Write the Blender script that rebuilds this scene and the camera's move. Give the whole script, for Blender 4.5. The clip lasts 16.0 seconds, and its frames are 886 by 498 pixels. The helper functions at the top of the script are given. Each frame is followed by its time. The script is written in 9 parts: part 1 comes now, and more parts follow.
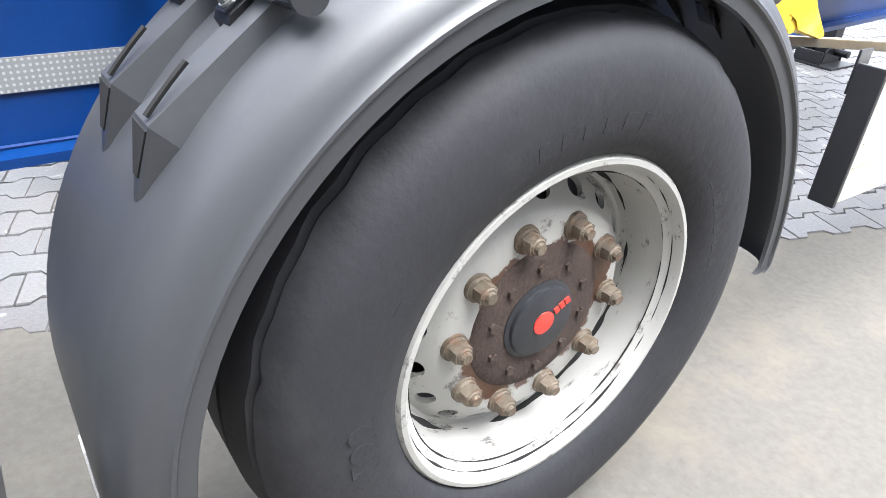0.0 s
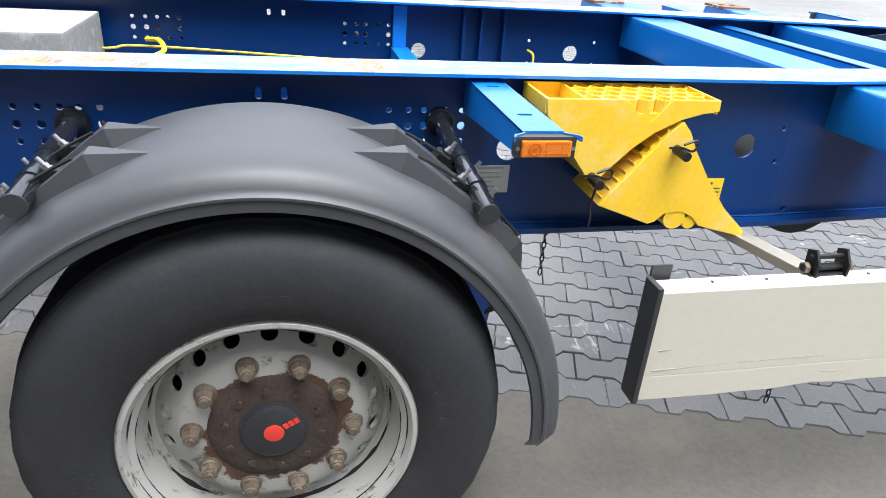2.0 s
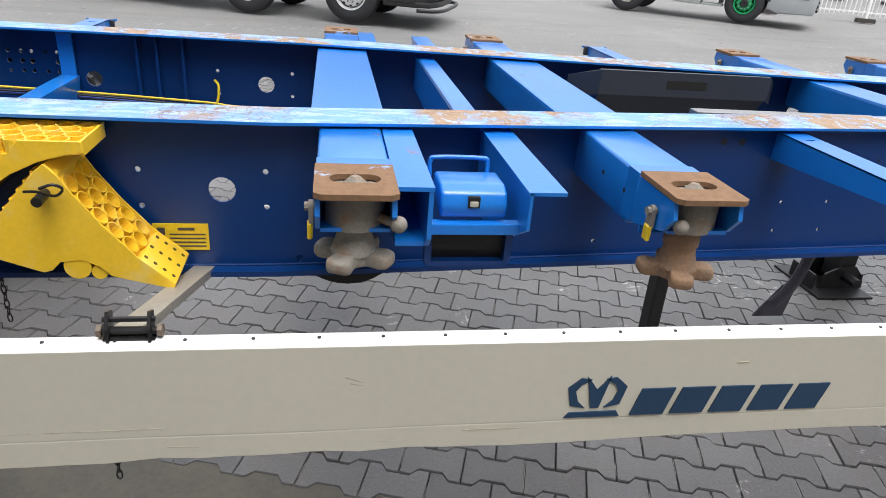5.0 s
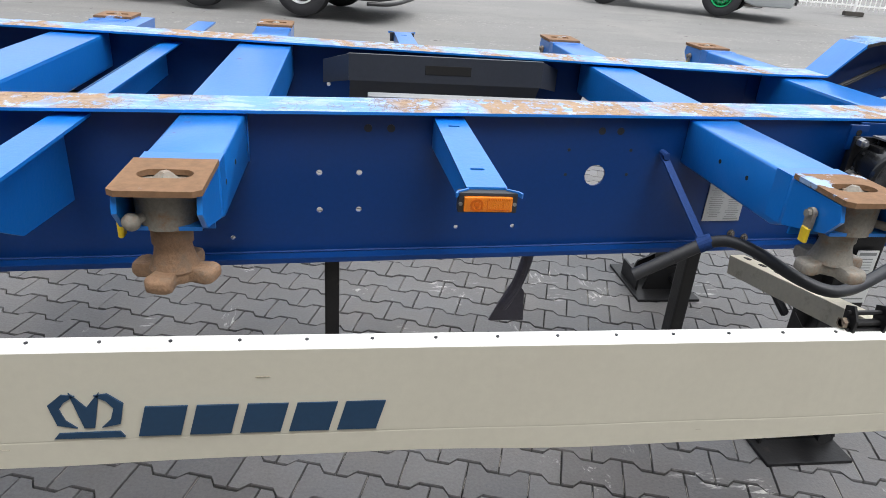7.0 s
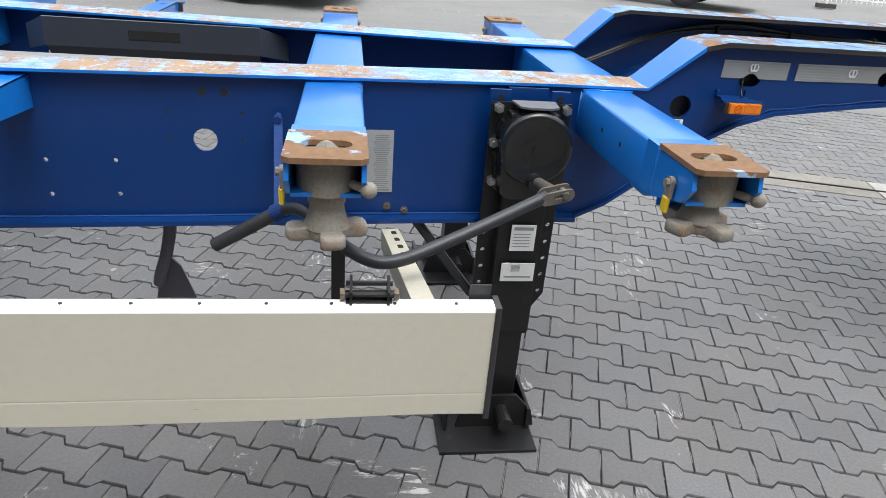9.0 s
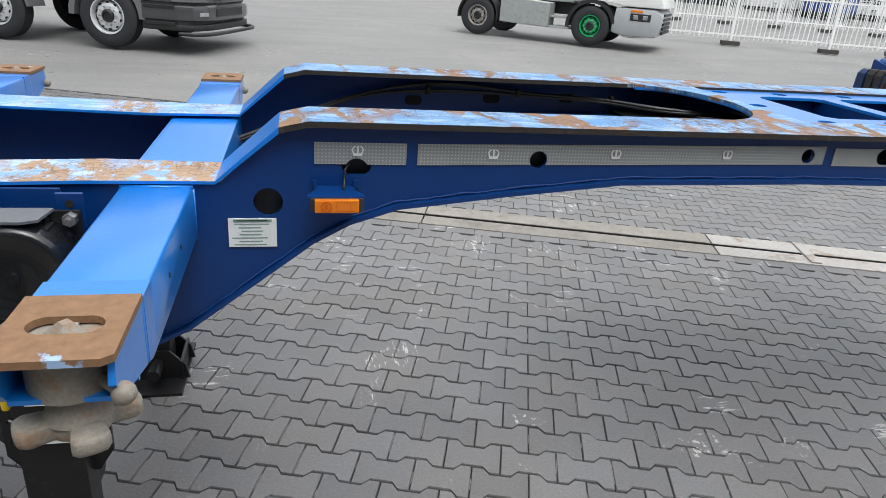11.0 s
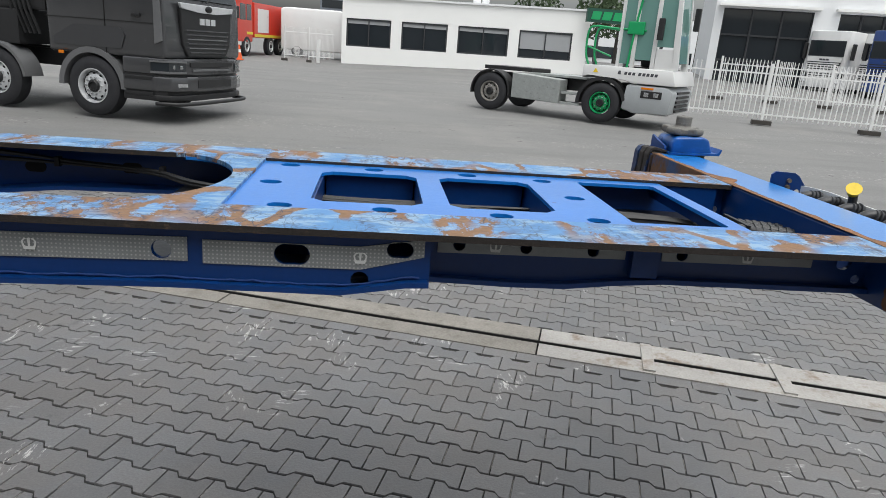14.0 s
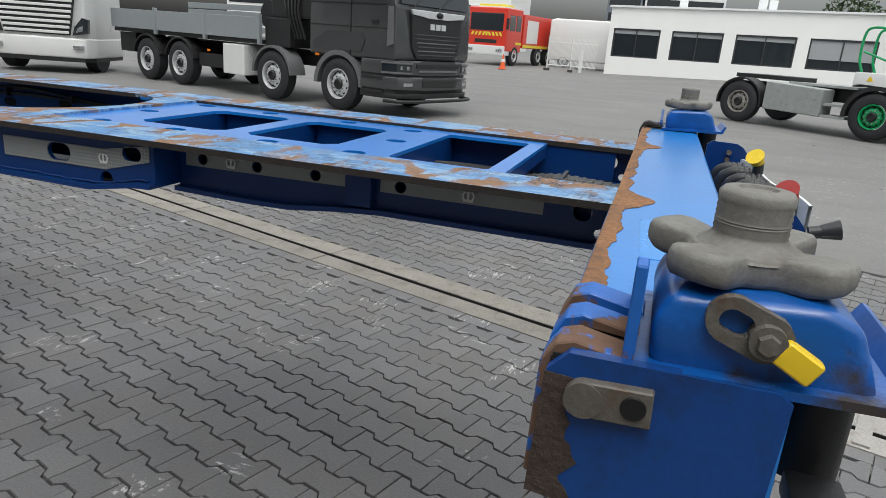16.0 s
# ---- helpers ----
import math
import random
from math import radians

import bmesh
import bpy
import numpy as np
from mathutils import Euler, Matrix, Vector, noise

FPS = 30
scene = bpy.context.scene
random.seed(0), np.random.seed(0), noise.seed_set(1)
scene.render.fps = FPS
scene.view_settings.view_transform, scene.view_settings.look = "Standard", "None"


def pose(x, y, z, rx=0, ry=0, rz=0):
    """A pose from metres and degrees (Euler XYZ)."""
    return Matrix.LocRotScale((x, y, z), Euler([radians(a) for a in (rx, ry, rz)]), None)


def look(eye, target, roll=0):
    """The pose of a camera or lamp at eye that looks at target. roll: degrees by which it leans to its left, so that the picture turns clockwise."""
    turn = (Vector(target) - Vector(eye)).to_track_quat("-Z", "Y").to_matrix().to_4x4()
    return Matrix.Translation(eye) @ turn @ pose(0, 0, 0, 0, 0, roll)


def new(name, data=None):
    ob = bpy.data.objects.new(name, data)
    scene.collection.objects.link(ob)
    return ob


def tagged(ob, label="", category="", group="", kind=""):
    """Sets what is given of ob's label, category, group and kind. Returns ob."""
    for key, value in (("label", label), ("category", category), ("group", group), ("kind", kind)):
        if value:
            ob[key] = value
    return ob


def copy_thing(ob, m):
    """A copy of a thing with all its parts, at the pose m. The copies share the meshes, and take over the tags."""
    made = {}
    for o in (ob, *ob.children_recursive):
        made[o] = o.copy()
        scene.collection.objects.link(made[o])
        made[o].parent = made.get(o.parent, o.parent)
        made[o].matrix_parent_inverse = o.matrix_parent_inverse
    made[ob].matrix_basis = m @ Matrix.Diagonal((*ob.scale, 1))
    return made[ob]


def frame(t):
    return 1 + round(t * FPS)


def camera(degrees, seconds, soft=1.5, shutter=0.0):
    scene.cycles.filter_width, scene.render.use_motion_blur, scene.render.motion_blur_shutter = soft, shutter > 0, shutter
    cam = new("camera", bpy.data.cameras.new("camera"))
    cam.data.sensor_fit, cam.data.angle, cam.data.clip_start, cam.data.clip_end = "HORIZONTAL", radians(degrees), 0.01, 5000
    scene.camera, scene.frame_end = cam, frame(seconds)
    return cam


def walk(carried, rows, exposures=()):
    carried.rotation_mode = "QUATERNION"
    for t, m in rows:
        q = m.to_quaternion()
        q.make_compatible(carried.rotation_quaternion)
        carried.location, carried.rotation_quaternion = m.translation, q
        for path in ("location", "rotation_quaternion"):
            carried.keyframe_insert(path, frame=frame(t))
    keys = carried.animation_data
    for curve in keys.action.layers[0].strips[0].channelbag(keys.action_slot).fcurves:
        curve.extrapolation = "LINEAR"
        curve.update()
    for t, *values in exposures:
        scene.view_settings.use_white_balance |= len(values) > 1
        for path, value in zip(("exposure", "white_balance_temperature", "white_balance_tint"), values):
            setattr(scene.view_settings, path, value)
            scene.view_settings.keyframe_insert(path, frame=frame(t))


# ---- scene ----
# camera and its walk
cam = camera(67.0, 16.0, soft=0.8, shutter=0.0)
PATH = [
    (0, (-0.665, -1.803, 1.169), (0.374, -0.436, 0.143), 4.0),
    (0.5, (-0.584, -2.033, 1.3), (0.331, -0.602, 0.244), 5.5),
    (1, (-0.447, -2.192, 1.367), (0.277, -0.641, 0.332), 4.5),
    (1.5, (-0.182, -2.272, 1.453), (0.376, -0.631, 0.454), 4.3),
    (2, (0.067, -2.338, 1.523), (0.498, -0.602, 0.629), 4.2),
    (2.5, (0.299, -2.427, 1.602), (0.667, -0.658, 0.745), 4.4),
    (3, (0.541, -2.408, 1.621), (0.898, -0.632, 0.773), 4.4),
    (3.5, (0.8, -2.373, 1.639), (1.148, -0.594, 0.794), 4.2),
    (4, (1.074, -2.441, 1.634), (1.421, -0.66, 0.793), 4.3),
    (4.5, (1.355, -2.483, 1.646), (1.695, -0.7, 0.806), 4.3),
    (4.7, (1.472, -2.46, 1.63), (1.808, -0.676, 0.792), 4.5),
    (6.8, (2.666, -2.43, 1.619), (2.972, -0.639, 0.784), 4.4),
    (7, (2.779, -2.426, 1.623), (3.073, -0.638, 0.776), 4.3),
    (7.5, (3.1, -2.484, 1.601), (3.392, -0.699, 0.748), 4.3),
    (8, (3.362, -2.524, 1.603), (3.653, -0.742, 0.742), 4.3),
    (8.5, (3.665, -2.467, 1.59), (3.949, -0.688, 0.721), 4.4),
    (9, (3.95, -2.477, 1.586), (4.236, -0.696, 0.721), 4.7),
    (9.5, (4.249, -2.495, 1.637), (4.556, -0.695, 0.823), 4.3),
    (10, (4.553, -2.358, 1.635), (4.96, -0.572, 0.833), 4.5),
    (10.2, (4.654, -2.289, 1.643), (5.076, -0.505, 0.843), 4.5),
    (12.3, (5.861, -1.925, 1.7), (6.25, -0.087, 1.015), 4.4),
    (12.5, (5.99, -1.95, 1.707), (6.366, -0.109, 1.022), 4.6),
    (13, (6.266, -1.963, 1.719), (6.631, -0.116, 1.045), 4.5),
    (13.5, (6.589, -1.86, 1.725), (6.926, 0.02, 1.13), 4.4),
    (14, (6.921, -1.852, 1.713), (7.136, 0.052, 1.139), 4.5),
    (14.5, (7.248, -1.888, 1.728), (7.383, 0.025, 1.16), 4.5),
    (15, (7.564, -1.796, 1.689), (7.588, 0.121, 1.119), 4.7),
    (15.5, (7.9, -1.774, 1.648), (7.619, 0.119, 1.067), 4.3),
    (16, (8.211, -1.802, 1.613), (7.657, 0.025, 1.018), 4.3),
]
walk(cam, [(t, look(eye, target, roll)) for t, eye, target, roll in PATH],
     exposures=[(0.0, 2.24, 6080, 10), (0.5, 1.82, 6200, 10), (1.0, 1.6, 6200, 10), (1.5, 1.60, 5980, 9), (2.0, 1.22, 6080, 9), (2.5, 0.92, 6220, 10), (3.5, 0.68, 6330, 10), (4.5, 0.42, 6400, 10), (7.0, 0.38, 6360, 9), (9.0, 0.48, 6320, 8), (9.5, 0.53, 6280, 8), (10.5, 0.30, 6300, 8), (12.5, 0.18, 6480, 7), (14.0, -0.15, 6420, 7), (16.0, -0.2, 6440, 6)])

# world and sun: bright overcast sky
world = bpy.data.worlds.new("sky")
scene.world = world
world.use_nodes = True
wn, wl = world.node_tree.nodes, world.node_tree.links
sky = wn.new("ShaderNodeTexSky")
sky.sky_type, sky.sun_disc = "NISHITA", False
sky.sun_elevation, sky.sun_rotation = radians(68), radians(165)
sky.air_density, sky.dust_density, sky.ozone_density = 1.0, 6.0, 1.0
veil = wn.new("ShaderNodeHueSaturation")
veil.inputs["Saturation"].default_value = 0.25
wl.new(sky.outputs[0], veil.inputs["Color"])
wl.new(veil.outputs[0], wn["Background"].inputs[0])
wn["Background"].inputs[1].default_value = 0.235
sun = new("sun", bpy.data.lights.new("sun", "SUN"))
sun.data.energy, sun.data.angle, sun.data.color = 0.9, radians(75), (1.0, 0.985, 0.965)
sun.matrix_world = look((2.0, 5.0, 9.5), (0, 0, 0))


# ---- materials ----
def nodes_of(name):
    m = bpy.data.materials.new(name)
    m.use_nodes = True
    nt = m.node_tree
    return m, nt.nodes, nt.links, nt.nodes["Principled BSDF"]


def noise_node(n, l, scale, detail=6.0, rough=0.6, coord="Object", stretch=None):
    tc = n.new("ShaderNodeNewGeometry" if coord == "Position" else "ShaderNodeTexCoord")
    nz = n.new("ShaderNodeTexNoise")
    nz.inputs["Scale"].default_value, nz.inputs["Detail"].default_value, nz.inputs["Roughness"].default_value = scale, detail, rough
    if stretch:
        mp = n.new("ShaderNodeMapping")
        mp.inputs["Scale"].default_value = stretch
        l.new(tc.outputs[coord], mp.inputs[0])
        l.new(mp.outputs[0], nz.inputs["Vector"])
    else:
        l.new(tc.outputs[coord], nz.inputs["Vector"])
    return nz


def ramp(n, l, src, a, b, ca=(0, 0, 0, 1), cb=(1, 1, 1, 1)):
    r = n.new("ShaderNodeValToRGB")
    r.color_ramp.elements[0].position, r.color_ramp.elements[1].position = a, b
    r.color_ramp.elements[0].color, r.color_ramp.elements[1].color = ca, cb
    l.new(src, r.inputs[0])
    return r


def mixc(n, l, fac, a, b):
    m = n.new("ShaderNodeMix")
    m.data_type = "RGBA"
    for sock, v in ((m.inputs[0], fac), (m.inputs[6], a), (m.inputs[7], b)):
        if isinstance(v, (tuple, float, int)):
            sock.default_value = v
        else:
            l.new(v, sock)
    return m.outputs[2]


def rgb(c, k=1.0):
    return (c[0] * k, c[1] * k, c[2] * k, 1.0)


def mat(name, col, rough=0.5, metal=0.0, var=0.18, scale=6.0, fine=80.0, bump=0.05, dirt=None, dirt_at=(0.55, 0.75), piece=0.0, coat=0.0):
    """A surface of one base colour with clouds, grain, fine relief and, where given, patches of dirt."""
    m, n, l, p = nodes_of(name)
    big, small = noise_node(n, l, scale), noise_node(n, l, fine, 4.0)
    c = mixc(n, l, big.outputs[0], rgb(col, 1 - var), rgb(col, 1 + var))
    g = ramp(n, l, small.outputs[0], 0.3, 0.7, (1 - var, 1 - var, 1 - var, 1), (1 + var * 0.5,) * 3 + (1,))
    mul = n.new("ShaderNodeMix")
    mul.data_type, mul.blend_type = "RGBA", "MULTIPLY"
    mul.inputs[0].default_value = 0.6
    l.new(c, mul.inputs[6])
    l.new(g.outputs[0], mul.inputs[7])
    c = mul.outputs[2]
    if piece:
        oi, gi = n.new("ShaderNodeObjectInfo"), n.new("ShaderNodeNewGeometry")
        ad = n.new("ShaderNodeMath")
        ad.operation = "ADD"
        l.new(oi.outputs["Random"], ad.inputs[0])
        l.new(gi.outputs["Random Per Island"], ad.inputs[1])
        fr = n.new("ShaderNodeMath")
        fr.operation = "FRACT"
        l.new(ad.outputs[0], fr.inputs[0])
        hs = n.new("ShaderNodeHueSaturation")
        mr = n.new("ShaderNodeMapRange")
        mr.inputs[3].default_value, mr.inputs[4].default_value = 1 - piece, 1 + piece
        l.new(fr.outputs[0], mr.inputs[0])
        l.new(mr.outputs[0], hs.inputs["Value"])
        l.new(c, hs.inputs["Color"])
        c = hs.outputs[0]
    if dirt:
        dn = noise_node(n, l, scale * 1.7, 8.0, 0.7)
        d = ramp(n, l, dn.outputs[0], dirt_at[0], dirt_at[1])
        c = mixc(n, l, d.outputs[0], c, rgb(dirt))
    l.new(c, p.inputs["Base Color"])
    rr = n.new("ShaderNodeMapRange")
    rr.inputs[3].default_value, rr.inputs[4].default_value = max(0.02, rough - 0.1), min(1.0, rough + 0.12)
    l.new(big.outputs[0], rr.inputs[0])
    l.new(rr.outputs[0], p.inputs["Roughness"])
    p.inputs["Metallic"].default_value = metal
    p.inputs["Coat Weight"].default_value = coat
    if bump:
        b = n.new("ShaderNodeBump")
        b.inputs["Strength"].default_value, b.inputs["Distance"].default_value = bump, 0.01
        l.new(small.outputs[0], b.inputs["Height"])
        l.new(b.outputs[0], p.inputs["Normal"])
    return m


def worn(name, col, under, rough=0.45, scale=7.0, at=(0.56, 0.6), stretch=(1, 1, 1), second=None, under_rough=0.85, detail=9.0, coat=0.0):
    """Paint worn through to what lies under it, in patches with hard edges."""
    m, n, l, p = nodes_of(name)
    a = noise_node(n, l, scale, detail, 0.62, stretch=stretch)
    w = ramp(n, l, a.outputs[0], *at)
    v = noise_node(n, l, 3.0)
    f = noise_node(n, l, 60.0, 5.0)
    paint = mixc(n, l, v.outputs[0], rgb(col, 0.8), rgb(col, 1.2))
    if second:
        s = noise_node(n, l, scale * 2.3, 8.0, 0.7, stretch=stretch)
        sr = ramp(n, l, s.outputs[0], 0.5, 0.6)
        paint = mixc(n, l, sr.outputs[0], paint, rgb(second))
    rust = mixc(n, l, f.outputs[0], rgb(under, 0.55), rgb(under, 1.45))
    l.new(mixc(n, l, w.outputs[0], paint, rust), p.inputs["Base Color"])
    r = n.new("ShaderNodeMapRange")
    r.inputs[3].default_value, r.inputs[4].default_value = rough, under_rough
    l.new(w.outputs[0], r.inputs[0])
    l.new(r.outputs[0], p.inputs["Roughness"])
    p.inputs["Coat Weight"].default_value, p.inputs["Coat Roughness"].default_value = coat, 0.18
    b = n.new("ShaderNodeBump")
    b.inputs["Strength"].default_value, b.inputs["Distance"].default_value = 0.35, 0.002
    ad = n.new("ShaderNodeMath")
    ad.operation = "SUBTRACT"
    l.new(f.outputs[0], ad.inputs[0])
    l.new(w.outputs[0], ad.inputs[1])
    l.new(ad.outputs[0], b.inputs["Height"])
    l.new(b.outputs[0], p.inputs["Normal"])
    return m


BLUE = (0.0012, 0.033, 0.160)
blue_paint = mat("blue_paint", BLUE, 0.32, var=0.12, scale=2.5, bump=0.03, dirt=(0.008, 0.045, 0.165), dirt_at=(0.58, 0.85))
matte_seam = mat("matte_blue_seam", BLUE, 0.75, var=0.2, fine=90, bump=0.3)


def scuffed(name, paint_a, paint_b, pale, rust_c, zone_at, grain_at, zone_stretch, line_c, veins=0.0):
    """Flange paint under sliding containers: pale scuffs, rust in broken bands, thin scratches both ways."""
    m, n, l, p = nodes_of(name)
    paint = mixc(n, l, noise_node(n, l, 9.0, 10.0, 0.7).outputs[0], rgb(paint_a), rgb(paint_b))
    sc = ramp(n, l, noise_node(n, l, 16.0, 12.0, 0.75, stretch=(0.5, 1.6, 1)).outputs[0], 0.49, 0.55)
    paint = mixc(n, l, sc.outputs[0], paint, rgb(pale))
    zone = ramp(n, l, noise_node(n, l, 2.2, 3.0, 0.5, stretch=zone_stretch).outputs[0], *zone_at)
    grain = ramp(n, l, noise_node(n, l, 19.0, 14.0, 0.74, stretch=(1.0, 0.6, 1)).outputs[0], *grain_at)
    both = n.new("ShaderNodeMath")
    both.operation = "MULTIPLY"
    l.new(zone.outputs[0], both.inputs[0])
    l.new(grain.outputs[0], both.inputs[1])
    if veins:
        # rust that runs in wandering veins round islands of paint
        tc, mp, vo = n.new("ShaderNodeTexCoord"), n.new("ShaderNodeMapping"), n.new("ShaderNodeTexVoronoi")
        mp.inputs["Scale"].default_value = (1.0, 0.45, 1.0)
        wob = n.new("ShaderNodeMix")
        wob.data_type, wob.blend_type = "RGBA", "ADD"
        wob.inputs[0].default_value = 0.10
        l.new(tc.outputs["Object"], wob.inputs[6])
        l.new(noise_node(n, l, 8.0, 8.0, 0.7).outputs[1], wob.inputs[7])
        l.new(wob.outputs[2], mp.inputs[0])
        l.new(mp.outputs[0], vo.inputs["Vector"])
        vo.feature, vo.inputs["Scale"].default_value = "DISTANCE_TO_EDGE", 6.5
        vr = ramp(n, l, vo.outputs["Distance"], veins, veins + 0.025, (1, 1, 1, 1), (0, 0, 0, 1))
        vz = ramp(n, l, noise_node(n, l, 2.0, 3.0).outputs[0], 0.45, 0.54)
        vk = n.new("ShaderNodeMath")
        vk.operation = "MULTIPLY"
        l.new(vr.outputs[0], vk.inputs[0])
        l.new(vz.outputs[0], vk.inputs[1])
        mx = n.new("ShaderNodeMath")
        mx.operation = "MAXIMUM"
        l.new(both.outputs[0], mx.inputs[0])
        l.new(vk.outputs[0], mx.inputs[1])
        both = mx
    f = noise_node(n, l, 70.0, 5.0)
    rust = mixc(n, l, f.outputs[0], rgb(rust_c, 0.5), rgb(rust_c, 1.5))
    c = mixc(n, l, both.outputs[0], paint, rust)
    for st, at in (((2.0, 9.0, 1), 0.50), ((7.0, 2.0, 1), 0.47), ((4.0, 4.5, 1), 0.53), ((9.0, 5.0, 1), 0.51), ((5.0, 12.0, 1), 0.49)):
        sn = noise_node(n, l, 2.6, 2.0, 0.4, stretch=st)
        r = n.new("ShaderNodeValToRGB")
        e = r.color_ramp.elements
        e[0].position, e[0].color = at - 0.011, (0, 0, 0, 1)
        e[1].position, e[1].color = at, (1, 1, 1, 1)
        x = e.new(at + 0.011)
        x.color = (0, 0, 0, 1)
        l.new(sn.outputs[0], r.inputs[0])
        k = n.new("ShaderNodeMath")
        k.operation = "MULTIPLY"
        l.new(r.outputs[0], k.inputs[0])
        l.new(ramp(n, l, noise_node(n, l, 5.0, 4.0).outputs[0], 0.42, 0.55).outputs[0], k.inputs[1])
        c = mixc(n, l, k.outputs[0], c, rgb(line_c))
    l.new(c, p.inputs["Base Color"])
    r = n.new("ShaderNodeMapRange")
    r.inputs[3].default_value, r.inputs[4].default_value = 0.4, 0.85
    l.new(both.outputs[0], r.inputs[0])
    l.new(r.outputs[0], p.inputs["Roughness"])
    b = n.new("ShaderNodeBump")
    b.inputs["Strength"].default_value, b.inputs["Distance"].default_value = 0.4, 0.002
    l.new(f.outputs[0], b.inputs["Height"])
    l.new(b.outputs[0], p.inputs["Normal"])
    return m


blue_goose = scuffed("worn_blue_gooseneck", (0.030, 0.150, 0.38), (0.10, 0.28, 0.54), (0.24, 0.37, 0.52), (0.22, 0.125, 0.068), (0.50, 0.57), (0.475, 0.515), (2.4, 0.30, 1), (0.02, 0.04, 0.08), veins=0.055)
# pale tones here hold the sky's glancing reflection as well as scuffs
blue_top = scuffed("worn_blue_flange", (0.10, 0.29, 0.64), (0.19, 0.38, 0.70), (0.36, 0.49, 0.68), (0.34, 0.235, 0.15), (0.465, 0.535), (0.43, 0.49), (1.3, 0.6, 1), (0.16, 0.10, 0.07))
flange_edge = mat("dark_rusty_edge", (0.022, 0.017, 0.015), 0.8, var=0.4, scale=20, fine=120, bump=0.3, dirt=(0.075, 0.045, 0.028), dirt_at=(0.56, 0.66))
pipe_gloss = mat("glossy_black_pipe", (0.018, 0.020, 0.025), 0.16, 0.3, var=0.2, scale=14, bump=0.02, coat=0.4)
guard_plastic = mat("black_guard_plastic", (0.050, 0.052, 0.057), 0.40, var=0.08, scale=3, fine=200, bump=0.012, dirt=(0.080, 0.080, 0.081), dirt_at=(0.55, 0.9))
blue_bolster = worn("rusted_blue_beam", (0.013, 0.20, 0.60), (0.24, 0.09, 0.035), rough=0.3, scale=3.0, at=(0.66, 0.68), coat=0.5)
blue_light = worn("light_blue_member", (0.010, 0.178, 0.61), (0.30, 0.13, 0.05), rough=0.3, scale=4.0, at=(0.68, 0.71), coat=0.5)
blue_housing = worn("scuffed_blue_housing", (0.004, 0.075, 0.30), (0.035, 0.028, 0.026), rough=0.32, scale=6.0, at=(0.53, 0.63), second=(0.008, 0.10, 0.40), coat=0.3)
end_blue = mat("end_plate_blue", (0.0016, 0.048, 0.225), 0.40, var=0.16, scale=6, bump=0.05, dirt=(0.006, 0.028, 0.11), dirt_at=(0.52, 0.68))
rusty_face = worn("rusty_beam_face", (0.006, 0.045, 0.15), (0.125, 0.064, 0.036), scale=4.5, at=(0.42, 0.50), stretch=(1, 1.4, 0.8))
chipped_lug = worn("chipped_blue_lug", (0.014, 0.115, 0.44), (0.15, 0.085, 0.055), scale=9.0, at=(0.50, 0.53))
dark_strap = worn("deep_blue_black_strap", (0.006, 0.03, 0.11), (0.030, 0.026, 0.025), scale=7.0, at=(0.42, 0.48))
rust_plate = worn("rusty_plate", (0.30, 0.42, 0.62), (0.20, 0.112, 0.058), scale=9.0, at=(0.36, 0.39), second=(0.22, 0.36, 0.62))
rust_brown = mat("brown_rust", (0.054, 0.036, 0.028), 0.85, var=0.45, scale=18, fine=120, bump=0.4)
cast_grey = mat("grey_casting", (0.19, 0.185, 0.17), 0.65, 0.1, var=0.25, scale=14, fine=140, bump=0.12, dirt=(0.13, 0.115, 0.10), dirt_at=(0.5, 0.7))
latch_metal = mat("dark_worn_steel", (0.13, 0.12, 0.105), 0.6, 0.2, var=0.35, scale=25, fine=150, bump=0.15, dirt=(0.10, 0.06, 0.035), dirt_at=(0.5, 0.7))
tag_chipped = worn("chipped_yellow_tag", (0.75, 0.52, 0.02), (0.10, 0.07, 0.03), rough=0.4, scale=28.0, at=(0.60, 0.63))
cast_iron = mat("weathered_casting", (0.26, 0.24, 0.205), 0.7, 0.1, var=0.3, scale=14, fine=140, bump=0.2, dirt=(0.26, 0.15, 0.08), dirt_at=(0.5, 0.7))
cast_rust = mat("rusted_casting", (0.28, 0.17, 0.10), 0.8, 0.1, var=0.3, scale=14, fine=140, bump=0.35, dirt=(0.2, 0.15, 0.11), dirt_at=(0.5, 0.7))
rubber = mat("tyre_rubber", (0.019, 0.0195, 0.023), 0.74, var=0.25, scale=5, fine=60, bump=0.15, dirt=(0.034, 0.034, 0.035), dirt_at=(0.5, 0.85))
plastic_black = mat("moulded_black_plastic", (0.030, 0.031, 0.034), 0.42, var=0.15, scale=3, fine=220, bump=0.06, dirt=(0.055, 0.055, 0.056), dirt_at=(0.55, 0.9))
steel_black = mat("black_painted_steel", (0.012, 0.012, 0.013), 0.4, 0.2, var=0.3, scale=8, bump=0.08, dirt=(0.05, 0.04, 0.035), dirt_at=(0.6, 0.8))
steel_zinc = mat("zinc_steel", (0.42, 0.42, 0.42), 0.35, 0.9, var=0.2, scale=10)
leg_black = mat("satin_black_paint", (0.010, 0.011, 0.013), 0.24, 0.1, var=0.2, scale=9, bump=0.03, dirt=(0.03, 0.027, 0.024), dirt_at=(0.62, 0.85), coat=0.3)
sky_lit_grey = mat("sky_lit_cap_grey", (0.13, 0.135, 0.15), 0.6, 0.2, var=0.2, scale=12)
rack_grey = mat("slate_grey_sheet", (0.048, 0.054, 0.068), 0.35, 0.2, var=0.12, scale=4, bump=0.02)
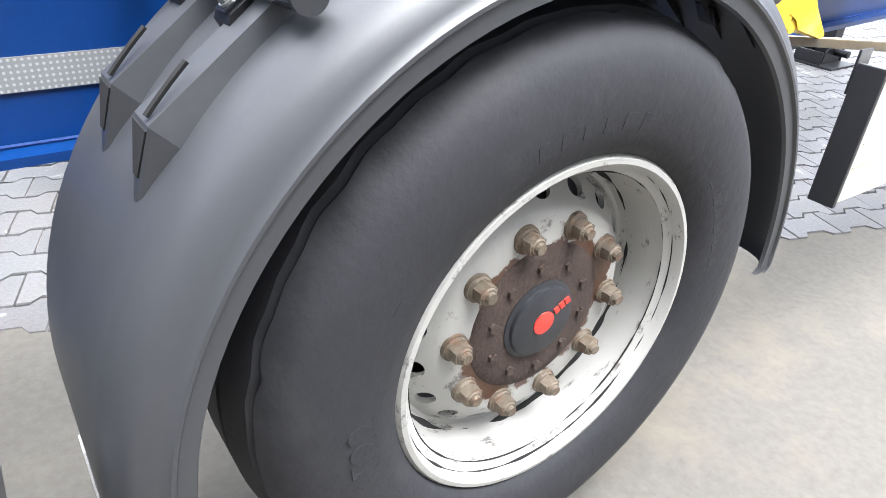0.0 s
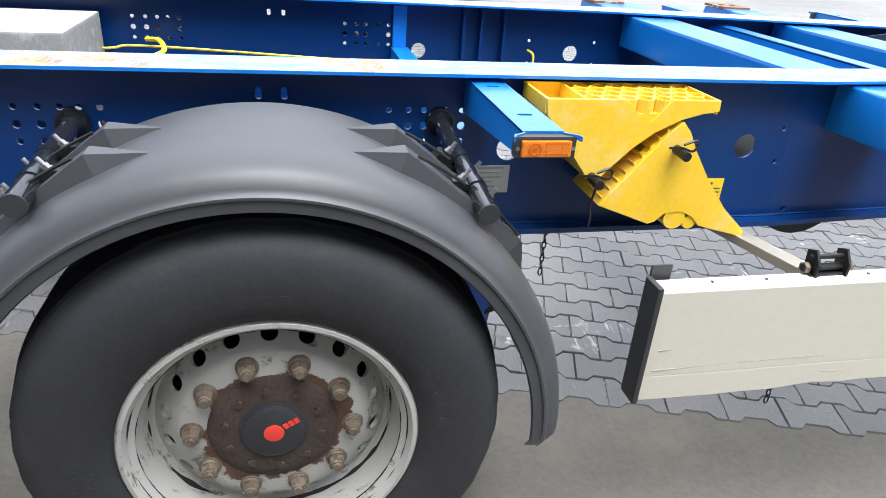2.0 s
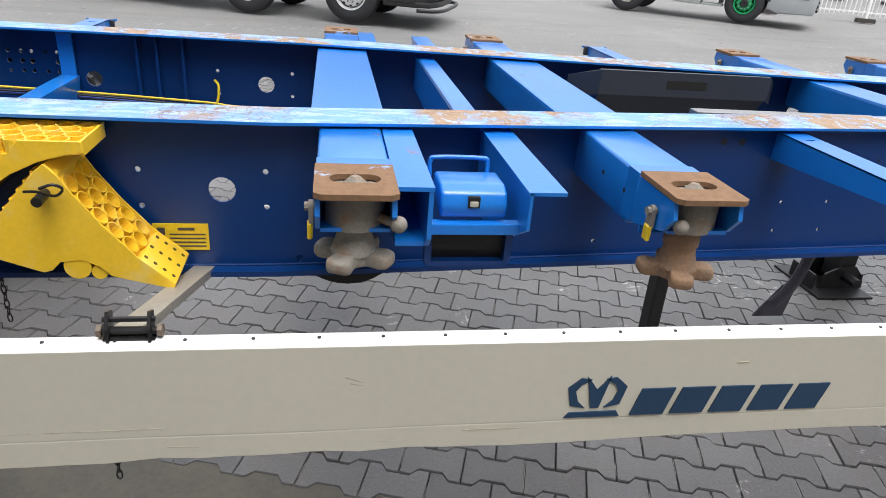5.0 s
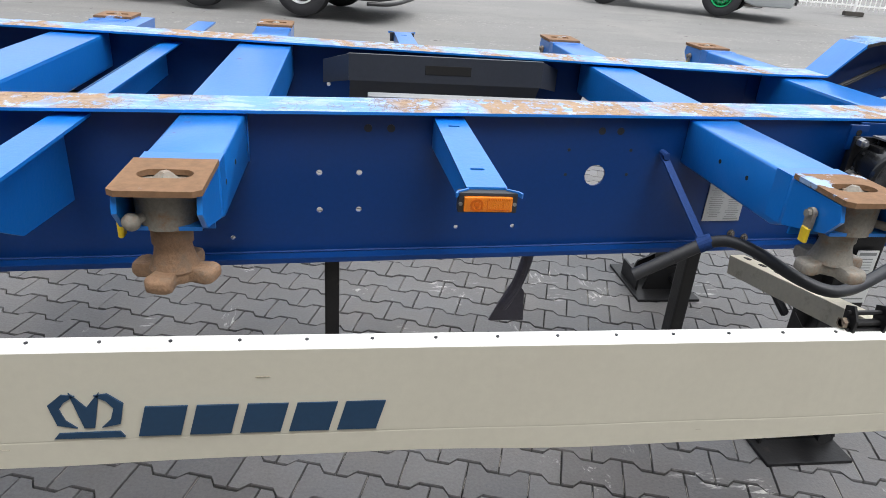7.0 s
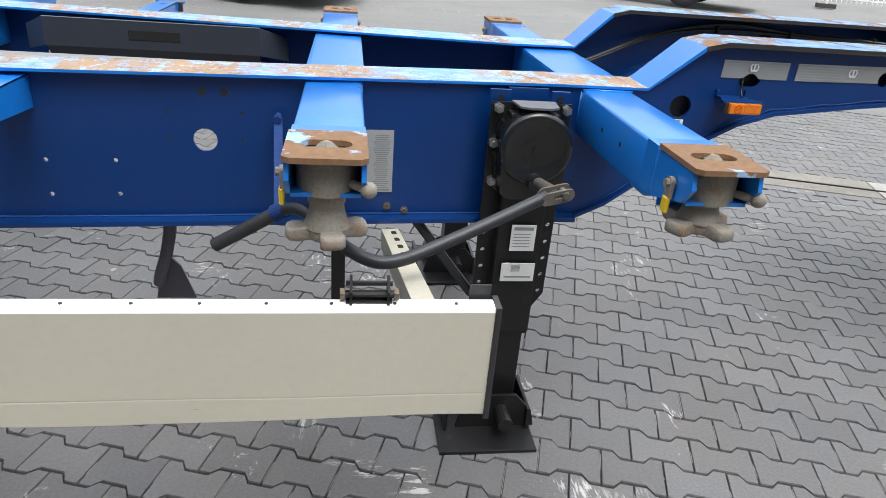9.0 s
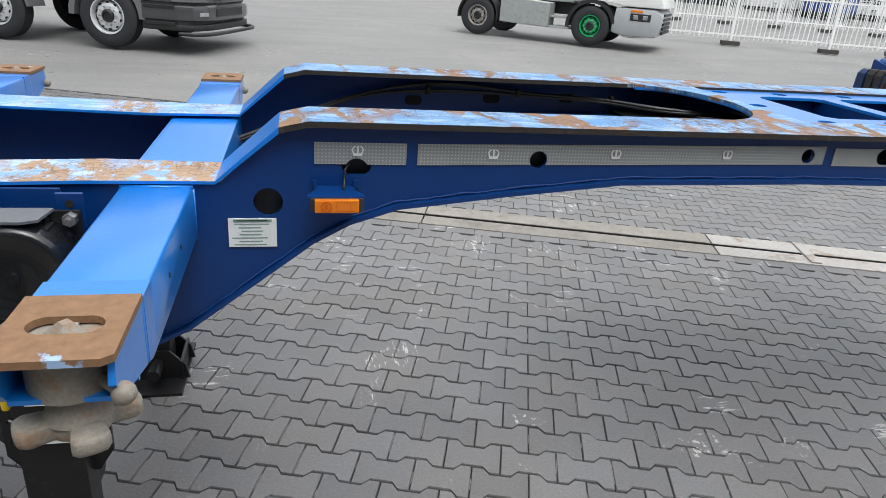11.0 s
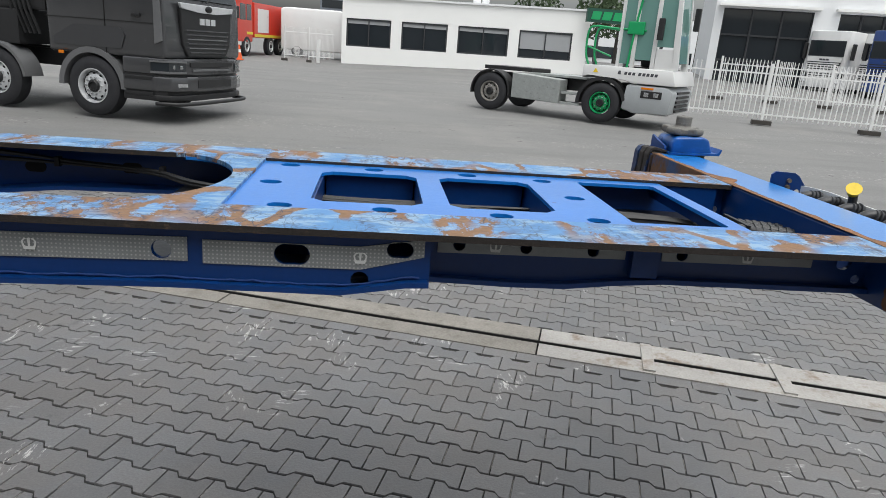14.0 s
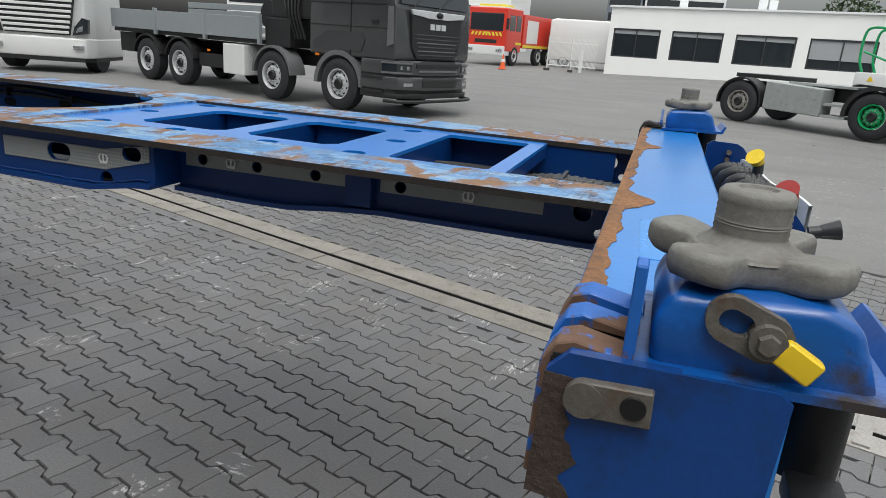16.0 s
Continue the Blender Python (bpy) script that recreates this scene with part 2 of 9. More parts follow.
steel_dark = mat("dark_grey_steel", (0.035, 0.037, 0.042), 0.42, 0.3, var=0.25, scale=4, bump=0.04)
cable_black = mat("black_cable", (0.012, 0.012, 0.013), 0.5, var=0.2)
cable_yellow = mat("yellow_cable", (0.75, 0.55, 0.02), 0.5)
cable_blue = mat("blue_cable", (0.02, 0.06, 0.35), 0.5)
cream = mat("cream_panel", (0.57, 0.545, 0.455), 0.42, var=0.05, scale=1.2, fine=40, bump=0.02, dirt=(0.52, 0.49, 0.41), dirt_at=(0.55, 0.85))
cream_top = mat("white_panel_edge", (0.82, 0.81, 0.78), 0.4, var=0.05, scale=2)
navy_print = mat("navy_print", (0.012, 0.045, 0.10), 0.45, var=0.12)
chock_yellow = mat("yellow_plastic", (0.88, 0.56, 0.030), 0.33, var=0.10, scale=7, bump=0.03, dirt=(0.84, 0.62, 0.18), dirt_at=(0.5, 0.72))
tag_yellow = mat("yellow_tag", (0.78, 0.55, 0.02), 0.45, var=0.15)
def dotted_tape():
    m = mat("reflective_tape", (0.29, 0.305, 0.31), 0.38, 0.25, var=0.18, scale=9, fine=420, bump=0.15)
    n, l = m.node_tree.nodes, m.node_tree.links
    p = n["Principled BSDF"]
    tc, vo = n.new("ShaderNodeTexCoord"), n.new("ShaderNodeTexVoronoi")
    vo.inputs["Scale"].default_value, vo.inputs["Randomness"].default_value = 115.0, 0.0
    l.new(tc.outputs["Object"], vo.inputs["Vector"])
    d = ramp(n, l, vo.outputs["Distance"], 0.20, 0.34, (1, 1, 1, 1), (0, 0, 0, 1))
    src = p.inputs["Base Color"].links[0].from_socket
    l.new(mixc(n, l, d.outputs[0], src, (0.52, 0.53, 0.53, 1)), p.inputs["Base Color"])
    return m


tape_grey = dotted_tape()
tape_mark = mat("tape_emblem", (0.72, 0.73, 0.72), 0.4, var=0.05)
label_white = mat("white_label", (0.70, 0.71, 0.70), 0.5, var=0.06)
label_grey = mat("silver_label", (0.42, 0.43, 0.44), 0.4, 0.3, var=0.08)
print_grey = mat("small_print_grey", (0.24, 0.25, 0.25), 0.6, var=0.1)
ink = mat("label_ink", (0.06, 0.06, 0.07), 0.6, var=0.1)
ink_green = mat("green_ink", (0.20, 0.30, 0.26), 0.6, var=0.1)
cap_red = mat("dark_red_plastic", (0.32, 0.022, 0.018), 0.5, var=0.15)
red_print = mat("red_plastic", (0.72, 0.05, 0.035), 0.45, var=0.08)
cream_steel = mat("cream_painted_steel", (0.50, 0.47, 0.38), 0.5, var=0.12, scale=8, dirt=(0.30, 0.26, 0.19), dirt_at=(0.58, 0.75))
galv = mat("galvanised_strip", (0.45, 0.42, 0.36), 0.5, 0.5, var=0.15, scale=9)


def lamp_orange():
    m, n, l, p = nodes_of("amber_lens")
    p.inputs["Base Color"].default_value = (0.74, 0.20, 0.008, 1)
    p.inputs["Roughness"].default_value = 0.15
    p.inputs["Coat Weight"].default_value = 0.5
    w = n.new("ShaderNodeTexWave")
    w.inputs["Scale"].default_value = 120
    b = n.new("ShaderNodeBump")
    b.inputs["Strength"].default_value = 0.3
    l.new(w.outputs[0], b.inputs["Height"])
    l.new(b.outputs[0], p.inputs["Normal"])
    return m


amber = lamp_orange()
amber_deep = mat("deep_amber_plastic", (0.60, 0.12, 0.005), 0.2, var=0.15, scale=30)


def rim_material():
    """Off-white wheel paint, rusted through in an uneven ring round the hub, with black scuffs."""
    m, n, l, p = nodes_of("rim_paint")
    tc = n.new("ShaderNodeTexCoord")
    sep = n.new("ShaderNodeSeparateXYZ")
    l.new(tc.outputs["Object"], sep.inputs[0])
    cmb = n.new("ShaderNodeCombineXYZ")
    l.new(sep.outputs[0], cmb.inputs[0])
    l.new(sep.outputs[2], cmb.inputs[1])
    ln = n.new("ShaderNodeVectorMath")
    ln.operation = "LENGTH"
    l.new(cmb.outputs[0], ln.inputs[0])
    nz = noise_node(n, l, 9.0, 6.0, 0.65)
    ad = n.new("ShaderNodeMath")
    ad.operation = "MULTIPLY_ADD"
    l.new(nz.outputs[0], ad.inputs[0])
    ad.inputs[1].default_value = -0.19
    l.new(ln.outputs["Value"], ad.inputs[2])
    w = ramp(n, l, ad.outputs[0], 0.052, 0.056, (1, 1, 1, 1), (0, 0, 0, 1))
    f = noise_node(n, l, 70.0, 5.0)
    sc = noise_node(n, l, 11.0, 8.0, 0.75, stretch=(1, 3, 1))
    scr = ramp(n, l, sc.outputs[0], 0.565, 0.62)
    rust = mixc(n, l, f.outputs[0], (0.035, 0.018, 0.013, 1), (0.12, 0.060, 0.035, 1))
    paint = mixc(n, l, noise_node(n, l, 5.0).outputs[0], (0.33, 0.325, 0.30, 1), (0.42, 0.415, 0.39, 1))
    paint = mixc(n, l, scr.outputs[0], paint, (0.13, 0.12, 0.11, 1))
    l.new(mixc(n, l, w.outputs[0], paint, rust), p.inputs["Base Color"])
    p.inputs["Roughness"].default_value = 0.45
    b = n.new("ShaderNodeBump")
    b.inputs["Strength"].default_value, b.inputs["Distance"].default_value = 0.15, 0.004
    l.new(f.outputs[0], b.inputs["Height"])
    l.new(b.outputs[0], p.inputs["Normal"])
    return m


rim_paint = rim_material()


def paver_material():
    """Grey concrete blocks: each its own shade, clouds of dirt across them, white scrape marks in clusters, dark spots."""
    m, n, l, p = nodes_of("grey_concrete_paver")
    big = noise_node(n, l, 0.9, 6.0, 0.6, "Position")
    fine = noise_node(n, l, 95.0, 4.0, 0.6, "Position")
    c = mixc(n, l, big.outputs[0], (0.106, 0.104, 0.105, 1), (0.164, 0.161, 0.158, 1))
    hue = ramp(n, l, noise_node(n, l, 2.1, 5.0, 0.6, "Position").outputs[0], 0.38, 0.62, (1.035, 0.995, 0.965, 1), (0.975, 1.0, 1.04, 1))
    tint = n.new("ShaderNodeMix")
    tint.data_type, tint.blend_type = "RGBA", "MULTIPLY"
    tint.inputs[0].default_value = 0.8
    l.new(c, tint.inputs[6])
    l.new(hue.outputs[0], tint.inputs[7])
    c = tint.outputs[2]
    g = ramp(n, l, fine.outputs[0], 0.3, 0.7, (0.62, 0.62, 0.62, 1), (1.26, 1.26, 1.26, 1))
    mul = n.new("ShaderNodeMix")
    mul.data_type, mul.blend_type = "RGBA", "MULTIPLY"
    mul.inputs[0].default_value = 0.45
    l.new(c, mul.inputs[6])
    l.new(g.outputs[0], mul.inputs[7])
    oi, gi = n.new("ShaderNodeObjectInfo"), n.new("ShaderNodeNewGeometry")
    ad = n.new("ShaderNodeMath")
    l.new(oi.outputs["Random"], ad.inputs[0])
    l.new(gi.outputs["Random Per Island"], ad.inputs[1])
    fr = n.new("ShaderNodeMath")
    fr.operation = "FRACT"
    l.new(ad.outputs[0], fr.inputs[0])
    mr = n.new("ShaderNodeMapRange")
    mr.inputs[3].default_value, mr.inputs[4].default_value = 0.88, 1.13
    l.new(fr.outputs[0], mr.inputs[0])
    hs = n.new("ShaderNodeHueSaturation")
    l.new(mr.outputs[0], hs.inputs["Value"])
    l.new(mul.outputs[2], hs.inputs["Color"])
    c = hs.outputs[0]
    # scrapes: thin lines that only show inside scattered patches
    for st, zs, za in (((16, 3, 1), 2.3, 0.635), ((3, 14, 1), 2.7, 0.645), ((11, 9, 1), 3.1, 0.665)):
        zone = ramp(n, l, noise_node(n, l, zs, 2.0, 0.5, "Position").outputs[0], za, za + 0.04)
        ln = ramp(n, l, noise_node(n, l, 2.6, 5.0, 0.7, "Position", st).outputs[0], 0.55, 0.60)
        k = n.new("ShaderNodeMath")
        k.operation = "MULTIPLY"
        l.new(zone.outputs[0], k.inputs[0])
        l.new(ln.outputs[0], k.inputs[1])
        c = mixc(n, l, k.outputs[0], c, (0.48, 0.47, 0.45, 1))
    dk = ramp(n, l, noise_node(n, l, 1.6, 8.0, 0.7, "Position").outputs[0], 0.66, 0.74)
    c = mixc(n, l, dk.outputs[0], c, (0.05, 0.05, 0.05, 1))
    l.new(c, p.inputs["Base Color"])
    r = n.new("ShaderNodeMapRange")
    r.inputs[3].default_value, r.inputs[4].default_value = 0.33, 0.56
    l.new(big.outputs[0], r.inputs[0])
    l.new(r.outputs[0], p.inputs["Roughness"])
    b = n.new("ShaderNodeBump")
    b.inputs["Strength"].default_value, b.inputs["Distance"].default_value = 0.28, 0.006
    l.new(fine.outputs[0], b.inputs["Height"])
    l.new(b.outputs[0], p.inputs["Normal"])
    return m


paver_mat = paver_material()
joint_mat = mat("dark_joint_sand", (0.034, 0.033, 0.031), 0.95, var=0.4, scale=6, fine=120, bump=0.4, dirt=(0.09, 0.085, 0.075), dirt_at=(0.55, 0.65))
def asphalt_material():
    m = mat("weathered_asphalt", (0.180, 0.178, 0.174), 0.85, var=0.22, scale=0.22, fine=26, bump=0.3, dirt=(0.215, 0.209, 0.198), dirt_at=(0.50, 0.72))
    n, l = m.node_tree.nodes, m.node_tree.links
    p = n["Principled BSDF"]
    c = p.inputs["Base Color"].links[0].from_socket
    # dark smears drawn out by tyres, pale chips and dark spots
    smear = ramp(n, l, noise_node(n, l, 0.5, 7.0, 0.65, "Position", (0.35, 1.8, 1)).outputs[0], 0.50, 0.70, (0, 0, 0, 1), (0.55, 0.55, 0.55, 1))
    c = mixc(n, l, smear.outputs[0], c, (0.120, 0.119, 0.118, 1))
    zone = ramp(n, l, noise_node(n, l, 0.35, 3.0, 0.5, "Position", (0.5, 1.4, 1)).outputs[0], 0.50, 0.58)
    chip = ramp(n, l, noise_node(n, l, 13.0, 3.0, 0.6, "Position", (0.6, 1.5, 1)).outputs[0], 0.62, 0.66)
    k = n.new("ShaderNodeMath")
    k.operation = "MULTIPLY"
    l.new(zone.outputs[0], k.inputs[0])
    l.new(chip.outputs[0], k.inputs[1])
    c = mixc(n, l, k.outputs[0], c, (0.34, 0.33, 0.31, 1))
    spot = ramp(n, l, noise_node(n, l, 6.0, 2.0, 0.5, "Position").outputs[0], 0.72, 0.76)
    c = mixc(n, l, spot.outputs[0], c, (0.07, 0.068, 0.066, 1))
    l.new(c, p.inputs["Base Color"])
    return m


asphalt_mat = asphalt_material()
concrete_mat = mat("pale_concrete", (0.112, 0.104, 0.090), 0.82, var=0.24, scale=1.3, fine=45, bump=0.25, dirt=(0.150, 0.132, 0.104), dirt_at=(0.50, 0.70))
drain_mat = mat("drain_concrete", (0.235, 0.219, 0.194), 0.8, var=0.38, scale=3.2, fine=90, bump=0.4, dirt=(0.12, 0.105, 0.085), dirt_at=(0.52, 0.72), piece=0.12)
drain_new = mat("drain_concrete_pale", (0.36, 0.345, 0.325), 0.8, var=0.3, scale=3.4, fine=90, bump=0.35, dirt=(0.19, 0.145, 0.105), dirt_at=(0.53, 0.68), piece=0.1)
hall_mat = mat("unseen_hall_grey", (0.20, 0.20, 0.20), 0.7, var=0.1, scale=0.7)
black_gap = mat("dark_gap", (0.01, 0.01, 0.01), 0.9, var=0.2)


# ---- mesh helpers ----
from mathutils.geometry import tessellate_polygon


def link(name, bm, material, parent=None, label="", smooth=False, at=None):
    bmesh.ops.recalc_face_normals(bm, faces=bm.faces)
    me = bpy.data.meshes.new(name)
    bm.to_mesh(me)
    bm.free()
    me.materials.append(material)
    if smooth:
        for p in me.polygons:
            p.use_smooth = True
        if smooth != "all":
            me.set_sharp_from_angle(angle=radians(smooth if smooth is not True else 35))
    ob = new(name, me)
    if at is not None:
        ob.matrix_basis = at
    if parent is not None:
        ob.parent = parent
    if label:
        ob["label"] = label
    return ob


def part(name, bm, material, parent, label="", smooth=False, at=None):
    return link(name, bm, material, parent, label, smooth, at)


def thing(name, label, category, group="", at=None):
    ob = new(name)
    ob.empty_display_size = 0.1
    if at is not None:
        ob.matrix_basis = at
    return tagged(ob, label, category, group)


def B():
    return bmesh.new()


def box(bm, x0, x1, y0, y1, z0, z1, bev=0.0, m=None, seg=2):
    r = bmesh.ops.create_cube(bm, size=1.0)
    vs = r["verts"]
    for v in vs:
        v.co = Vector(((x0 + x1) / 2 + v.co.x * (x1 - x0), (y0 + y1) / 2 + v.co.y * (y1 - y0), (z0 + z1) / 2 + v.co.z * (z1 - z0)))
    if bev:
        es = list({e for v in vs for e in v.link_edges})
        r = bmesh.ops.bevel(bm, geom=es, offset=bev, segments=seg, affect="EDGES", profile=0.7)
        vs = list({v for f in r["faces"] for v in f.verts} | {v for v in vs if v.is_valid})
    if m is not None:
        for v in vs:
            v.co = m @ v.co
    return bm


def prism(bm, pts, f, a, b):
    """Extrude the outline pts between a and b; f maps (p, q, depth) to a place."""
    lo = [bm.verts.new(f(p, q, a)) for p, q in pts]
    hi = [bm.verts.new(f(p, q, b)) for p, q in pts]
    bm.faces.new(lo)
    bm.faces.new(hi[::-1])
    n = len(pts)
    for i in range(n):
        bm.faces.new((lo[i], hi[i], hi[(i + 1) % n], lo[(i + 1) % n]))
    return bm


def holed(bm, outer, holes, f, a, b):
    """A plate of that outline with real holes through it, between depths a and b."""
    loops, lo, twin = [], [], {}
    for pts in [outer] + holes:
        vs = [bm.verts.new(f(p, q, a)) for p, q in pts]
        for (p, q), v in zip(pts, vs):
            twin[v] = bm.verts.new(f(p, q, b))
        loops.append(vs)
        lo += vs
    for tri in tessellate_polygon([[Vector((p, q, 0)) for p, q in pts] for pts in [outer] + holes]):
        if len(set(tri)) == 3:
            bm.faces.new([lo[i] for i in tri])
            bm.faces.new([twin[lo[i]] for i in reversed(tri)])
    for vs in loops:
        for i in range(len(vs)):
            u, w = vs[i], vs[(i + 1) % len(vs)]
            bm.faces.new((u, w, twin[w], twin[u]))
    return bm


def ring(cx, cy, rx, ry=None, n=14, rot=0.0):
    ry = ry or rx
    c, s = math.cos(rot), math.sin(rot)
    return [(cx + rx * math.cos(k * math.tau / n) * c - ry * math.sin(k * math.tau / n) * s, cy + rx * math.cos(k * math.tau / n) * s + ry * math.sin(k * math.tau / n) * c) for k in range(n)]


def slot(cx, cy, w, h, n=5):
    """An oblong with round ends, w wide and h high."""
    r = min(w, h) / 2
    out = []
    for k in range(4 * n):
        a = (k + 0.5) * math.tau / (4 * n)
        out.append((cx + math.copysign(max(0, w / 2 - r), math.cos(a)) + r * math.cos(a), cy + math.copysign(max(0, h / 2 - r), math.sin(a)) + r * math.sin(a)))
    return out


def rod(bm, p0, p1, r, n=14, r1=None):
    p0, p1 = Vector(p0), Vector(p1)
    d = p1 - p0
    m = Matrix.Translation((p0 + p1) / 2) @ d.to_track_quat("Z", "Y").to_matrix().to_4x4()
    bmesh.ops.create_cone(bm, cap_ends=True, segments=n, radius1=r, radius2=r if r1 is None else r1, depth=d.length, matrix=m)
    return bm


def tube(bm, pts, r, n=8):
    """A bent tube along the points."""
    pts = [Vector(p) for p in pts]
    rings = []
    up = Vector((0.13, 0.21, 0.97))
    for i, p in enumerate(pts):
        d = (pts[min(i + 1, len(pts) - 1)] - pts[max(i - 1, 0)]).normalized()
        a = d.cross(up)
        if a.length < 0.05:
            a = d.cross(Vector((1, 0, 0)))
        a.normalize()
        b = d.cross(a)
        rings.append([bm.verts.new(p + a * (r * math.cos(k * math.tau / n)) + b * (r * math.sin(k * math.tau / n))) for k in range(n)])
    for i in range(len(rings) - 1):
        for k in range(n):
            bm.faces.new((rings[i][k], rings[i][(k + 1) % n], rings[i + 1][(k + 1) % n], rings[i + 1][k]))
    bm.faces.new(rings[0])
    bm.faces.new(rings[-1][::-1])
    return bm


def curve(pts, k=6):
    """Catmull-Rom points through pts."""
    P = [Vector(p) for p in pts]
    P = [P[0] * 2 - P[1]] + P + [P[-1] * 2 - P[-2]]
    out = []
    for i in range(1, len(P) - 2):
        for s in range(k):
            t = s / k
            out.append(0.5 * ((2 * P[i]) + (P[i + 1] - P[i - 1]) * t + (2 * P[i - 1] - 5 * P[i] + 4 * P[i + 1] - P[i + 2]) * t * t + (3 * P[i] - P[i - 1] - 3 * P[i + 1] + P[i + 2]) * t ** 3))
    return out + [P[-2]]


def lathe(bm, prof, n=64, axis="y", closed=False):
    """Turn a profile of (radius, along) about the axis through the origin."""
    rows = []
    for r, h in prof:
        row = []
        for k in range(n):
            a = k * math.tau / n
            c, s = r * math.cos(a), r * math.sin(a)
            row.append(bm.verts.new((c, h, s) if axis == "y" else (c, s, h)))
        rows.append(row)
    m = len(rows)
    for i in range(m if closed else m - 1):
        for k in range(n):
            bm.faces.new((rows[i][k], rows[i][(k + 1) % n], rows[(i + 1) % m][(k + 1) % n], rows[(i + 1) % m][k]))
    if not closed:
        for row in (rows[0], rows[-1]):
            if (row[0].co - row[n // 2].co).length > 1e-4:
                bm.faces.new(row)
    return bm


XZ = lambda y: (lambda p, q, d: (p, y + d, q))
XY = lambda z: (lambda p, q, d: (p, q, z + d))


# ---- ground: one sheet that reaches the horizon, rising gently beyond the drain ----
CA, SA = math.cos(radians(-18)), math.sin(radians(-18))


def uv_xy(u, v):
    return (u * CA - v * SA, u * SA + v * CA)


def rise(x, y):
    g = 0.0135 * max(0.0, y - 3.0)
    return g + 0.0016 * min(max(0.0, y - 20.0), 25.0) * min(max(0.0, x - 5.0), 18.0)


def ground_sheet():
    bm = B()
    xs = [-900, -300, -100, -50, -30, -20, -12, -6, 0, 5, 9, 14, 19, 24, 32, 45, 70, 150, 400, 900]
    ys = [-900, -200, -60, -20, -8, 0, 3, 6, 9, 12, 15, 18, 20, 24, 28, 32, 36, 40, 45, 55, 75, 120, 300, 900]
    g = [[bm.verts.new((x, y, rise(x, min(y, 60)) - 0.03)) for x in xs] for y in ys]
    for j in range(len(ys) - 1):
        for i in range(len(xs) - 1):
            bm.faces.new((g[j][i], g[j][i + 1], g[j + 1][i + 1], g[j + 1][i]))
    return tagged(link("ground", bm, asphalt_mat, smooth="all"), "weathered grey asphalt yard with pale worn patches", "ground", kind="structure")


ground = ground_sheet()

# unseen hall wall, added to close the place and shade the near side
bm = B()
f = lambda p, q, d: (p * CA - (-6.2 + d) * SA, p * SA + (-6.2 + d) * CA, q)
prism(bm, [(-30, -0.05), (40, -0.05), (40, 8.5), (-30, 8.5)], f, -0.4, 0.0)
tagged(link("wall_hall_unseen", bm, hall_mat), "plain unseen hall wall, added to block sky light from behind the walk", "wall", kind="structure")


def flat(name, u0, u1, v0, v1, z, material, label, steps=1):
    bm = B()
    rows = []
    for j in range(steps + 1):
        v = v0 + (v1 - v0) * j / steps
        row = []
        for i in range(9):
            x, y = uv_xy(u0 + (u1 - u0) * i / 8, v)
            row.append(bm.verts.new((x, y, z + rise(x, y))))
        rows.append(row)
    for j in range(steps):
        for i in range(8):
            bm.faces.new((rows[j][i], rows[j][i + 1], rows[j + 1][i + 1], rows[j + 1][i]))
    return tagged(link(name, bm, material), label, "ground", kind="structure")


V_EDGE, V_DRAIN0, V_DRAIN1, V_PAVE = -0.253, 4.09, 4.50, 7.2
flat("concrete_slab", -14, 22, -16, V_EDGE + 0.02, -0.006, concrete_mat, "pale worn concrete slab beside the paving")
flat("paving_bed", -3.4, 15, V_EDGE - 0.01, V_DRAIN0 + 0.02, -0.012, joint_mat, "dark sand bed under the block paving", 4)
flat("paving_bed_far", -3.4, 15, V_DRAIN1 - 0.02, V_PAVE + 0.1, -0.012, joint_mat, "dark sand bed under the block paving", 6)


# ---- container trailer: chassis ----
trailer = thing("container_trailer", "blue steel container chassis trailer with worn paint, parked unloaded on paving", "trailer")
ZT, ZB = 1.180, 0.735


def edge_y(x):
    """Outer edge of the top flange, distance from the centre line."""
    return 0.755 if x <= 1.5 else (0.755 - 0.255 * (x - 1.5) / 3.1 if x < 4.6 else 0.50)


def web_y(x):
    o = 0.065 if x <= 1.5 else (0.065 - 0.030 * (x - 1.5) / 3.1 if x < 4.6 else (0.035 if x < 7.06 else 0.125))
    return edge_y(x) - o


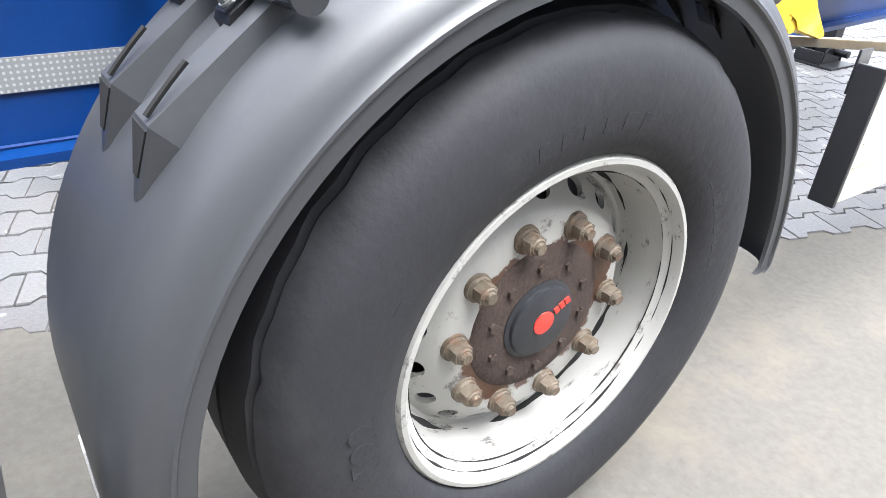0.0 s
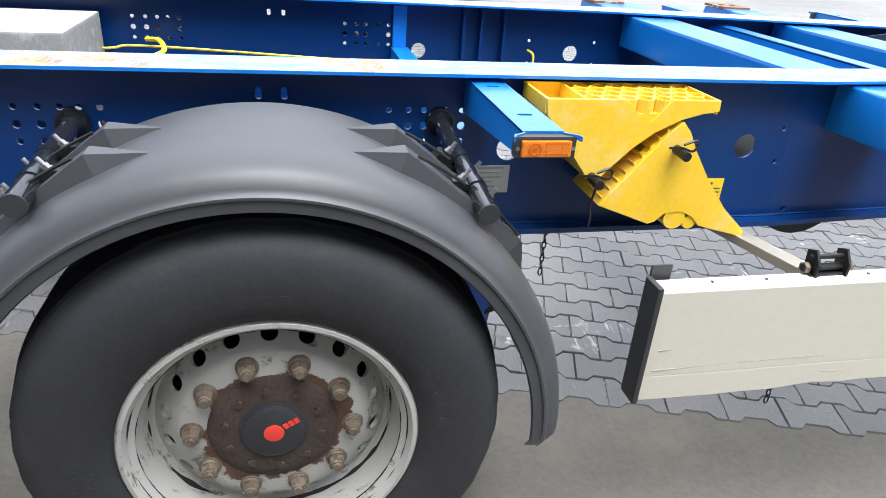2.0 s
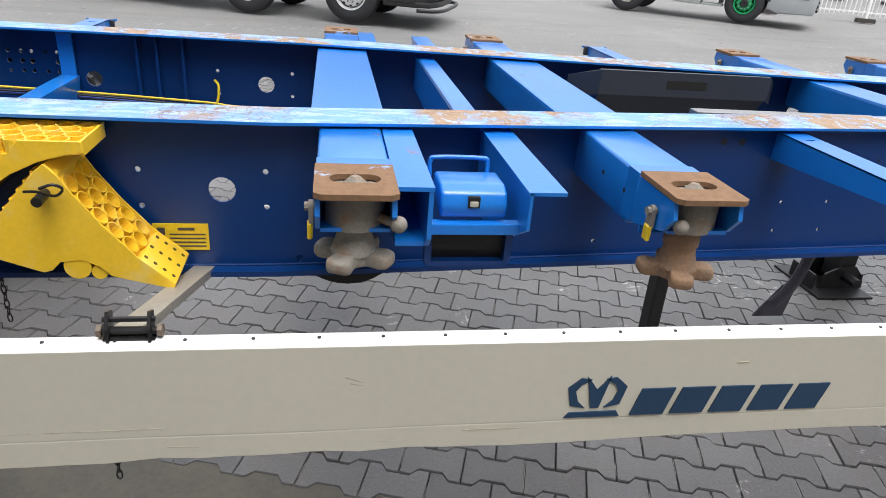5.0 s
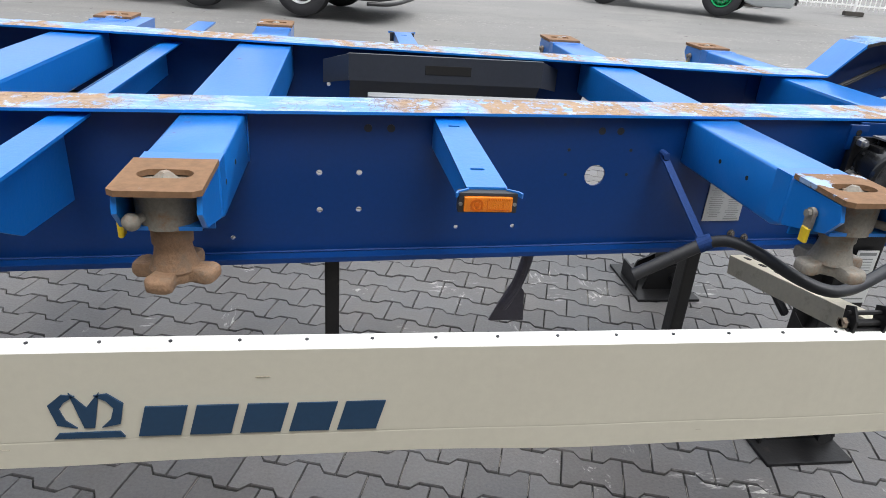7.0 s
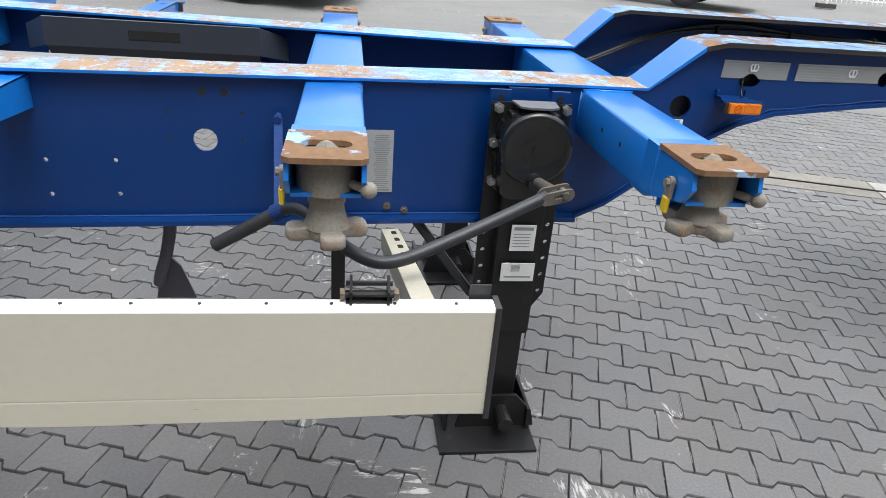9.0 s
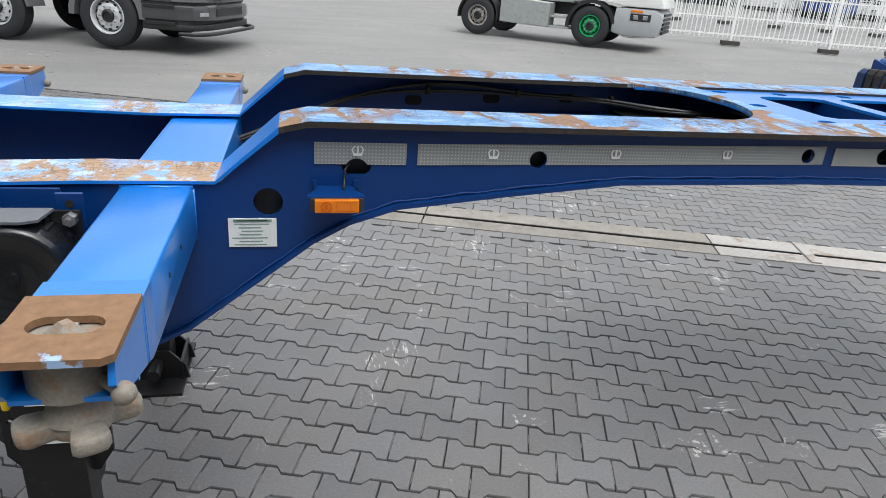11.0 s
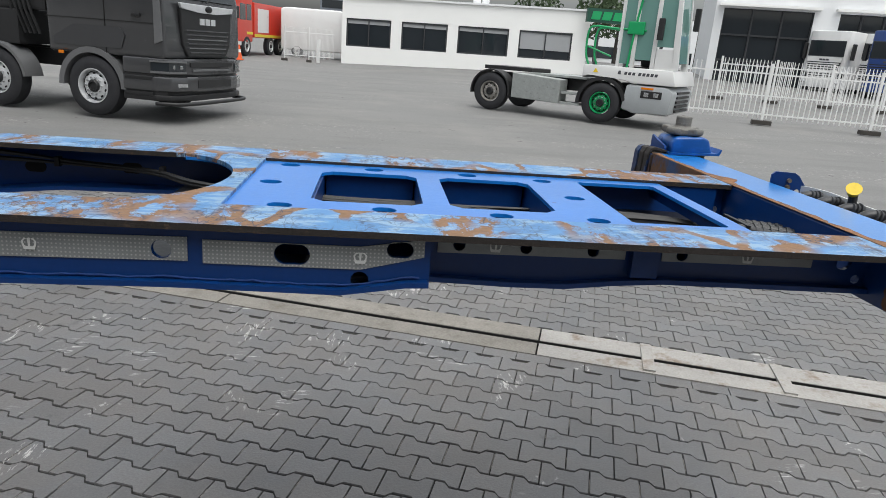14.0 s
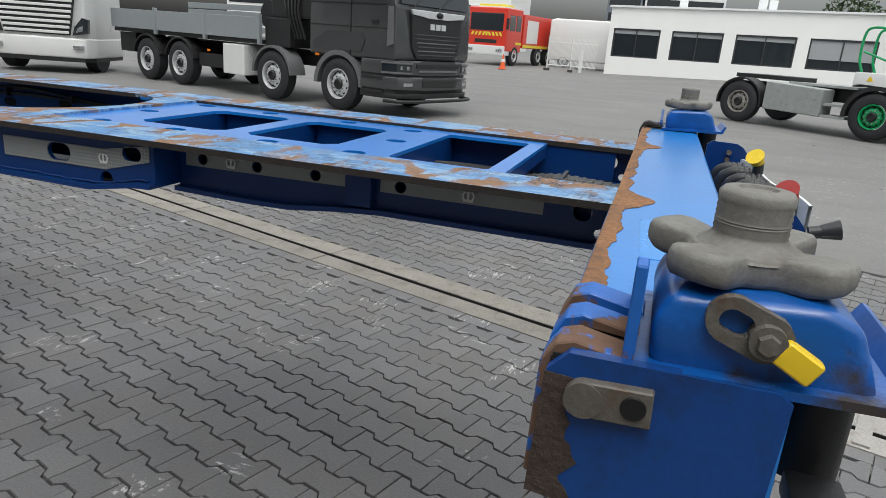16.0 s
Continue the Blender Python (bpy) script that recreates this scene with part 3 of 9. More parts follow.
def rail(side):
    """One main rail: web in three lengths, top and bottom flanges, gooseneck."""
    s = side
    fy = lambda p, q, d: (p, s * (web_y(p) - d), q)
    bm = B()
    holes = []
    for cx in (-0.54, -0.49, -0.445, -0.405, -0.36, 0.31, 0.36, 0.40, 0.455, 0.50):
        for k, cz in enumerate((1.074, 1.033, 0.992)):
            if cx in (-0.405, 0.455) and k == 1:
                continue
            holes.append(ring(cx, cz, 0.0080 if k != 1 else 0.0105, n=10))
    holes += [slot(-0.005, 1.112, 0.015, 0.030), slot(0.055, 1.112, 0.015, 0.030), ring(0.636, 0.97, 0.033)]
    for cx in (1.152, 1.475):
        for cz in (1.028, 0.927):
            holes.append(ring(cx, cz, 0.008, n=8))
    holes.append(ring(1.36, 0.975, 0.036))
    x0, x1, x2 = -3.6, 1.5, 4.6
    holed(bm, [(x0, ZB + 0.015), (x1, ZB + 0.015), (x1, ZT - 0.008), (x0, ZT - 0.008)], holes, fy, 0, 0.008)
    holes = [ring(x, z, 0.009, n=10) for x in (2.71, 2.822) for z in (0.995, 0.882)]
    holes += [ring(3.545 if s < 0 else 3.88, 0.985, 0.034), ring(1.56, 0.77, 0.010, n=8), ring(2.466, 0.80, 0.007, n=8)] + [ring(x, z, 0.007, n=8) for x in (3.118, 3.298) for z in (0.922, 0.820)]
    holed(bm, [(x1, ZB + 0.015), (x2, ZB + 0.015), (x2, ZT - 0.008), (x1, ZT - 0.008)], holes, fy, 0, 0.008)
    # gooseneck web: the front length is set back under the flange
    zt = 1.320
    low = [(4.6, 0.750), (4.70, 0.750), (4.80, 0.800), (5.11, 1.035), (5.20, 1.085), (5.32, 1.125), (5.60, 1.160), (5.92, 1.194), (6.50, 1.202), (6.86, 1.198), (7.00, 1.220), (7.05, 1.222)]
    low2 = [(7.05, 1.206), (7.25, 1.200), (7.38, 1.201), (7.50, 1.214), (7.62, 1.222), (8.15, 1.220)]
    top = [(7.05, zt), (5.10, zt), (5.03, 1.300), (4.89, 1.174), (4.6, 1.172)]
    holes = [ring(5.001, 1.126, 0.036), slot(5.214, 1.219, 0.072, 0.042), ring(5.683, 1.243, 0.023), ring(6.486, 1.267, 0.020), slot(6.755, 1.268, 0.076, 0.046), slot(6.985, 1.288, 0.058, 0.036), ring(6.90, 1.215, 0.02)]
    holed(bm, low + top, holes if s < 0 else holes[4:], fy, 0, 0.010)
    holes = [ring(x, 1.280, 0.0145, n=12) for x in (7.125, 7.283, 7.445, 7.665)] + [ring(8.085, 1.282, 0.021), ring(8.125, 1.238, 0.012, n=8)]
    holed(bm, low2 + [(8.15, zt), (7.05, zt)], holes, lambda p, q, d: (p, s * (web_y(7.2) - d), q), 0, 0.010)
    box(bm, 7.042, 7.052, min(s * 0.36, s * 0.463), max(s * 0.36, s * 0.463), 1.216, 1.319)
    box(bm, 7.535, 7.60, min(s * 0.35, s * 0.40), max(s * 0.35, s * 0.40), 1.226, 1.319)
    # unseen inner plate, added to keep light out behind the web's holes
    box(bm, 6.56, 8.10, min(s * 0.325, s * 0.333), max(s * 0.325, s * 0.333), 1.226, 1.319)
    # flanges
    def strip(xs, za, zb, w_out, w_in):
        rows = []
        for x in xs:
            z0 = za(x) if callable(za) else za
            e0, e1 = w_out(x), w_in(x)
            rows.append([bm.verts.new((x, s * y, z)) for y, z in ((e0, z0), (e0, z0 + zb), (e1, z0 + zb), (e1, z0))])
        for a, b in zip(rows, rows[1:]):
            for k in range(4):
                bm.faces.new((a[k], a[(k + 1) % 4], b[(k + 1) % 4], b[k]))
        bm.faces.new(rows[0])
        bm.faces.new(rows[-1][::-1])
    def zlow(x):
        for (a, za), (b, zb) in zip(low, low[1:]):
            if a <= x <= b:
                return za + (zb - za) * (x - a) / (b - a) - 0.012
        return ZB
    strip([-3.6, 1.5, 4.6, 4.70], lambda x: ZB, 0.015, lambda x: web_y(x) + 0.045, lambda x: web_y(x) - 0.10)
    strip([p for p, q in low[1:]], zlow, 0.012, lambda x: web_y(x) + 0.022, lambda x: web_y(x) - 0.09)
    goose = low
    low = low2
    strip([p for p, q in low2], zlow, 0.012, lambda x: 0.397, lambda x: 0.32)
    bm_seam = B()
    seam = []
    for x in np.linspace(4.72, 7.03, 150):
        for (a, za), (b, zb) in zip(goose, goose[1:]):
            if a <= x <= b:
                seam.append((x, s * (web_y(x) + 0.002), za + (zb - za) * (x - a) / (b - a) + 0.004 + 0.0012 * math.sin(x * 37) + random.uniform(-0.0014, 0.0014)))
                break
    tube(bm_seam, seam, 0.0028, 6)
    ob = part("main_rail", bm, blue_paint, trailer, "deep blue painted steel side rail with gooseneck")
    part("weld_seam", bm_seam, matte_seam, ob, "blue uneven weld seam")
    # top flange, paint worn by containers and paled for the sky's reflection
    bm = B()
    tops = [(-3.6, ZT), (0.4, ZT), (1.5, ZT), (2.5, ZT), (4.0, ZT), (4.6, ZT), (4.88, ZT), (5.03, 1.318), (5.10, 1.335), (8.15, 1.335)]
    rows = []
    for x, z in tops:
        e0 = edge_y(x) - float(np.interp(x, (1.5, 4.0, 4.88, 5.06), (0.0, 0.022, 0.028, 0.0)))
        e1 = edge_y(x) - float(np.interp(x, (0.4, 2.5, 4.1, 4.6, 5.1), (0.158, 0.175, 0.205, 0.215, 0.18)))
        h = 0.008 if x < 5.0 else 0.015
        rows.append([bm.verts.new((x, s * y, zz)) for y, zz in ((e0, z - h), (e0, z), (e1, z), (e1, z - h))])
    for a, b in zip(rows, rows[1:]):
        for k in range(4):
            bm.faces.new((a[k], a[(k + 1) % 4], b[(k + 1) % 4], b[k]))
    bm.faces.new(rows[0])
    bm.faces.new(rows[-1][::-1])
    fl = part("top_flange", bm, blue_top, ob, "worn blue flange with rust patches, paled by painted sky reflection")
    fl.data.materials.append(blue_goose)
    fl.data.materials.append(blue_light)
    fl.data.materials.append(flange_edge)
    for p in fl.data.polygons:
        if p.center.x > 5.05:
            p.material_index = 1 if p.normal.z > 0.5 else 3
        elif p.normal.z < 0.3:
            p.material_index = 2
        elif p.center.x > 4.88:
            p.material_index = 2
    return ob


rails = {s: rail(s) for s in (-1, 1)}


def plaque(parent, name, cx, cz, w, h, material, side=-1, bars=(), off=0.0035, label="", bar_mat=None, y=None):
    """A flat plate on the web's outer face, with printed bars on it."""
    y0 = y if y is not None else -(web_y(cx) + off)
    # follow the taper of the rail
    sl = 0.0 if y is not None else (web_y(cx + 0.01) - web_y(cx - 0.01)) / 0.02
    f = lambda p, q, d: (p, y0 - sl * (p - cx) - d, q)
    bm = B()
    prism(bm, [(cx - w / 2, cz - h / 2), (cx + w / 2, cz - h / 2), (cx + w / 2, cz + h / 2), (cx - w / 2, cz + h / 2)], f, -0.002, 0.001)
    ob = part(name, bm, material, parent, label)
    if bars:
        bm = B()
        for bx, bz, bw, bh in bars:
            px, pz = cx + bx * w, cz + bz * h
            prism(bm, [(px - bw * w / 2, pz - bh * h / 2), (px + bw * w / 2, pz - bh * h / 2), (px + bw * w / 2, pz + bh * h / 2), (px - bw * w / 2, pz + bh * h / 2)], f, 0.0012, 0.0018)
        part("print", bm, bar_mat or ink, ob)
    return ob


text_rows = lambda n, cols=1: [((-0.24 if cols == 2 and c == 0 else (0.24 if cols == 2 else random.uniform(-0.06, 0.0))), 0.42 - 0.84 * k / (n - 1), (0.38 if cols == 2 else 0.8) * random.uniform(0.55, 1.0), 0.32 / n) for k in range(n) for c in range(cols)]
R = rails[-1]
plaque(R, "type_plate", 0.575, 0.885, 0.14, 0.078, label_grey, bars=text_rows(6), bar_mat=print_grey, label="silver type plate with small print")
plaque(R, "warning_sign", 1.245, 0.838, 0.145, 0.078, tag_yellow, bars=[(0.1, 0.3, 0.3, 0.1)] + [(0.12, 0.1 - 0.15 * k, 0.65, 0.05) for k in range(4)] + [(-0.35, 0.2, 0.14, 0.3)], label="small yellow warning sign")
plaque(R, "instruction_sign", 4.02, 0.925, 0.137, 0.198, label_grey, bars=text_rows(26, 2) + [(0.25, -0.46, 0.4, 0.03)], bar_mat=print_grey, label="white instruction sheet with two columns of print")
plaque(R, "gooseneck_label", 4.962, 1.0475, 0.115, 0.075, label_white, bars=text_rows(8) + [(0, 0.42, 0.8, 0.1)], bar_mat=ink_green, label="white label with small print")
plaque(R, "pressure_sign", -0.80, 0.898, 0.085, 0.028, tag_yellow, bars=[(-0.1, 0.15, 0.55, 0.2), (-0.1, -0.2, 0.5, 0.15), (0.38, 0.0, 0.08, 0.5)], label="small yellow pressure sign")
plaque(R, "rear_reflector", -1.55, 0.857, 2.2, 0.050, tape_grey, label="grey reflective strip")


def emblem(parent, cx, cz, w):
    """The small crown-like outline on the strips."""
    bm = B()
    y0 = -(web_y(cx) + 0.006)
    f = XZ(y0)
    for sx in (-1, 1):
        pts = [(cx + sx * w * 0.16, cz - w * 0.26), (cx + sx * w * 0.42, cz - w * 0.2), (cx + sx * w * 0.5, cz + w * 0.15), (cx + sx * w * 0.3, cz + w * 0.4), (cx + sx * w * 0.12, cz + w * 0.34), (cx + sx * w * 0.3, cz + w * 0.26), (cx + sx * w * 0.38, cz + w * 0.1), (cx + sx * w * 0.32, cz - w * 0.12)]
        prism(bm, pts, f, -0.0008, 0)
    prism(bm, [(cx - w * 0.06, cz - w * 0.2), (cx + w * 0.06, cz - w * 0.2), (cx + w * 0.1, cz + w * 0.4), (cx - w * 0.1, cz + w * 0.4)], f, -0.0008, 0)
    prism(bm, [(cx - w * 0.36, cz - w * 0.42), (cx + w * 0.36, cz - w * 0.42), (cx + w * 0.42, cz - w * 0.20), (cx - w * 0.42, cz - w * 0.20)], f, -0.0007, 0)
    return part("emblem", bm, tape_mark, parent)


def tape(x0, x1, zc0, zc1, h0, h1, holes=(), marks=(), kink=None, out=0.003, notch=None):
    f = lambda p, q, d: (p, -(web_y(p) + out + d), q)
    if kink:
        pts = [(x0, zc0 - h0 / 2), (kink[0], kink[1] - h0 / 2), (x1, zc1 - h1 / 2), (x1, zc1 + h1 / 2), (kink[0], kink[1] + h0 / 2), (x0, zc0 + h0 / 2)]
    else:
        pts = [(x0, zc0 - h0 / 2), (x1, zc1 - h1 / 2), (x1, zc1 + h1 / 2), (x0, zc0 + h0 / 2)]
    if notch:
        # hole that breaks through the strip's lower edge
        cx, cz, r = notch
        e = pts[0][1] + (pts[1][1] - pts[0][1]) * (cx - x0) / (x1 - x0)
        a0 = math.asin((e - cz) / r)
        pts[1:1] = [(cx + r * math.cos(t), cz + r * math.sin(t)) for t in np.linspace(math.pi - a0, a0, 15)]
    bm = B()
    holed(bm, pts, list(holes), f, -0.0025, 0.0)
    ob = part("reflective_strip", bm, tape_grey, R, "grey reflective strip with small emblems")
    for cx, cz in marks:
        emblem(ob, cx, cz, 0.030)


tape(5.112, 5.337, 1.252, 1.252, 0.054, 0.054, (), [(5.216, 1.260)], notch=(5.214, 1.211, 0.029))
tape(5.365, 6.539, 1.252, 1.270, 0.054, 0.052, [ring(6.486, 1.267, 0.021)], [(5.56, 1.258), (5.896, 1.263), (6.227, 1.268)], notch=(5.683, 1.243, 0.024))
tape(6.570, 7.038, 1.266, 1.294, 0.052, 0.040, [slot(6.755, 1.268, 0.076, 0.046), slot(6.985, 1.288, 0.058, 0.036)], [(6.90, 1.268)], kink=(6.90, 1.266))
tape(7.075, 7.525, 1.278, 1.281, 0.036, 0.036, [ring(x, 1.280, 0.0145, n=12) for x in (7.125, 7.283, 7.445)], [(7.21, 1.280)])
tape(7.615, 8.00, 1.281, 1.282, 0.036, 0.036, [ring(7.665, 1.280, 0.0145, n=12)], [(7.83, 1.281)])
# dark plate added behind the heel's holes, in place of the shade inside
bm = B()
prism(bm, [(4.90, 1.04), (5.05, 1.05), (5.15, 1.15), (5.75, 1.20), (5.75, 1.31), (5.10, 1.31), (4.96, 1.18), (4.90, 1.14)], XZ(-0.430), 0, 0.006)
part("heel_shade_plate", bm, steel_dark, R, "dark plate added behind the heel's holes for the shade inside")
# plugged holes in the web
for cx, cz, r in ((2.845, 1.125, 0.0115), (2.909, 1.125, 0.0115), (3.545, 1.125, 0.0115), (3.605, 1.125, 0.0115), (3.448, 1.066, 0.005), (3.448, 0.988, 0.005), (3.650, 1.066, 0.005), (3.650, 0.988, 0.005)):
    bm = B()
    rod(bm, (cx, -web_y(cx) + 0.002, cz), (cx, -web_y(cx) - 0.0012, cz), r, 16)
    part("hole_plug", bm, steel_dark, R, "dull dark plug in the web")

# bolts low on the web beside the landing leg
for cx, cz in ((4.075, 0.778), (4.130, 0.762)):
    bm = B()
    rod(bm, (cx, -web_y(cx) + 0.002, cz), (cx, -web_y(cx) - 0.004, cz), 0.013, 16)
    rod(bm, (cx, -web_y(cx) - 0.003, cz), (cx, -web_y(cx) - 0.012, cz), 0.0095, 6)
    rod(bm, (cx, -web_y(cx) - 0.011, cz), (cx, -web_y(cx) - 0.018, cz), 0.005, 8)
    part("bolt", bm, latch_metal, R, "dull bolt with washer and nut")

# welded seams along the bottom flanges
for s in (-1, 1):
    bm = B()
    tube(bm, [(x, s * (web_y(x) + 0.003), ZB + 0.017 + 0.001 * math.sin(x * 40)) for x in np.linspace(-3.5, 4.65, 60)], 0.0035, 6)
    part("weld_seam", bm, matte_seam, rails[s])


# crossmembers between the rails
def crossmember(x0, x1, z0=1.02, z1=1.162, mat_=None, taper=0.0):
    y = web_y((x0 + x1) / 2) - 0.012
    bm = B()
    box(bm, x0, x1, -y, y, z0, z1, 0.012)
    return part("crossmember", bm, mat_ or blue_light, trailer, "bright blue box-section crossmember")


for x0, x1 in ((1.59, 1.80), (2.345, 2.56), (3.815, 4.00), (4.66, 4.875)):
    crossmember(x0, x1)
bm = B()
box(bm, 2.02, 2.10, -0.63, 0.63, 1.135, 1.143, 0.002)
box(bm, 2.02, 2.028, -0.63, 0.63, 1.0, 1.143)
part("crossmember", bm, blue_light, trailer, "light blue angle-section crossmember")
bm = B()
prism(bm, [(0.51, 0.86), (0.57, 0.86), (0.585, 0.985), (0.51, 0.985)], lambda p, q, d: (p, d, q), -0.665, 0.665)
box(bm, 0.515, 0.575, 0.655, 0.672, 0.98, 1.16, 0.004)
part("crossmember", bm, blue_light, trailer, "narrow blue crossmember over the axle")
# upright ribs on the inside of the far rail
for x in (0.83, 0.91, 1.017):
    bm = B()
    box(bm, x - 0.006, x + 0.006, web_y(x) - 0.05, web_y(x) - 0.009, 0.755, 1.16, 0.002)
    part("web_rib", bm, blue_paint, rails[1])


# twist locks
def star(bm, c, r, h, n=4, twist=0.3, lift=0.0, inner=0.5, seed=0):
    """A cast star of n blunt rounded arms, h thick, its arms bent up by lift."""
    cx, cy, cz = c
    N = n * 14
    prof = ((0.30, 0.0), (0.88, 0.0), (0.955, 0.06), (0.99, 0.20), (1.0, 0.42), (0.995, 0.70), (0.965, 0.90), (0.90, 0.985), (0.80, 1.0), (0.30, 1.04))
    rows = []
    for f, q in prof:
        row = []
        for k in range(N):
            a = k * math.tau / N
            w = 0.5 + 0.5 * math.cos(n * a)
            w = min(1.0, max(0.0, (w - 0.30) / 0.42))
            w = w * w * (3 - 2 * w)
            rr = r * (inner + (1 - inner) * w) * (1 + 0.035 * noise.noise((2.2 * math.cos(a), 2.2 * math.sin(a), seed)))
            row.append(bm.verts.new((cx + rr * f * math.cos(a + twist), cy + rr * f * math.sin(a + twist), cz + h * q + lift * (rr * f / r) ** 2)))
        rows.append(row)
    for u, v in zip(rows, rows[1:]):
        for k in range(N):
            bm.faces.new((u[k], u[(k + 1) % N], v[(k + 1) % N], v[k]))
    bm.faces.new(rows[0][::-1])
    bm.faces.new(rows[-1])
    return bm


def turned_neck(bm, cx, cy, prof, n=28):
    """A turned solid upright on (cx, cy), from (radius, height) pairs."""
    rows = [[bm.verts.new((cx + r * math.cos(k * math.tau / n), cy + r * math.sin(k * math.tau / n), z)) for k in range(n)] for r, z in prof]
    for u, v in zip(rows, rows[1:]):
        for k in range(n):
            bm.faces.new((u[k], u[(k + 1) % n], v[(k + 1) % n], v[k]))
    bm.faces.new(rows[0][::-1])
    bm.faces.new(rows[-1])


def outrigger(xl, side, turned=False):
    """A box arm that carries a corner plate and a screw twist lock."""
    s, w, wp = side, 0.161, 0.160
    xr = xl + w
    yr, ye = web_y(xl + w / 2), 1.06
    f = lambda p, q, d: (d, s * p, q)
    bm = B()
    prism(bm, [(yr - 0.004, 1.165), (ye, 1.165), (ye, 1.045), (ye - 0.05, 1.026), (yr - 0.004, 1.024)], f, xl, xr)
    bmesh.ops.bevel(bm, geom=[e for e in bm.edges], offset=0.008, segments=2, affect="EDGES", profile=0.5)
    arm = part("outrigger", bm, blue_light, trailer, "bright blue box arm with a rusty corner plate", smooth=50)
    for yy in (yr + 0.22, yr + 0.36):
        for xx in (xl - 0.001, xr - 0.002):
            bm = B()
            rod(bm, (xx, s * yy, 1.10), (xx + 0.003, s * yy, 1.10), 0.0065, 10)
            part("drain_hole", bm, black_gap, arm)
    # sleeve welded over the arm's end
    bm = B()
    prism(bm, [(ye - 0.075, 1.044), (ye - 0.075, 1.1658), (ye - 0.015, 1.1658), (ye - 0.015, 1.044)], f, xl - 0.0008, xr + 0.0008)
    part("end_sleeve", bm, blue_light, arm)
    bm = B()
    for x in (xl - 0.001, xr + 0.001):
        tube(bm, [(x, s * (yr + 0.001), 1.03), (x, s * (yr + 0.001), 1.16)], 0.003, 6)
    tube(bm, [(xl, s * (yr + 0.004), 1.1645), (xl + 0.08, s * (yr + 0.007), 1.1650), (xr, s * (yr + 0.004), 1.1645)], 0.0045, 6)
    part("weld_bead", bm, blue_light, arm, smooth="all")
    # side cheeks round the lock
    bm = B()
    for x in (xl, xl + wp - 0.010):
        prism(bm, [(ye - 0.005, 1.160), (1.225, 1.160), (1.235, 1.125), (1.20, 1.085), (ye - 0.005, 1.045)], f, x, x + 0.010)
    box(bm, xl + 0.01, xl + wp - 0.01, s * (ye + 0.015) - 0.004, s * (ye + 0.015) + 0.004, 1.03, 1.16)
    prism(bm, [(ye, 1.088), (1.205, 1.088), (1.205, 1.080), (ye, 1.080)], f, xl + 0.01, xl + wp - 0.01)
    part("cheek_plate", bm, blue_light, arm)
    bm = B()
    cx, cy = xl + wp / 2, s * 1.15
    xr = xl + wp
    holed(bm, [(xl - 0.003, s * 1.055), (xr + 0.003, s * 1.055), (xr + 0.003, s * 1.235), (xr - 0.012, s * 1.247), (xl + 0.012, s * 1.247), (xl - 0.003, s * 1.235)], [slot(cx, cy, 0.104, 0.052)], XY(1.163), 0, 0.012)
    part("corner_plate", bm, rust_plate, arm, "rusted brown corner plate with an oblong hole")
    bm = B()
    rod(bm, (cx, cy, 1.080), (cx, cy, 1.160), 0.062, 22)
    rod(bm, (cx, cy, 1.150), (cx, cy, 1.180), 0.045, 4, 0.010)
    box(bm, cx - 0.012, cx + 0.012, cy - 0.022, cy + 0.022, 1.15, 1.168, 0.004)
    sg = -0.6 if turned else 1.0
    rod(bm, (cx + 0.03 * sg, s * 1.165, 1.104), (cx + 0.085 * sg, s * 1.222, 1.104), 0.010, 10)
    bmesh.ops.create_uvsphere(bm, u_segments=14, v_segments=10, radius=0.0175, matrix=Matrix.Translation((cx + 0.085 * sg, s * 1.222, 1.104)))
    part("lock_housing", bm, cast_iron, arm, "grey cast lock housing", smooth=40)
    bm = B()
    drop = 0.955 if turned else (0.972 if 3.7 < xl < 4.0 else (1.003 if xl > 4.5 else 0.992))
    star(bm, (cx, cy, drop), 0.088, 0.030, twist=0.62 + xl * 0.3, inner=0.52, seed=xl)
    turned_neck(bm, cx, cy, [(0.050, drop + 0.026), (0.045, drop + 0.036), (0.038, drop + 0.060), (0.036, drop + 0.075), (0.040, drop + 0.080), (0.040, 1.078)])
    part("star_nut", bm, cast_rust if turned else cast_iron, arm, "cast four-armed screw nut", smooth=50)
    # safety link with a yellow tag at one cheek
    bm = B()
    prism(bm, slot(s * 1.155, 1.10, 0.024, 0.058), lambda p, q, d: (d, p, q), xl - 0.014, xl - 0.004)
    rod(bm, (xl - 0.022, s * 1.155, 1.115), (xl + 0.004, s * 1.155, 1.115), 0.010, 8)
    lk = part("locking_link", bm, cast_iron, arm)
    bm = B()
    prism(bm, [(s * 1.143, 1.045), (s * 1.168, 1.045), (s * 1.168, 1.083), (s * 1.143, 1.083)], lambda p, q, d: (d, p, q), xl - 0.017, xl - 0.006)
    bmesh.ops.bevel(bm, geom=list(bm.edges), offset=0.003, segments=1, affect="EDGES", profile=0.5)
    part("tag", bm, tag_yellow, lk, "small yellow plastic tag")
    return arm


for xl, tn in ((1.617, False), (2.361, True), (3.828, False), (4.668, False)):
    for s in (-1, 1):
        outrigger(xl, s, turned=tn)

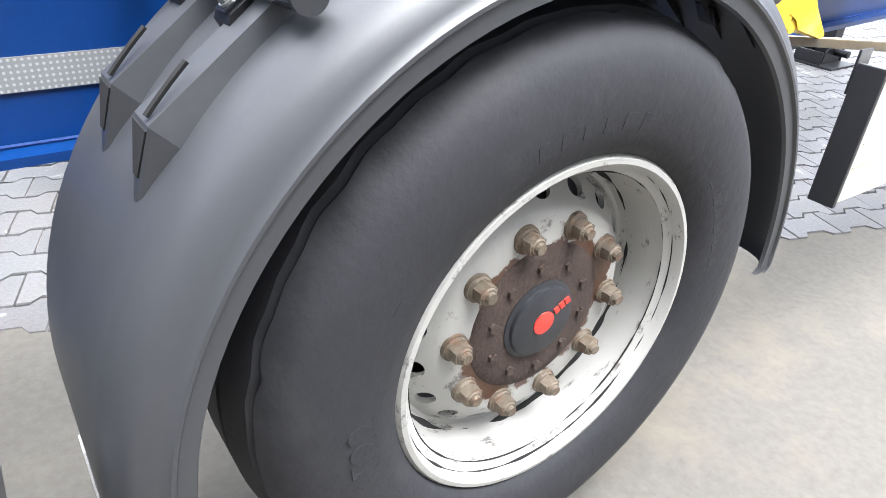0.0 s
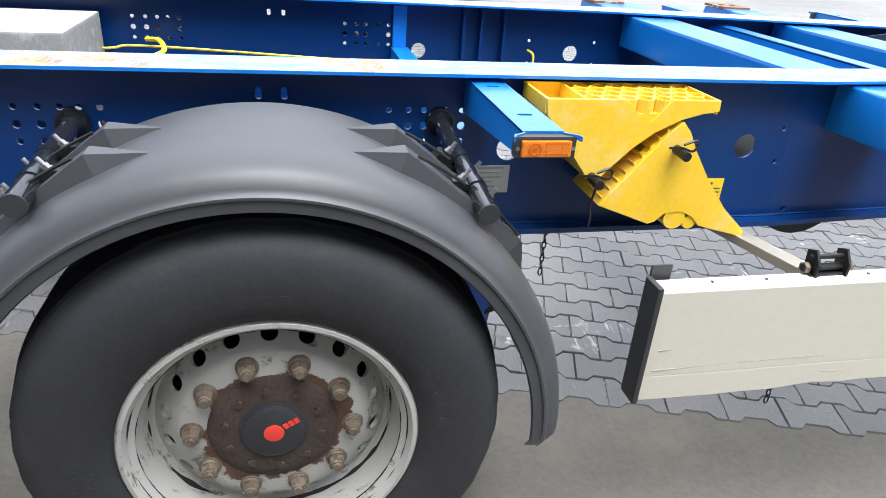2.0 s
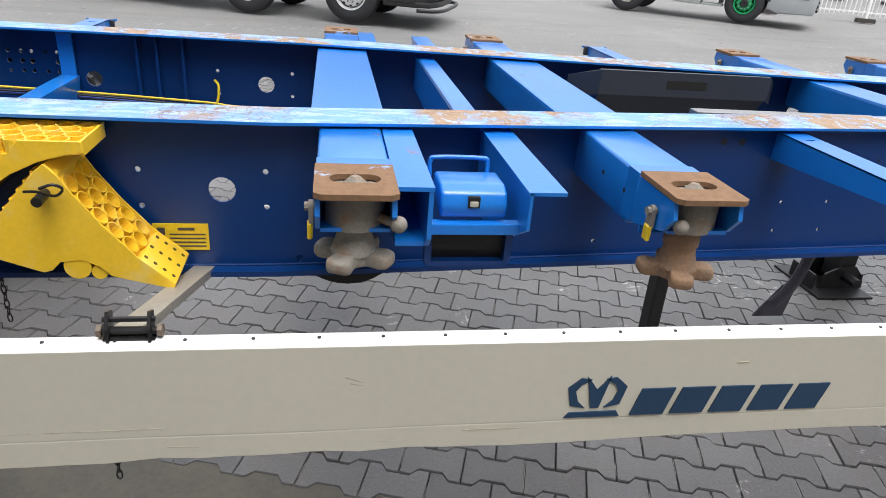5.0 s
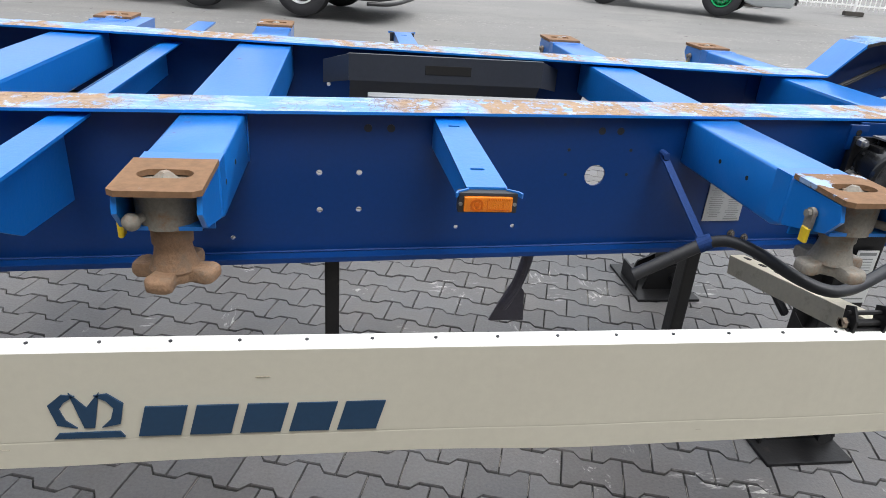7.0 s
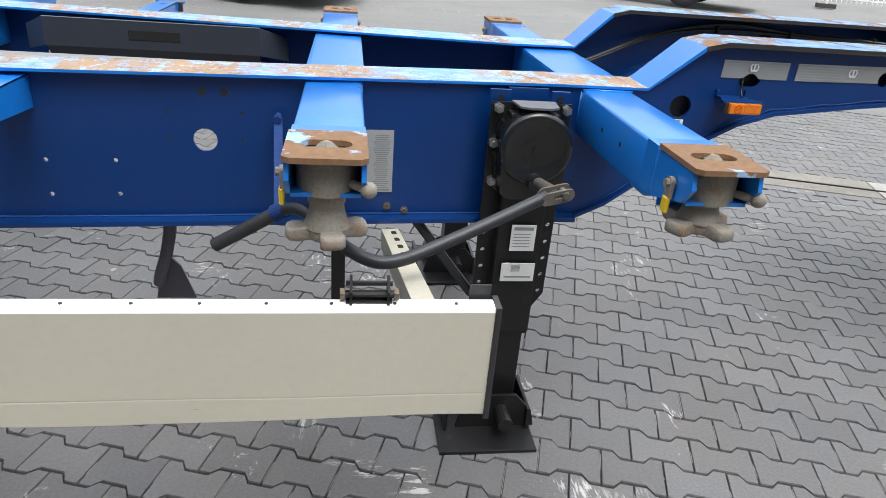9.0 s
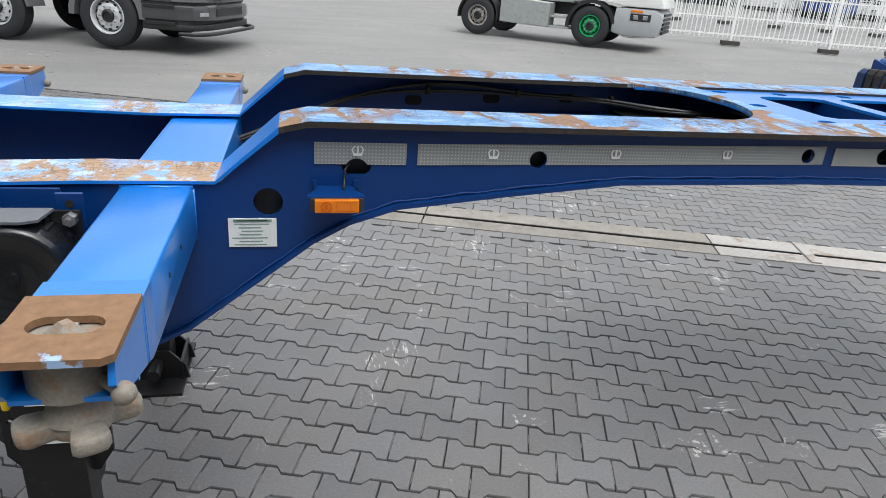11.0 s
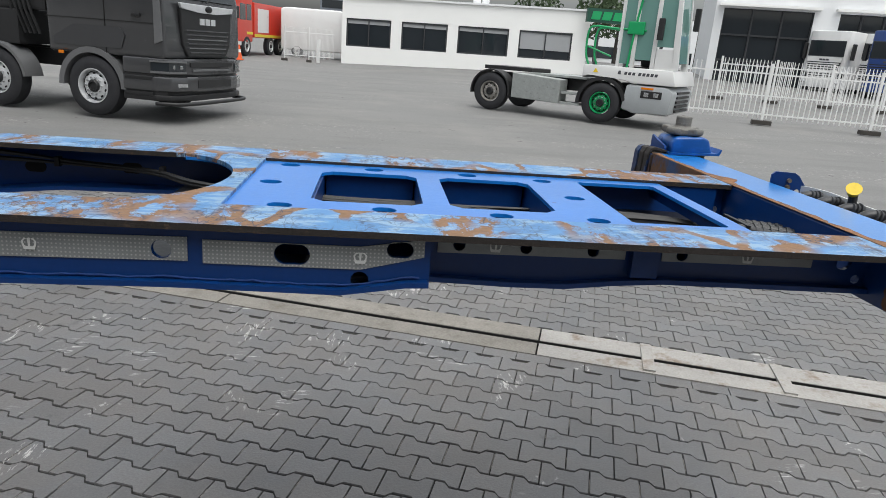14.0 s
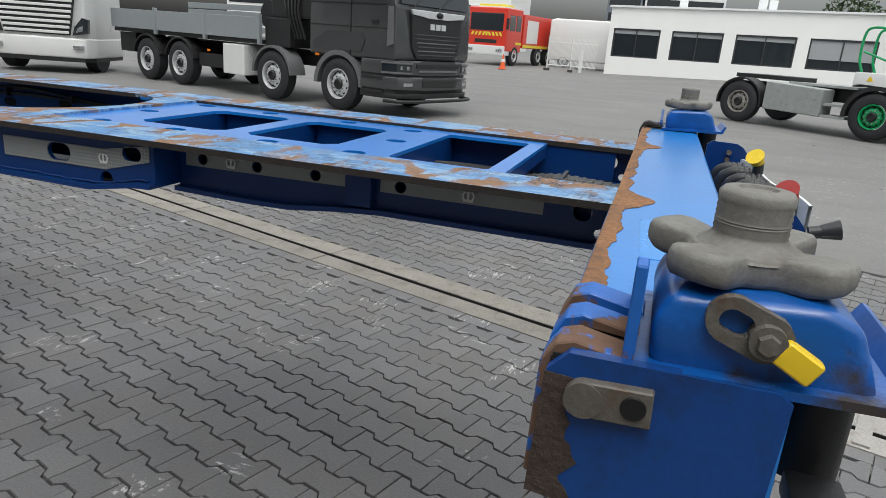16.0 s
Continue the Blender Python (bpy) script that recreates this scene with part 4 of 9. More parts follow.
# double arm and the folding box beside the first lock
for s in (-1, 1):
    bm = B()
    f = lambda p, q, d: (d, s * p, q)
    y = web_y(1.82)
    prism(bm, [(y, 1.1635), (1.165, 1.1635), (1.165, 1.154), (y, 1.154)], f, 1.780, 1.86)
    prism(bm, [(y, 1.156), (1.163, 1.156), (1.163, 1.045), (1.14, 1.02), (y, 0.99)], f, 1.849, 1.859)
    prism(bm, [(y, 1.03), (1.14, 1.03), (1.14, 1.02), (y, 1.0)], f, 1.785, 1.85)
    part("side_arm", bm, blue_light, trailer, "blue channel arm beside the lock")
    bm = B()
    y = web_y(2.09)
    prism(bm, [(y, 1.158), (1.17, 1.158), (1.17, 1.150), (y, 1.150)], f, 2.06, 2.145)
    prism(bm, [(y, 1.155), (1.17, 1.155), (1.17, 1.07), (0.95, 0.95), (y, 0.92)], f, 2.064, 2.071)
    part("side_arm", bm, blue_light, trailer, "blue angle arm with a folded edge")
bm = B()
prism(bm, [(-1.105, 1.098), (-1.095, 1.128), (-1.065, 1.140), (-0.975, 1.138), (-0.965, 1.085), (-1.10, 1.070)], lambda p, q, d: (d, p, q), 1.885, 2.035)
bmesh.ops.bevel(bm, geom=list(bm.edges), offset=0.008, segments=3, affect="EDGES", profile=0.5)
lb = part("lock_box", bm, blue_light, trailer, "small blue hinged latch box between two arms", smooth=40)
bm = B()
box(bm, 1.945, 1.972, -1.1075, -1.098, 1.096, 1.122, 0.002)
lt = part("latch_recess", bm, black_gap, lb)
bm = B()
box(bm, 1.949, 1.968, -1.110, -1.104, 1.099, 1.112, 0.003)
part("latch", bm, cream_steel, lt)
bm = B()
tube(bm, curve([(1.878, -0.96, 1.12), (1.878, -0.955, 1.155), (1.895, -0.955, 1.164), (2.00, -0.955, 1.164), (2.015, -0.955, 1.155), (2.015, -0.96, 1.12)], 5), 0.0055, 8)
part("pull_handle", bm, blue_light, lb, "bent blue rod handle", smooth="all")
bm = B()
box(bm, 1.858, 2.066, -1.118, -1.085, 1.036, 1.062, 0.004)
part("shelf_rail", bm, blue_light, lb)
bm = B()
holed(bm, [(1.868, 0.945), (2.048, 0.945), (2.060, 0.960), (2.060, 1.036), (1.858, 1.036), (1.858, 0.955)], [[(1.874, 0.958), (2.044, 0.958), (2.044, 1.030), (1.874, 1.030)]], XZ(-1.09), 0, 0.030)
fr = part("recess_frame", bm, blue_paint, lb, "dark blue recessed frame below the box")
bm = B()
box(bm, 1.872, 2.046, -1.066, -1.060, 0.956, 1.032)
part("recess_back", bm, steel_black, fr)


# side marker arms
def side_lamp(parent, x0, x1, yo, z0, z1, s):
    """An amber lens with a round optic and ribs; yo is its outer face."""
    bm = B()
    box(bm, x0, x1, yo - 0.012, yo + 0.012, z0, z1, 0.004)
    ln = part("amber_lens", bm, amber, parent, "amber lamp lens")
    w, h, ya = x1 - x0, z1 - z0, yo + s * 0.0125
    cx, cz = x0 + w * 0.26, (z0 + z1) / 2
    bm = B()
    holed(bm, ring(cx, cz, h * 0.42, n=20), [ring(cx, cz, h * 0.30, n=20)], lambda p, q, d: (p, ya + s * d, q), -0.003, 0.001)
    rod(bm, (cx, ya - s * 0.004, cz), (cx, ya + s * 0.001, cz), h * 0.16, 14)
    part("round_lens", bm, amber_deep, ln)
    bm = B()
    lo, hi = min(ya, ya - s * 0.003), max(ya, ya - s * 0.003)
    for k in range(12):
        x = x0 + w * (0.50 + 0.038 * k)
        box(bm, x, x + 0.0014, lo, hi, z1 - h * 0.22, z1 - h * 0.06)
    box(bm, x0 + w * 0.47, x0 + w * 0.485, lo, hi, z0 + h * 0.08, z1 - h * 0.08)
    box(bm, x0 + w * 0.80, x0 + w * 0.81, lo, hi, z0 + h * 0.08, z1 - h * 0.28)
    box(bm, x0 + w * 0.50, x1 - 0.006, lo, hi, z0 + h * 0.16, z0 + h * 0.22)
    part("lens_rib", bm, amber_deep, ln)
    return ln


def marker_arm(xl, side=-1, ye=1.150):
    """A folded channel arm whose side flanges curl out into ears round the lamp."""
    s, w, zt = side, 0.086, 1.160
    y = web_y(xl + w / 2)
    f = lambda p, q, d: (d, s * p, q)
    bm = B()
    holed(bm, [(xl, s * (y - 0.002)), (xl + w, s * (y - 0.002)), (xl + w, s * ye), (xl, s * ye)], [slot(xl + w / 2, s * (y + 0.10), 0.032, 0.014), slot(xl + w / 2, s * (ye - 0.115), 0.034, 0.014)], XY(zt - 0.005), 0, 0.005)
    for x in (xl, xl + w - 0.005):
        prism(bm, [(y - 0.002, zt - 0.001), (ye, zt - 0.001), (ye, 1.115), (ye - 0.04, 1.105), (y - 0.002, 1.07)], f, x, x + 0.005)
    arm = part("marker_arm", bm, blue_light, trailer, "bright blue folded arm carrying an amber side lamp")
    for sx in (-1, 1):
        x0 = xl if sx < 0 else xl + w
        bm = B()
        pts = [(x0 - sx * 0.002, ye - 0.006), (x0 - sx * 0.001, ye + 0.004), (x0 + sx * 0.010, ye + 0.012), (x0 + sx * 0.022, ye + 0.020), (x0 + sx * 0.027, ye + 0.032)]
        back = [(px - sx * 0.003, py + 0.003) for px, py in pts][::-1]
        prism(bm, [(px, s * py) for px, py in pts + back], XY(zt - 0.011), 0, 0.010)
        part("ear", bm, blue_light, arm)
    bm = B()
    box(bm, xl - 0.019, xl + w + 0.019, s * (ye + 0.012) - 0.012, s * (ye + 0.012) + 0.012, 1.112, zt - 0.004, 0.005)
    hs = part("lamp_base", bm, plastic_black, arm, "black plastic lamp base")
    side_lamp(hs, xl - 0.008, xl + w + 0.007, s * (ye + 0.020), 1.117, 1.149, s)
    for x in (xl - 0.014, xl + w + 0.013):
        bm = B()
        rod(bm, (x, s * (ye + 0.020), 1.132), (x, s * (ye + 0.0255), 1.132), 0.0042, 8)
        part("screw", bm, steel_zinc, hs)
    return arm


for xl in (0.502, 3.028):
    for s in (-1, 1):
        marker_arm(xl, s)
# hat-shaped bracket with a lamp on the gooseneck
bm = B()
prism(bm, [(5.112, -0.462), (5.112, -0.500), (5.094, -0.536), (5.094, -0.552), (5.228, -0.552), (5.228, -0.536), (5.210, -0.500), (5.210, -0.462)], XY(1.164), 0, 0.005)
prism(bm, [(5.104, 1.168), (5.222, 1.168), (5.214, 1.134), (5.110, 1.134)], XZ(-0.540), -0.004, 0.0)
box(bm, 5.108, 5.118, -0.475, -0.462, 1.166, 1.186, 0.002)
box(bm, 5.206, 5.222, -0.475, -0.462, 1.166, 1.186, 0.002)
mk = part("marker_arm", bm, blue_paint, trailer, "short blue hat-shaped bracket with an amber side lamp")
bm = B()
box(bm, 5.100, 5.226, -0.556, -0.540, 1.132, 1.166, 0.004)
hs = part("lamp_base", bm, plastic_black, mk, "black plastic lamp base")
side_lamp(hs, 5.110, 5.214, -0.556, 1.133, 1.165, -1)
bm = B()
tube(bm, curve([(5.196, -0.455, 1.222), (5.186, -0.475, 1.212), (5.184, -0.480, 1.190), (5.182, -0.500, 1.170)], 4), 0.0032, 8)
part("lamp_lead", bm, cable_black, mk, "thin dark lamp lead", smooth="all")

# gooseneck deck
bm = B()
holes = []
def cut(x0, x1, y0, y1, c=0.03):
    return [(x0 + c, y0), (x1 - c, y0), (x1, y0 + c), (x1, y1 - c), (x1 - c, y1), (x0 + c, y1), (x0, y1 - c), (x0, y0 + c)]
arc = [(6.53 - 0.20 * (1 - math.cos(a)) * 1.0, 0.31 * math.sin(a)) for a in np.linspace(-math.pi / 2, math.pi / 2, 17)]
holed(bm, [(6.33, -0.325), (7.885, -0.325), (7.885, 0.325), (6.33, 0.325)] + arc[::-1],
      [cut(6.765, 7.05, -0.20, 0.20), cut(7.12, 7.40, -0.20, 0.20), cut(7.58, 7.84, -0.26, 0.26, 0.01)] +
      [slot(x, y, 0.06, 0.05) for x, y in ((6.64, 0.0), (6.66, 0.27), (6.70, -0.265), (6.92, 0.265), (6.95, -0.262), (7.22, 0.265), (7.24, -0.262), (7.50, 0.0), (7.46, 0.24), (7.49, -0.26))], XY(1.316), 0, 0.010)
deck = part("gooseneck_deck", bm, blue_light, trailer, "bright blue deck plate with cut-outs and round holes")
for x0, x1 in ((6.75, 6.77), (7.05, 7.07), (7.10, 7.12), (7.40, 7.42), (7.56, 7.58)):
    bm = B()
    box(bm, x0, x1, -0.32, 0.32, 1.225, 1.314)
    part("stiffener", bm, blue_paint, deck)
bm = B()
box(bm, 7.86, 7.885, -0.32, 0.32, 1.28, 1.314)
part("stiffener", bm, blue_paint, deck)
for s in (-1, 1):
    bm = B()
    box(bm, 6.775, 7.045, s * 0.225 - 0.004, s * 0.225 + 0.004, 1.235, 1.314)
    box(bm, 7.125, 7.395, s * 0.225 - 0.004, s * 0.225 + 0.004, 1.235, 1.314)
    part("stiffener", bm, blue_paint, deck)
# black plates added under the deck's small holes, for the shade inside
for s in (-1, 1):
    bm = B()
    box(bm, 6.60, 7.56, min(s * 0.236, s * 0.318), max(s * 0.236, s * 0.318), 1.288, 1.294)
    part("hole_shade_plate", bm, steel_black, deck)
for x in (6.64, 7.50):
    bm = B()
    box(bm, x - 0.055, x + 0.055, -0.07, 0.07, 1.288, 1.294)
    part("hole_shade_plate", bm, steel_black, deck)
# floor plate under the gooseneck, its black standing for the shade inside
bm = B()
box(bm, 6.30, 7.0, -0.44, 0.44, 1.210, 1.216)
box(bm, 7.0, 8.1, -0.36, 0.36, 1.224, 1.230)
part("underplate", bm, steel_black, trailer, "plate under the gooseneck, painted black for the shade inside")
# rounded front end of the long opening, in the worn flange paint
bm = B()
n = 20
pts = [(6.29 + 0.24 * math.cos(a), 0.321 * math.sin(a)) for a in np.linspace(-math.pi / 2, math.pi / 2, n)]
prism(bm, [(6.575, -0.321), (6.575, 0.321)] + pts[::-1], XY(1.322), 0, 0.0125)
part("slot_end", bm, blue_goose, trailer, "rust-streaked worn blue plate rounding the slot")

# cables lying in the frame
def cable(pts, r, material, name="cable"):
    bm = B()
    tube(bm, curve(pts), r, 6)
    return part(name, bm, material, trailer)
for k in range(4):
    dy, dz = 0.007 * (k % 2), 0.009 * (k // 2)
    cable([(4.7, 0.30 - dy, 1.02 + dz), (5.0, 0.36 - dy, 1.13 + dz), (5.30, 0.425 - dy, 1.235 + dz), (5.60, 0.42 - dy, 1.262 + dz + 0.008 * k), (5.95, 0.415 - dy, 1.262 + dz), (6.22, 0.35 - dy, 1.258 + dz), (6.42, 0.20 - dy, 1.256 + dz), (6.8, 0.15 + 0.010 * k, 1.246 + 0.004 * (k % 2)), (7.1, 0.12 + 0.014 * k, 1.250), (7.4, 0.10 + 0.02 * (3 - k), 1.248 + 0.005 * (k % 3)), (7.62, 0.10 + 0.018 * k, 1.254), (7.80, 0.05 + 0.016 * k, 1.262), (7.92, -0.02 + 0.012 * k, 1.262)], 0.0058, cable_black)
# black discs on the far web, standing for shade in its oval holes
for x, z in ((5.504, 1.222), (5.810, 1.238), (6.116, 1.250)):
    bm = B()
    prism(bm, slot(x, z, 0.066, 0.036), XZ(0.4545), -0.001, 0.0005)
    part("web_hole_shade", bm, black_gap, rails[1], "black disc painted as the shade of an oval hole")
# corrugated sleeves that lead the bundle to the couplings
for k, (ya, yb, r) in enumerate(((-0.02, -0.06, 0.020), (0.025, 0.0, 0.017), (-0.065, -0.11, 0.016))):
    bm = B()
    path = curve([(7.88, ya, 1.258), (7.97, ya - 0.01, 1.266 + 0.006 * k), (8.06, (ya + yb) / 2, 1.270), (8.149, yb, 1.266)], 8)
    tube(bm, path, r * 0.86, 14)
    for a, b in zip(path[::2], path[1::2]):
        rod(bm, tuple(a), tuple(b), r, 14)
    part("cable_sleeve", bm, plastic_black, trailer, "black corrugated sleeve round the cables", smooth=40)
bm = B()
box(bm, 7.985, 7.997, -0.095, 0.050, 1.246, 1.295, 0.005)
part("cable_tie", bm, steel_black, trailer)
for x, dz in ((5.55, 0.0), (5.9, 0.0), (6.25, 0.0)):
    bm = B()
    y = 0.417 if x < 6 else 0.34
    box(bm, x - 0.008, x + 0.008, y - 0.018, y + 0.012, 1.252, 1.284, 0.004)
    part("cable_tie", bm, steel_black, trailer)
for k, (mt, dz) in enumerate(((cable_yellow, 0.02), (cable_black, 0.0), (cable_blue, -0.012), (cable_black, -0.02))):
    cable([(-3.4, 0.60 - 0.01 * k, 0.99 + dz), (-0.9, 0.57, 0.945 + dz), (-0.5, 0.59 - 0.02 * k, 0.945 + dz * 1.5), (0.2, 0.62, 0.922 + dz * 0.8), (0.7, 0.63, 0.905 + dz * 0.6), (1.1, 0.62, 0.880 + dz), (1.6, 0.6, 0.86 + dz), (4.6, 0.40, 0.86 + dz)], 0.0055, mt)
cable([(1.14, 0.66, 0.99), (1.16, 0.63, 0.97), (1.15, 0.62, 0.90), (1.10, 0.62, 0.86)], 0.006, cable_yellow)
cable([(-0.48, 0.60, 1.0), (-0.42, 0.52, 1.01), (-0.40, 0.45, 0.98), (-0.5, 0.4, 0.95)], 0.010, cable_yellow)

# equipment boxes inside the frame
bm = B()
box(bm, 2.795, 3.600, 0.342, 0.347, 1.066, 1.172, 0.0015)
box(bm, 2.795, 3.600, 0.342, 0.362, 1.169, 1.173, 0.001)
for xa, xb in ((2.795, 2.690), (3.600, 3.700)):
    wing = lambda p, q, d: (xa + (xb - xa) * p, 0.345 + 0.115 * p + d, q)
    prism(bm, [(0, 1.066), (1, 1.030), (1, 1.125), (0, 1.172)], wing, -0.0025, 0.0025)
prism(bm, [(0.345, 1.066), (0.348, 1.070), (0.464, 0.935), (0.460, 0.930)], lambda p, q, d: (d, p, q), 2.80, 3.595)
bx = part("storage_rack", bm, rack_grey, trailer, "dark grey sheet-steel tray with a slotted front")
bm = B()
box(bm, 3.105, 3.297, 0.3405, 0.346, 1.101, 1.139, 0.002)
part("grip_slot", bm, black_gap, bx)
bm = B()
box(bm, 2.85, 3.55, -0.40, -0.34, 1.06, 1.171, 0.004)
part("inner_shelf", bm, steel_zinc, trailer, "thin light sheet edge behind the rail")
bm = B()
box(bm, -1.35, -0.64, 0.10, 0.60, 0.88, 1.10, 0.008)
part("valve_box", bm, mat("dusty_grey_box", (0.30, 0.30, 0.29), 0.6, var=0.25, scale=6, dirt=(0.5, 0.5, 0.48), dirt_at=(0.5, 0.65)), trailer, "dusty grey box between the rails over the rear axle")


# ---- wheels ----
def lathe_open(bm, prof, n):
    """Turn a profile about y with no end caps."""
    rows = [[bm.verts.new((r * math.cos(k * math.tau / n), h, r * math.sin(k * math.tau / n))) for k in range(n)] for r, h in prof]
    for u, w in zip(rows, rows[1:]):
        for k in range(n):
            bm.faces.new((u[k], u[(k + 1) % n], w[(k + 1) % n], w[k]))


def wheel(parent, x, side):
    """A single wide tyre on a painted steel rim, hub to the outside. Built round the origin, outside towards -y."""
    at = Matrix.Translation((x, side * 1.085, 0.512)) @ (Matrix.Identity(4) if side < 0 else Matrix.Rotation(math.pi, 4, "Z"))
    bm = B()
    lathe(bm, [(0.0, 0.20), (0.235, 0.20), (0.235, 0.06), (0.20, 0.045), (0.0, 0.045)], 32)
    wh = part("wheel", bm, steel_black, parent, "wide black tyre on an off-white rim with a rusty hub", at=at)
    bm = B()
    o = [(0.300, -0.140), (0.312, -0.160), (0.345, -0.173), (0.385, -0.178), (0.418, -0.1765), (0.446, -0.171), (0.463, -0.162), (0.475, -0.150), (0.484, -0.138), (0.490, -0.128), (0.494, -0.122)]
    tread = [(0.488, -0.119), (0.488, -0.112), (0.498, -0.107)]
    for g in (-0.04, 0.04):
        tread += [(0.510, g - 0.008), (0.497, g - 0.005), (0.497, g + 0.005), (0.510, g + 0.008)]
    tread += [(0.498, 0.107), (0.488, 0.112), (0.488, 0.119)]
    lathe(bm, o + tread + [(r, -h) for r, h in o[::-1]] + [(0.292, 0.12), (0.292, -0.12)], 144, closed=True)
    rnd = random.Random(3)
    chip = [max(0.0, rnd.uniform(-0.5, 1.0)) ** 3 for k in range(144)]
    for v in bm.verts:
        a = math.atan2(v.co.z, v.co.x)
        rr = math.hypot(v.co.x, v.co.z)
        if v.co.y < -0.105 and rr > 0.478:
            v.co.y += 0.0030 * math.sin(a * 36) + 0.002 * math.sin(a * 23)
            if v.co.y < -0.125:
                k = 1 - 0.010 * chip[int((a % math.tau) / math.tau * 144) % 144]
                v.co.x *= k
                v.co.z *= k
        if v.co.z < -0.45:
            v.co.z = max(v.co.z - 0.006 * (-v.co.z - 0.45) / 0.06, -0.511)
    part("tyre", bm, rubber, wh, "worn black rubber tyre", smooth=50)
    # raised marks on the sidewall
    bm = B()
    for k in range(60):
        a = k * math.tau / 60
        if 25 < k < 36:
            continue
        m = Matrix.Rotation(-a, 4, "Y") @ Matrix.Translation((0.362, -0.1745, 0)) @ Matrix.Rotation(radians(-7), 4, "Z")
        if k % 12 in (1, 2, 3, 4, 5, 6):
            box(bm, -0.012, 0.012, -0.0012, 0.0012, -0.006 - 0.003 * (k % 3), 0.012, m=m)
    tagged(part("sidewall_lettering", bm, rubber, wh), kind="stuff")
    fc = bpy.data.curves.new("digits", "FONT")
    fc.body, fc.size, fc.extrude, fc.align_x, fc.align_y = "522", 0.068, 0.0014, "CENTER", "CENTER"
    fo = bpy.data.objects.new("digits", fc)
    scene.collection.objects.link(fo)
    dm = bpy.data.meshes.new_from_object(fo.evaluated_get(bpy.context.evaluated_depsgraph_get()))
    bpy.data.objects.remove(fo)
    dm.materials.clear()
    dm.materials.append(rubber)
    dg = new("size_mark", dm)
    lay = Matrix(((0, 1, 0, 0), (0, 0, -1, 0), (-1, 0, 0, 0), (0, 0, 0, 1)))
    dg.matrix_basis = Matrix.Rotation(-radians(184), 4, "Y") @ Matrix.Translation((0.366, -0.1750, 0)) @ Matrix.Rotation(radians(-7), 4, "Z") @ lay
    tagged(dg, kind="stuff")
    dg.parent = wh
    bm = B()
    N = 18
    prof = [(0.297, -0.125), (0.304, -0.138), (0.306, -0.150), (0.301, -0.157), (0.293, -0.158), (0.288, -0.152), (0.286, -0.140), (0.279, -0.134), (0.272, -0.130), (0.269, -0.112), (0.266, -0.100), (0.263, -0.078), (0.259, -0.056), (0.254, -0.047), (0.247, -0.045)]
    lathe_open(bm, prof, N * 4)
    lathe_open(bm, [(0.200, -0.086), (0.192, -0.092), (0.178, -0.096), (0.080, -0.097)], N * 4)
    # sloping rim of the disc, with a round hand hole in each sector
    r0, h0, r1, h1 = 0.200, -0.086, 0.247, -0.045
    L = math.hypot(r1 - r0, h1 - h0)
    for k in range(N):
        edge = []
        for i in range(4):
            edge.append((-1 + i / 2, -1))
        for i in range(4):
            edge.append((1, -1 + i / 2))
        for i in range(4):
            edge.append((1 - i / 2, 1))
        for i in range(4):
            edge.append((-1, 1 - i / 2))
        loops = []
        for kind in range(3):
            row = []
            for p, q in edge:
                if kind:
                    w = math.hypot(p, q)
                    p, q = p / w * 0.0185 / 0.0388, q / w * 0.0185 / (L / 2)
                a = (k + 0.5 + p / 2) * math.tau / N
                t = (q + 1) / 2
                r, h = r0 + (r1 - r0) * t, h0 + (h1 - h0) * t
                if kind == 2:
                    r, h = r - 0.008, h + 0.006
                row.append(bm.verts.new((r * math.cos(a), h, r * math.sin(a))))
            loops.append(row)
        for u, w in zip(loops, loops[1:]):
            for i in range(16):
                j = (i + 1) % 16
                bm.faces.new((u[i], u[j], w[j], w[i]))
    bmesh.ops.remove_doubles(bm, verts=bm.verts, dist=0.0008)
    rim = part("rim", bm, rim_paint, wh, "off-white painted steel rim with hand holes, rusted round the hub", smooth=40)
    # uneven black rings: dirt in the rim's grooves plus painted trough shade
    for r, h, w in ((0.2845, -0.1385, 0.0016), (0.2705, -0.1295, 0.0010), (0.2600, -0.058, 0.0034)):
        bm = B()
        lathe(bm, [(r - w, h), (r, h - w), (r + w, h), (r, h + w)], 144, closed=True)
        for v in bm.verts:
            a, q = math.atan2(v.co.z, v.co.x), math.hypot(v.co.x, v.co.z)
            k = max(0.02, 0.55 + 1.9 * noise.noise((math.cos(a) * 6, math.sin(a) * 6, r * 90)) + (0.7 if v.co.z < -0.12 else 0.0))
            q2 = r + (q - r) * k
            v.co = Vector((math.cos(a) * q2, h + (v.co.y - h) * k, math.sin(a) * q2))
        part("groove_dirt_shade", bm, black_gap, rim, "dark line of dirt and painted shade in the rim")
    # hub
    bm = B()
    lathe(bm, [(0.0, -0.088), (0.134, -0.088), (0.138, -0.096), (0.134, -0.100), (0.112, -0.103), (0.095, -0.104), (0.0, -0.104)], 48)
    hub = part("hub", bm, rust_brown, wh, "brown rusted hub flange", smooth=40)
    for k in range(10):
        bm = B()
        a = k * math.tau / 10 + 0.42
        c = Vector((0.102 * math.cos(a), 0, 0.102 * math.sin(a)))
        rod(bm, c + Vector((0, -0.100, 0)), c + Vector((0, -0.110, 0)), 0.0088, 6)
        part("hub_bolt", bm, rust_brown, hub)
    bm = B()
    lathe(bm, [(0.0, -0.088), (0.074, -0.088), (0.074, -0.106), (0.068, -0.108), (0.066, -0.1085), (0.065, -0.114), (0.061, -0.1165), (0.0, -0.117)], 48)
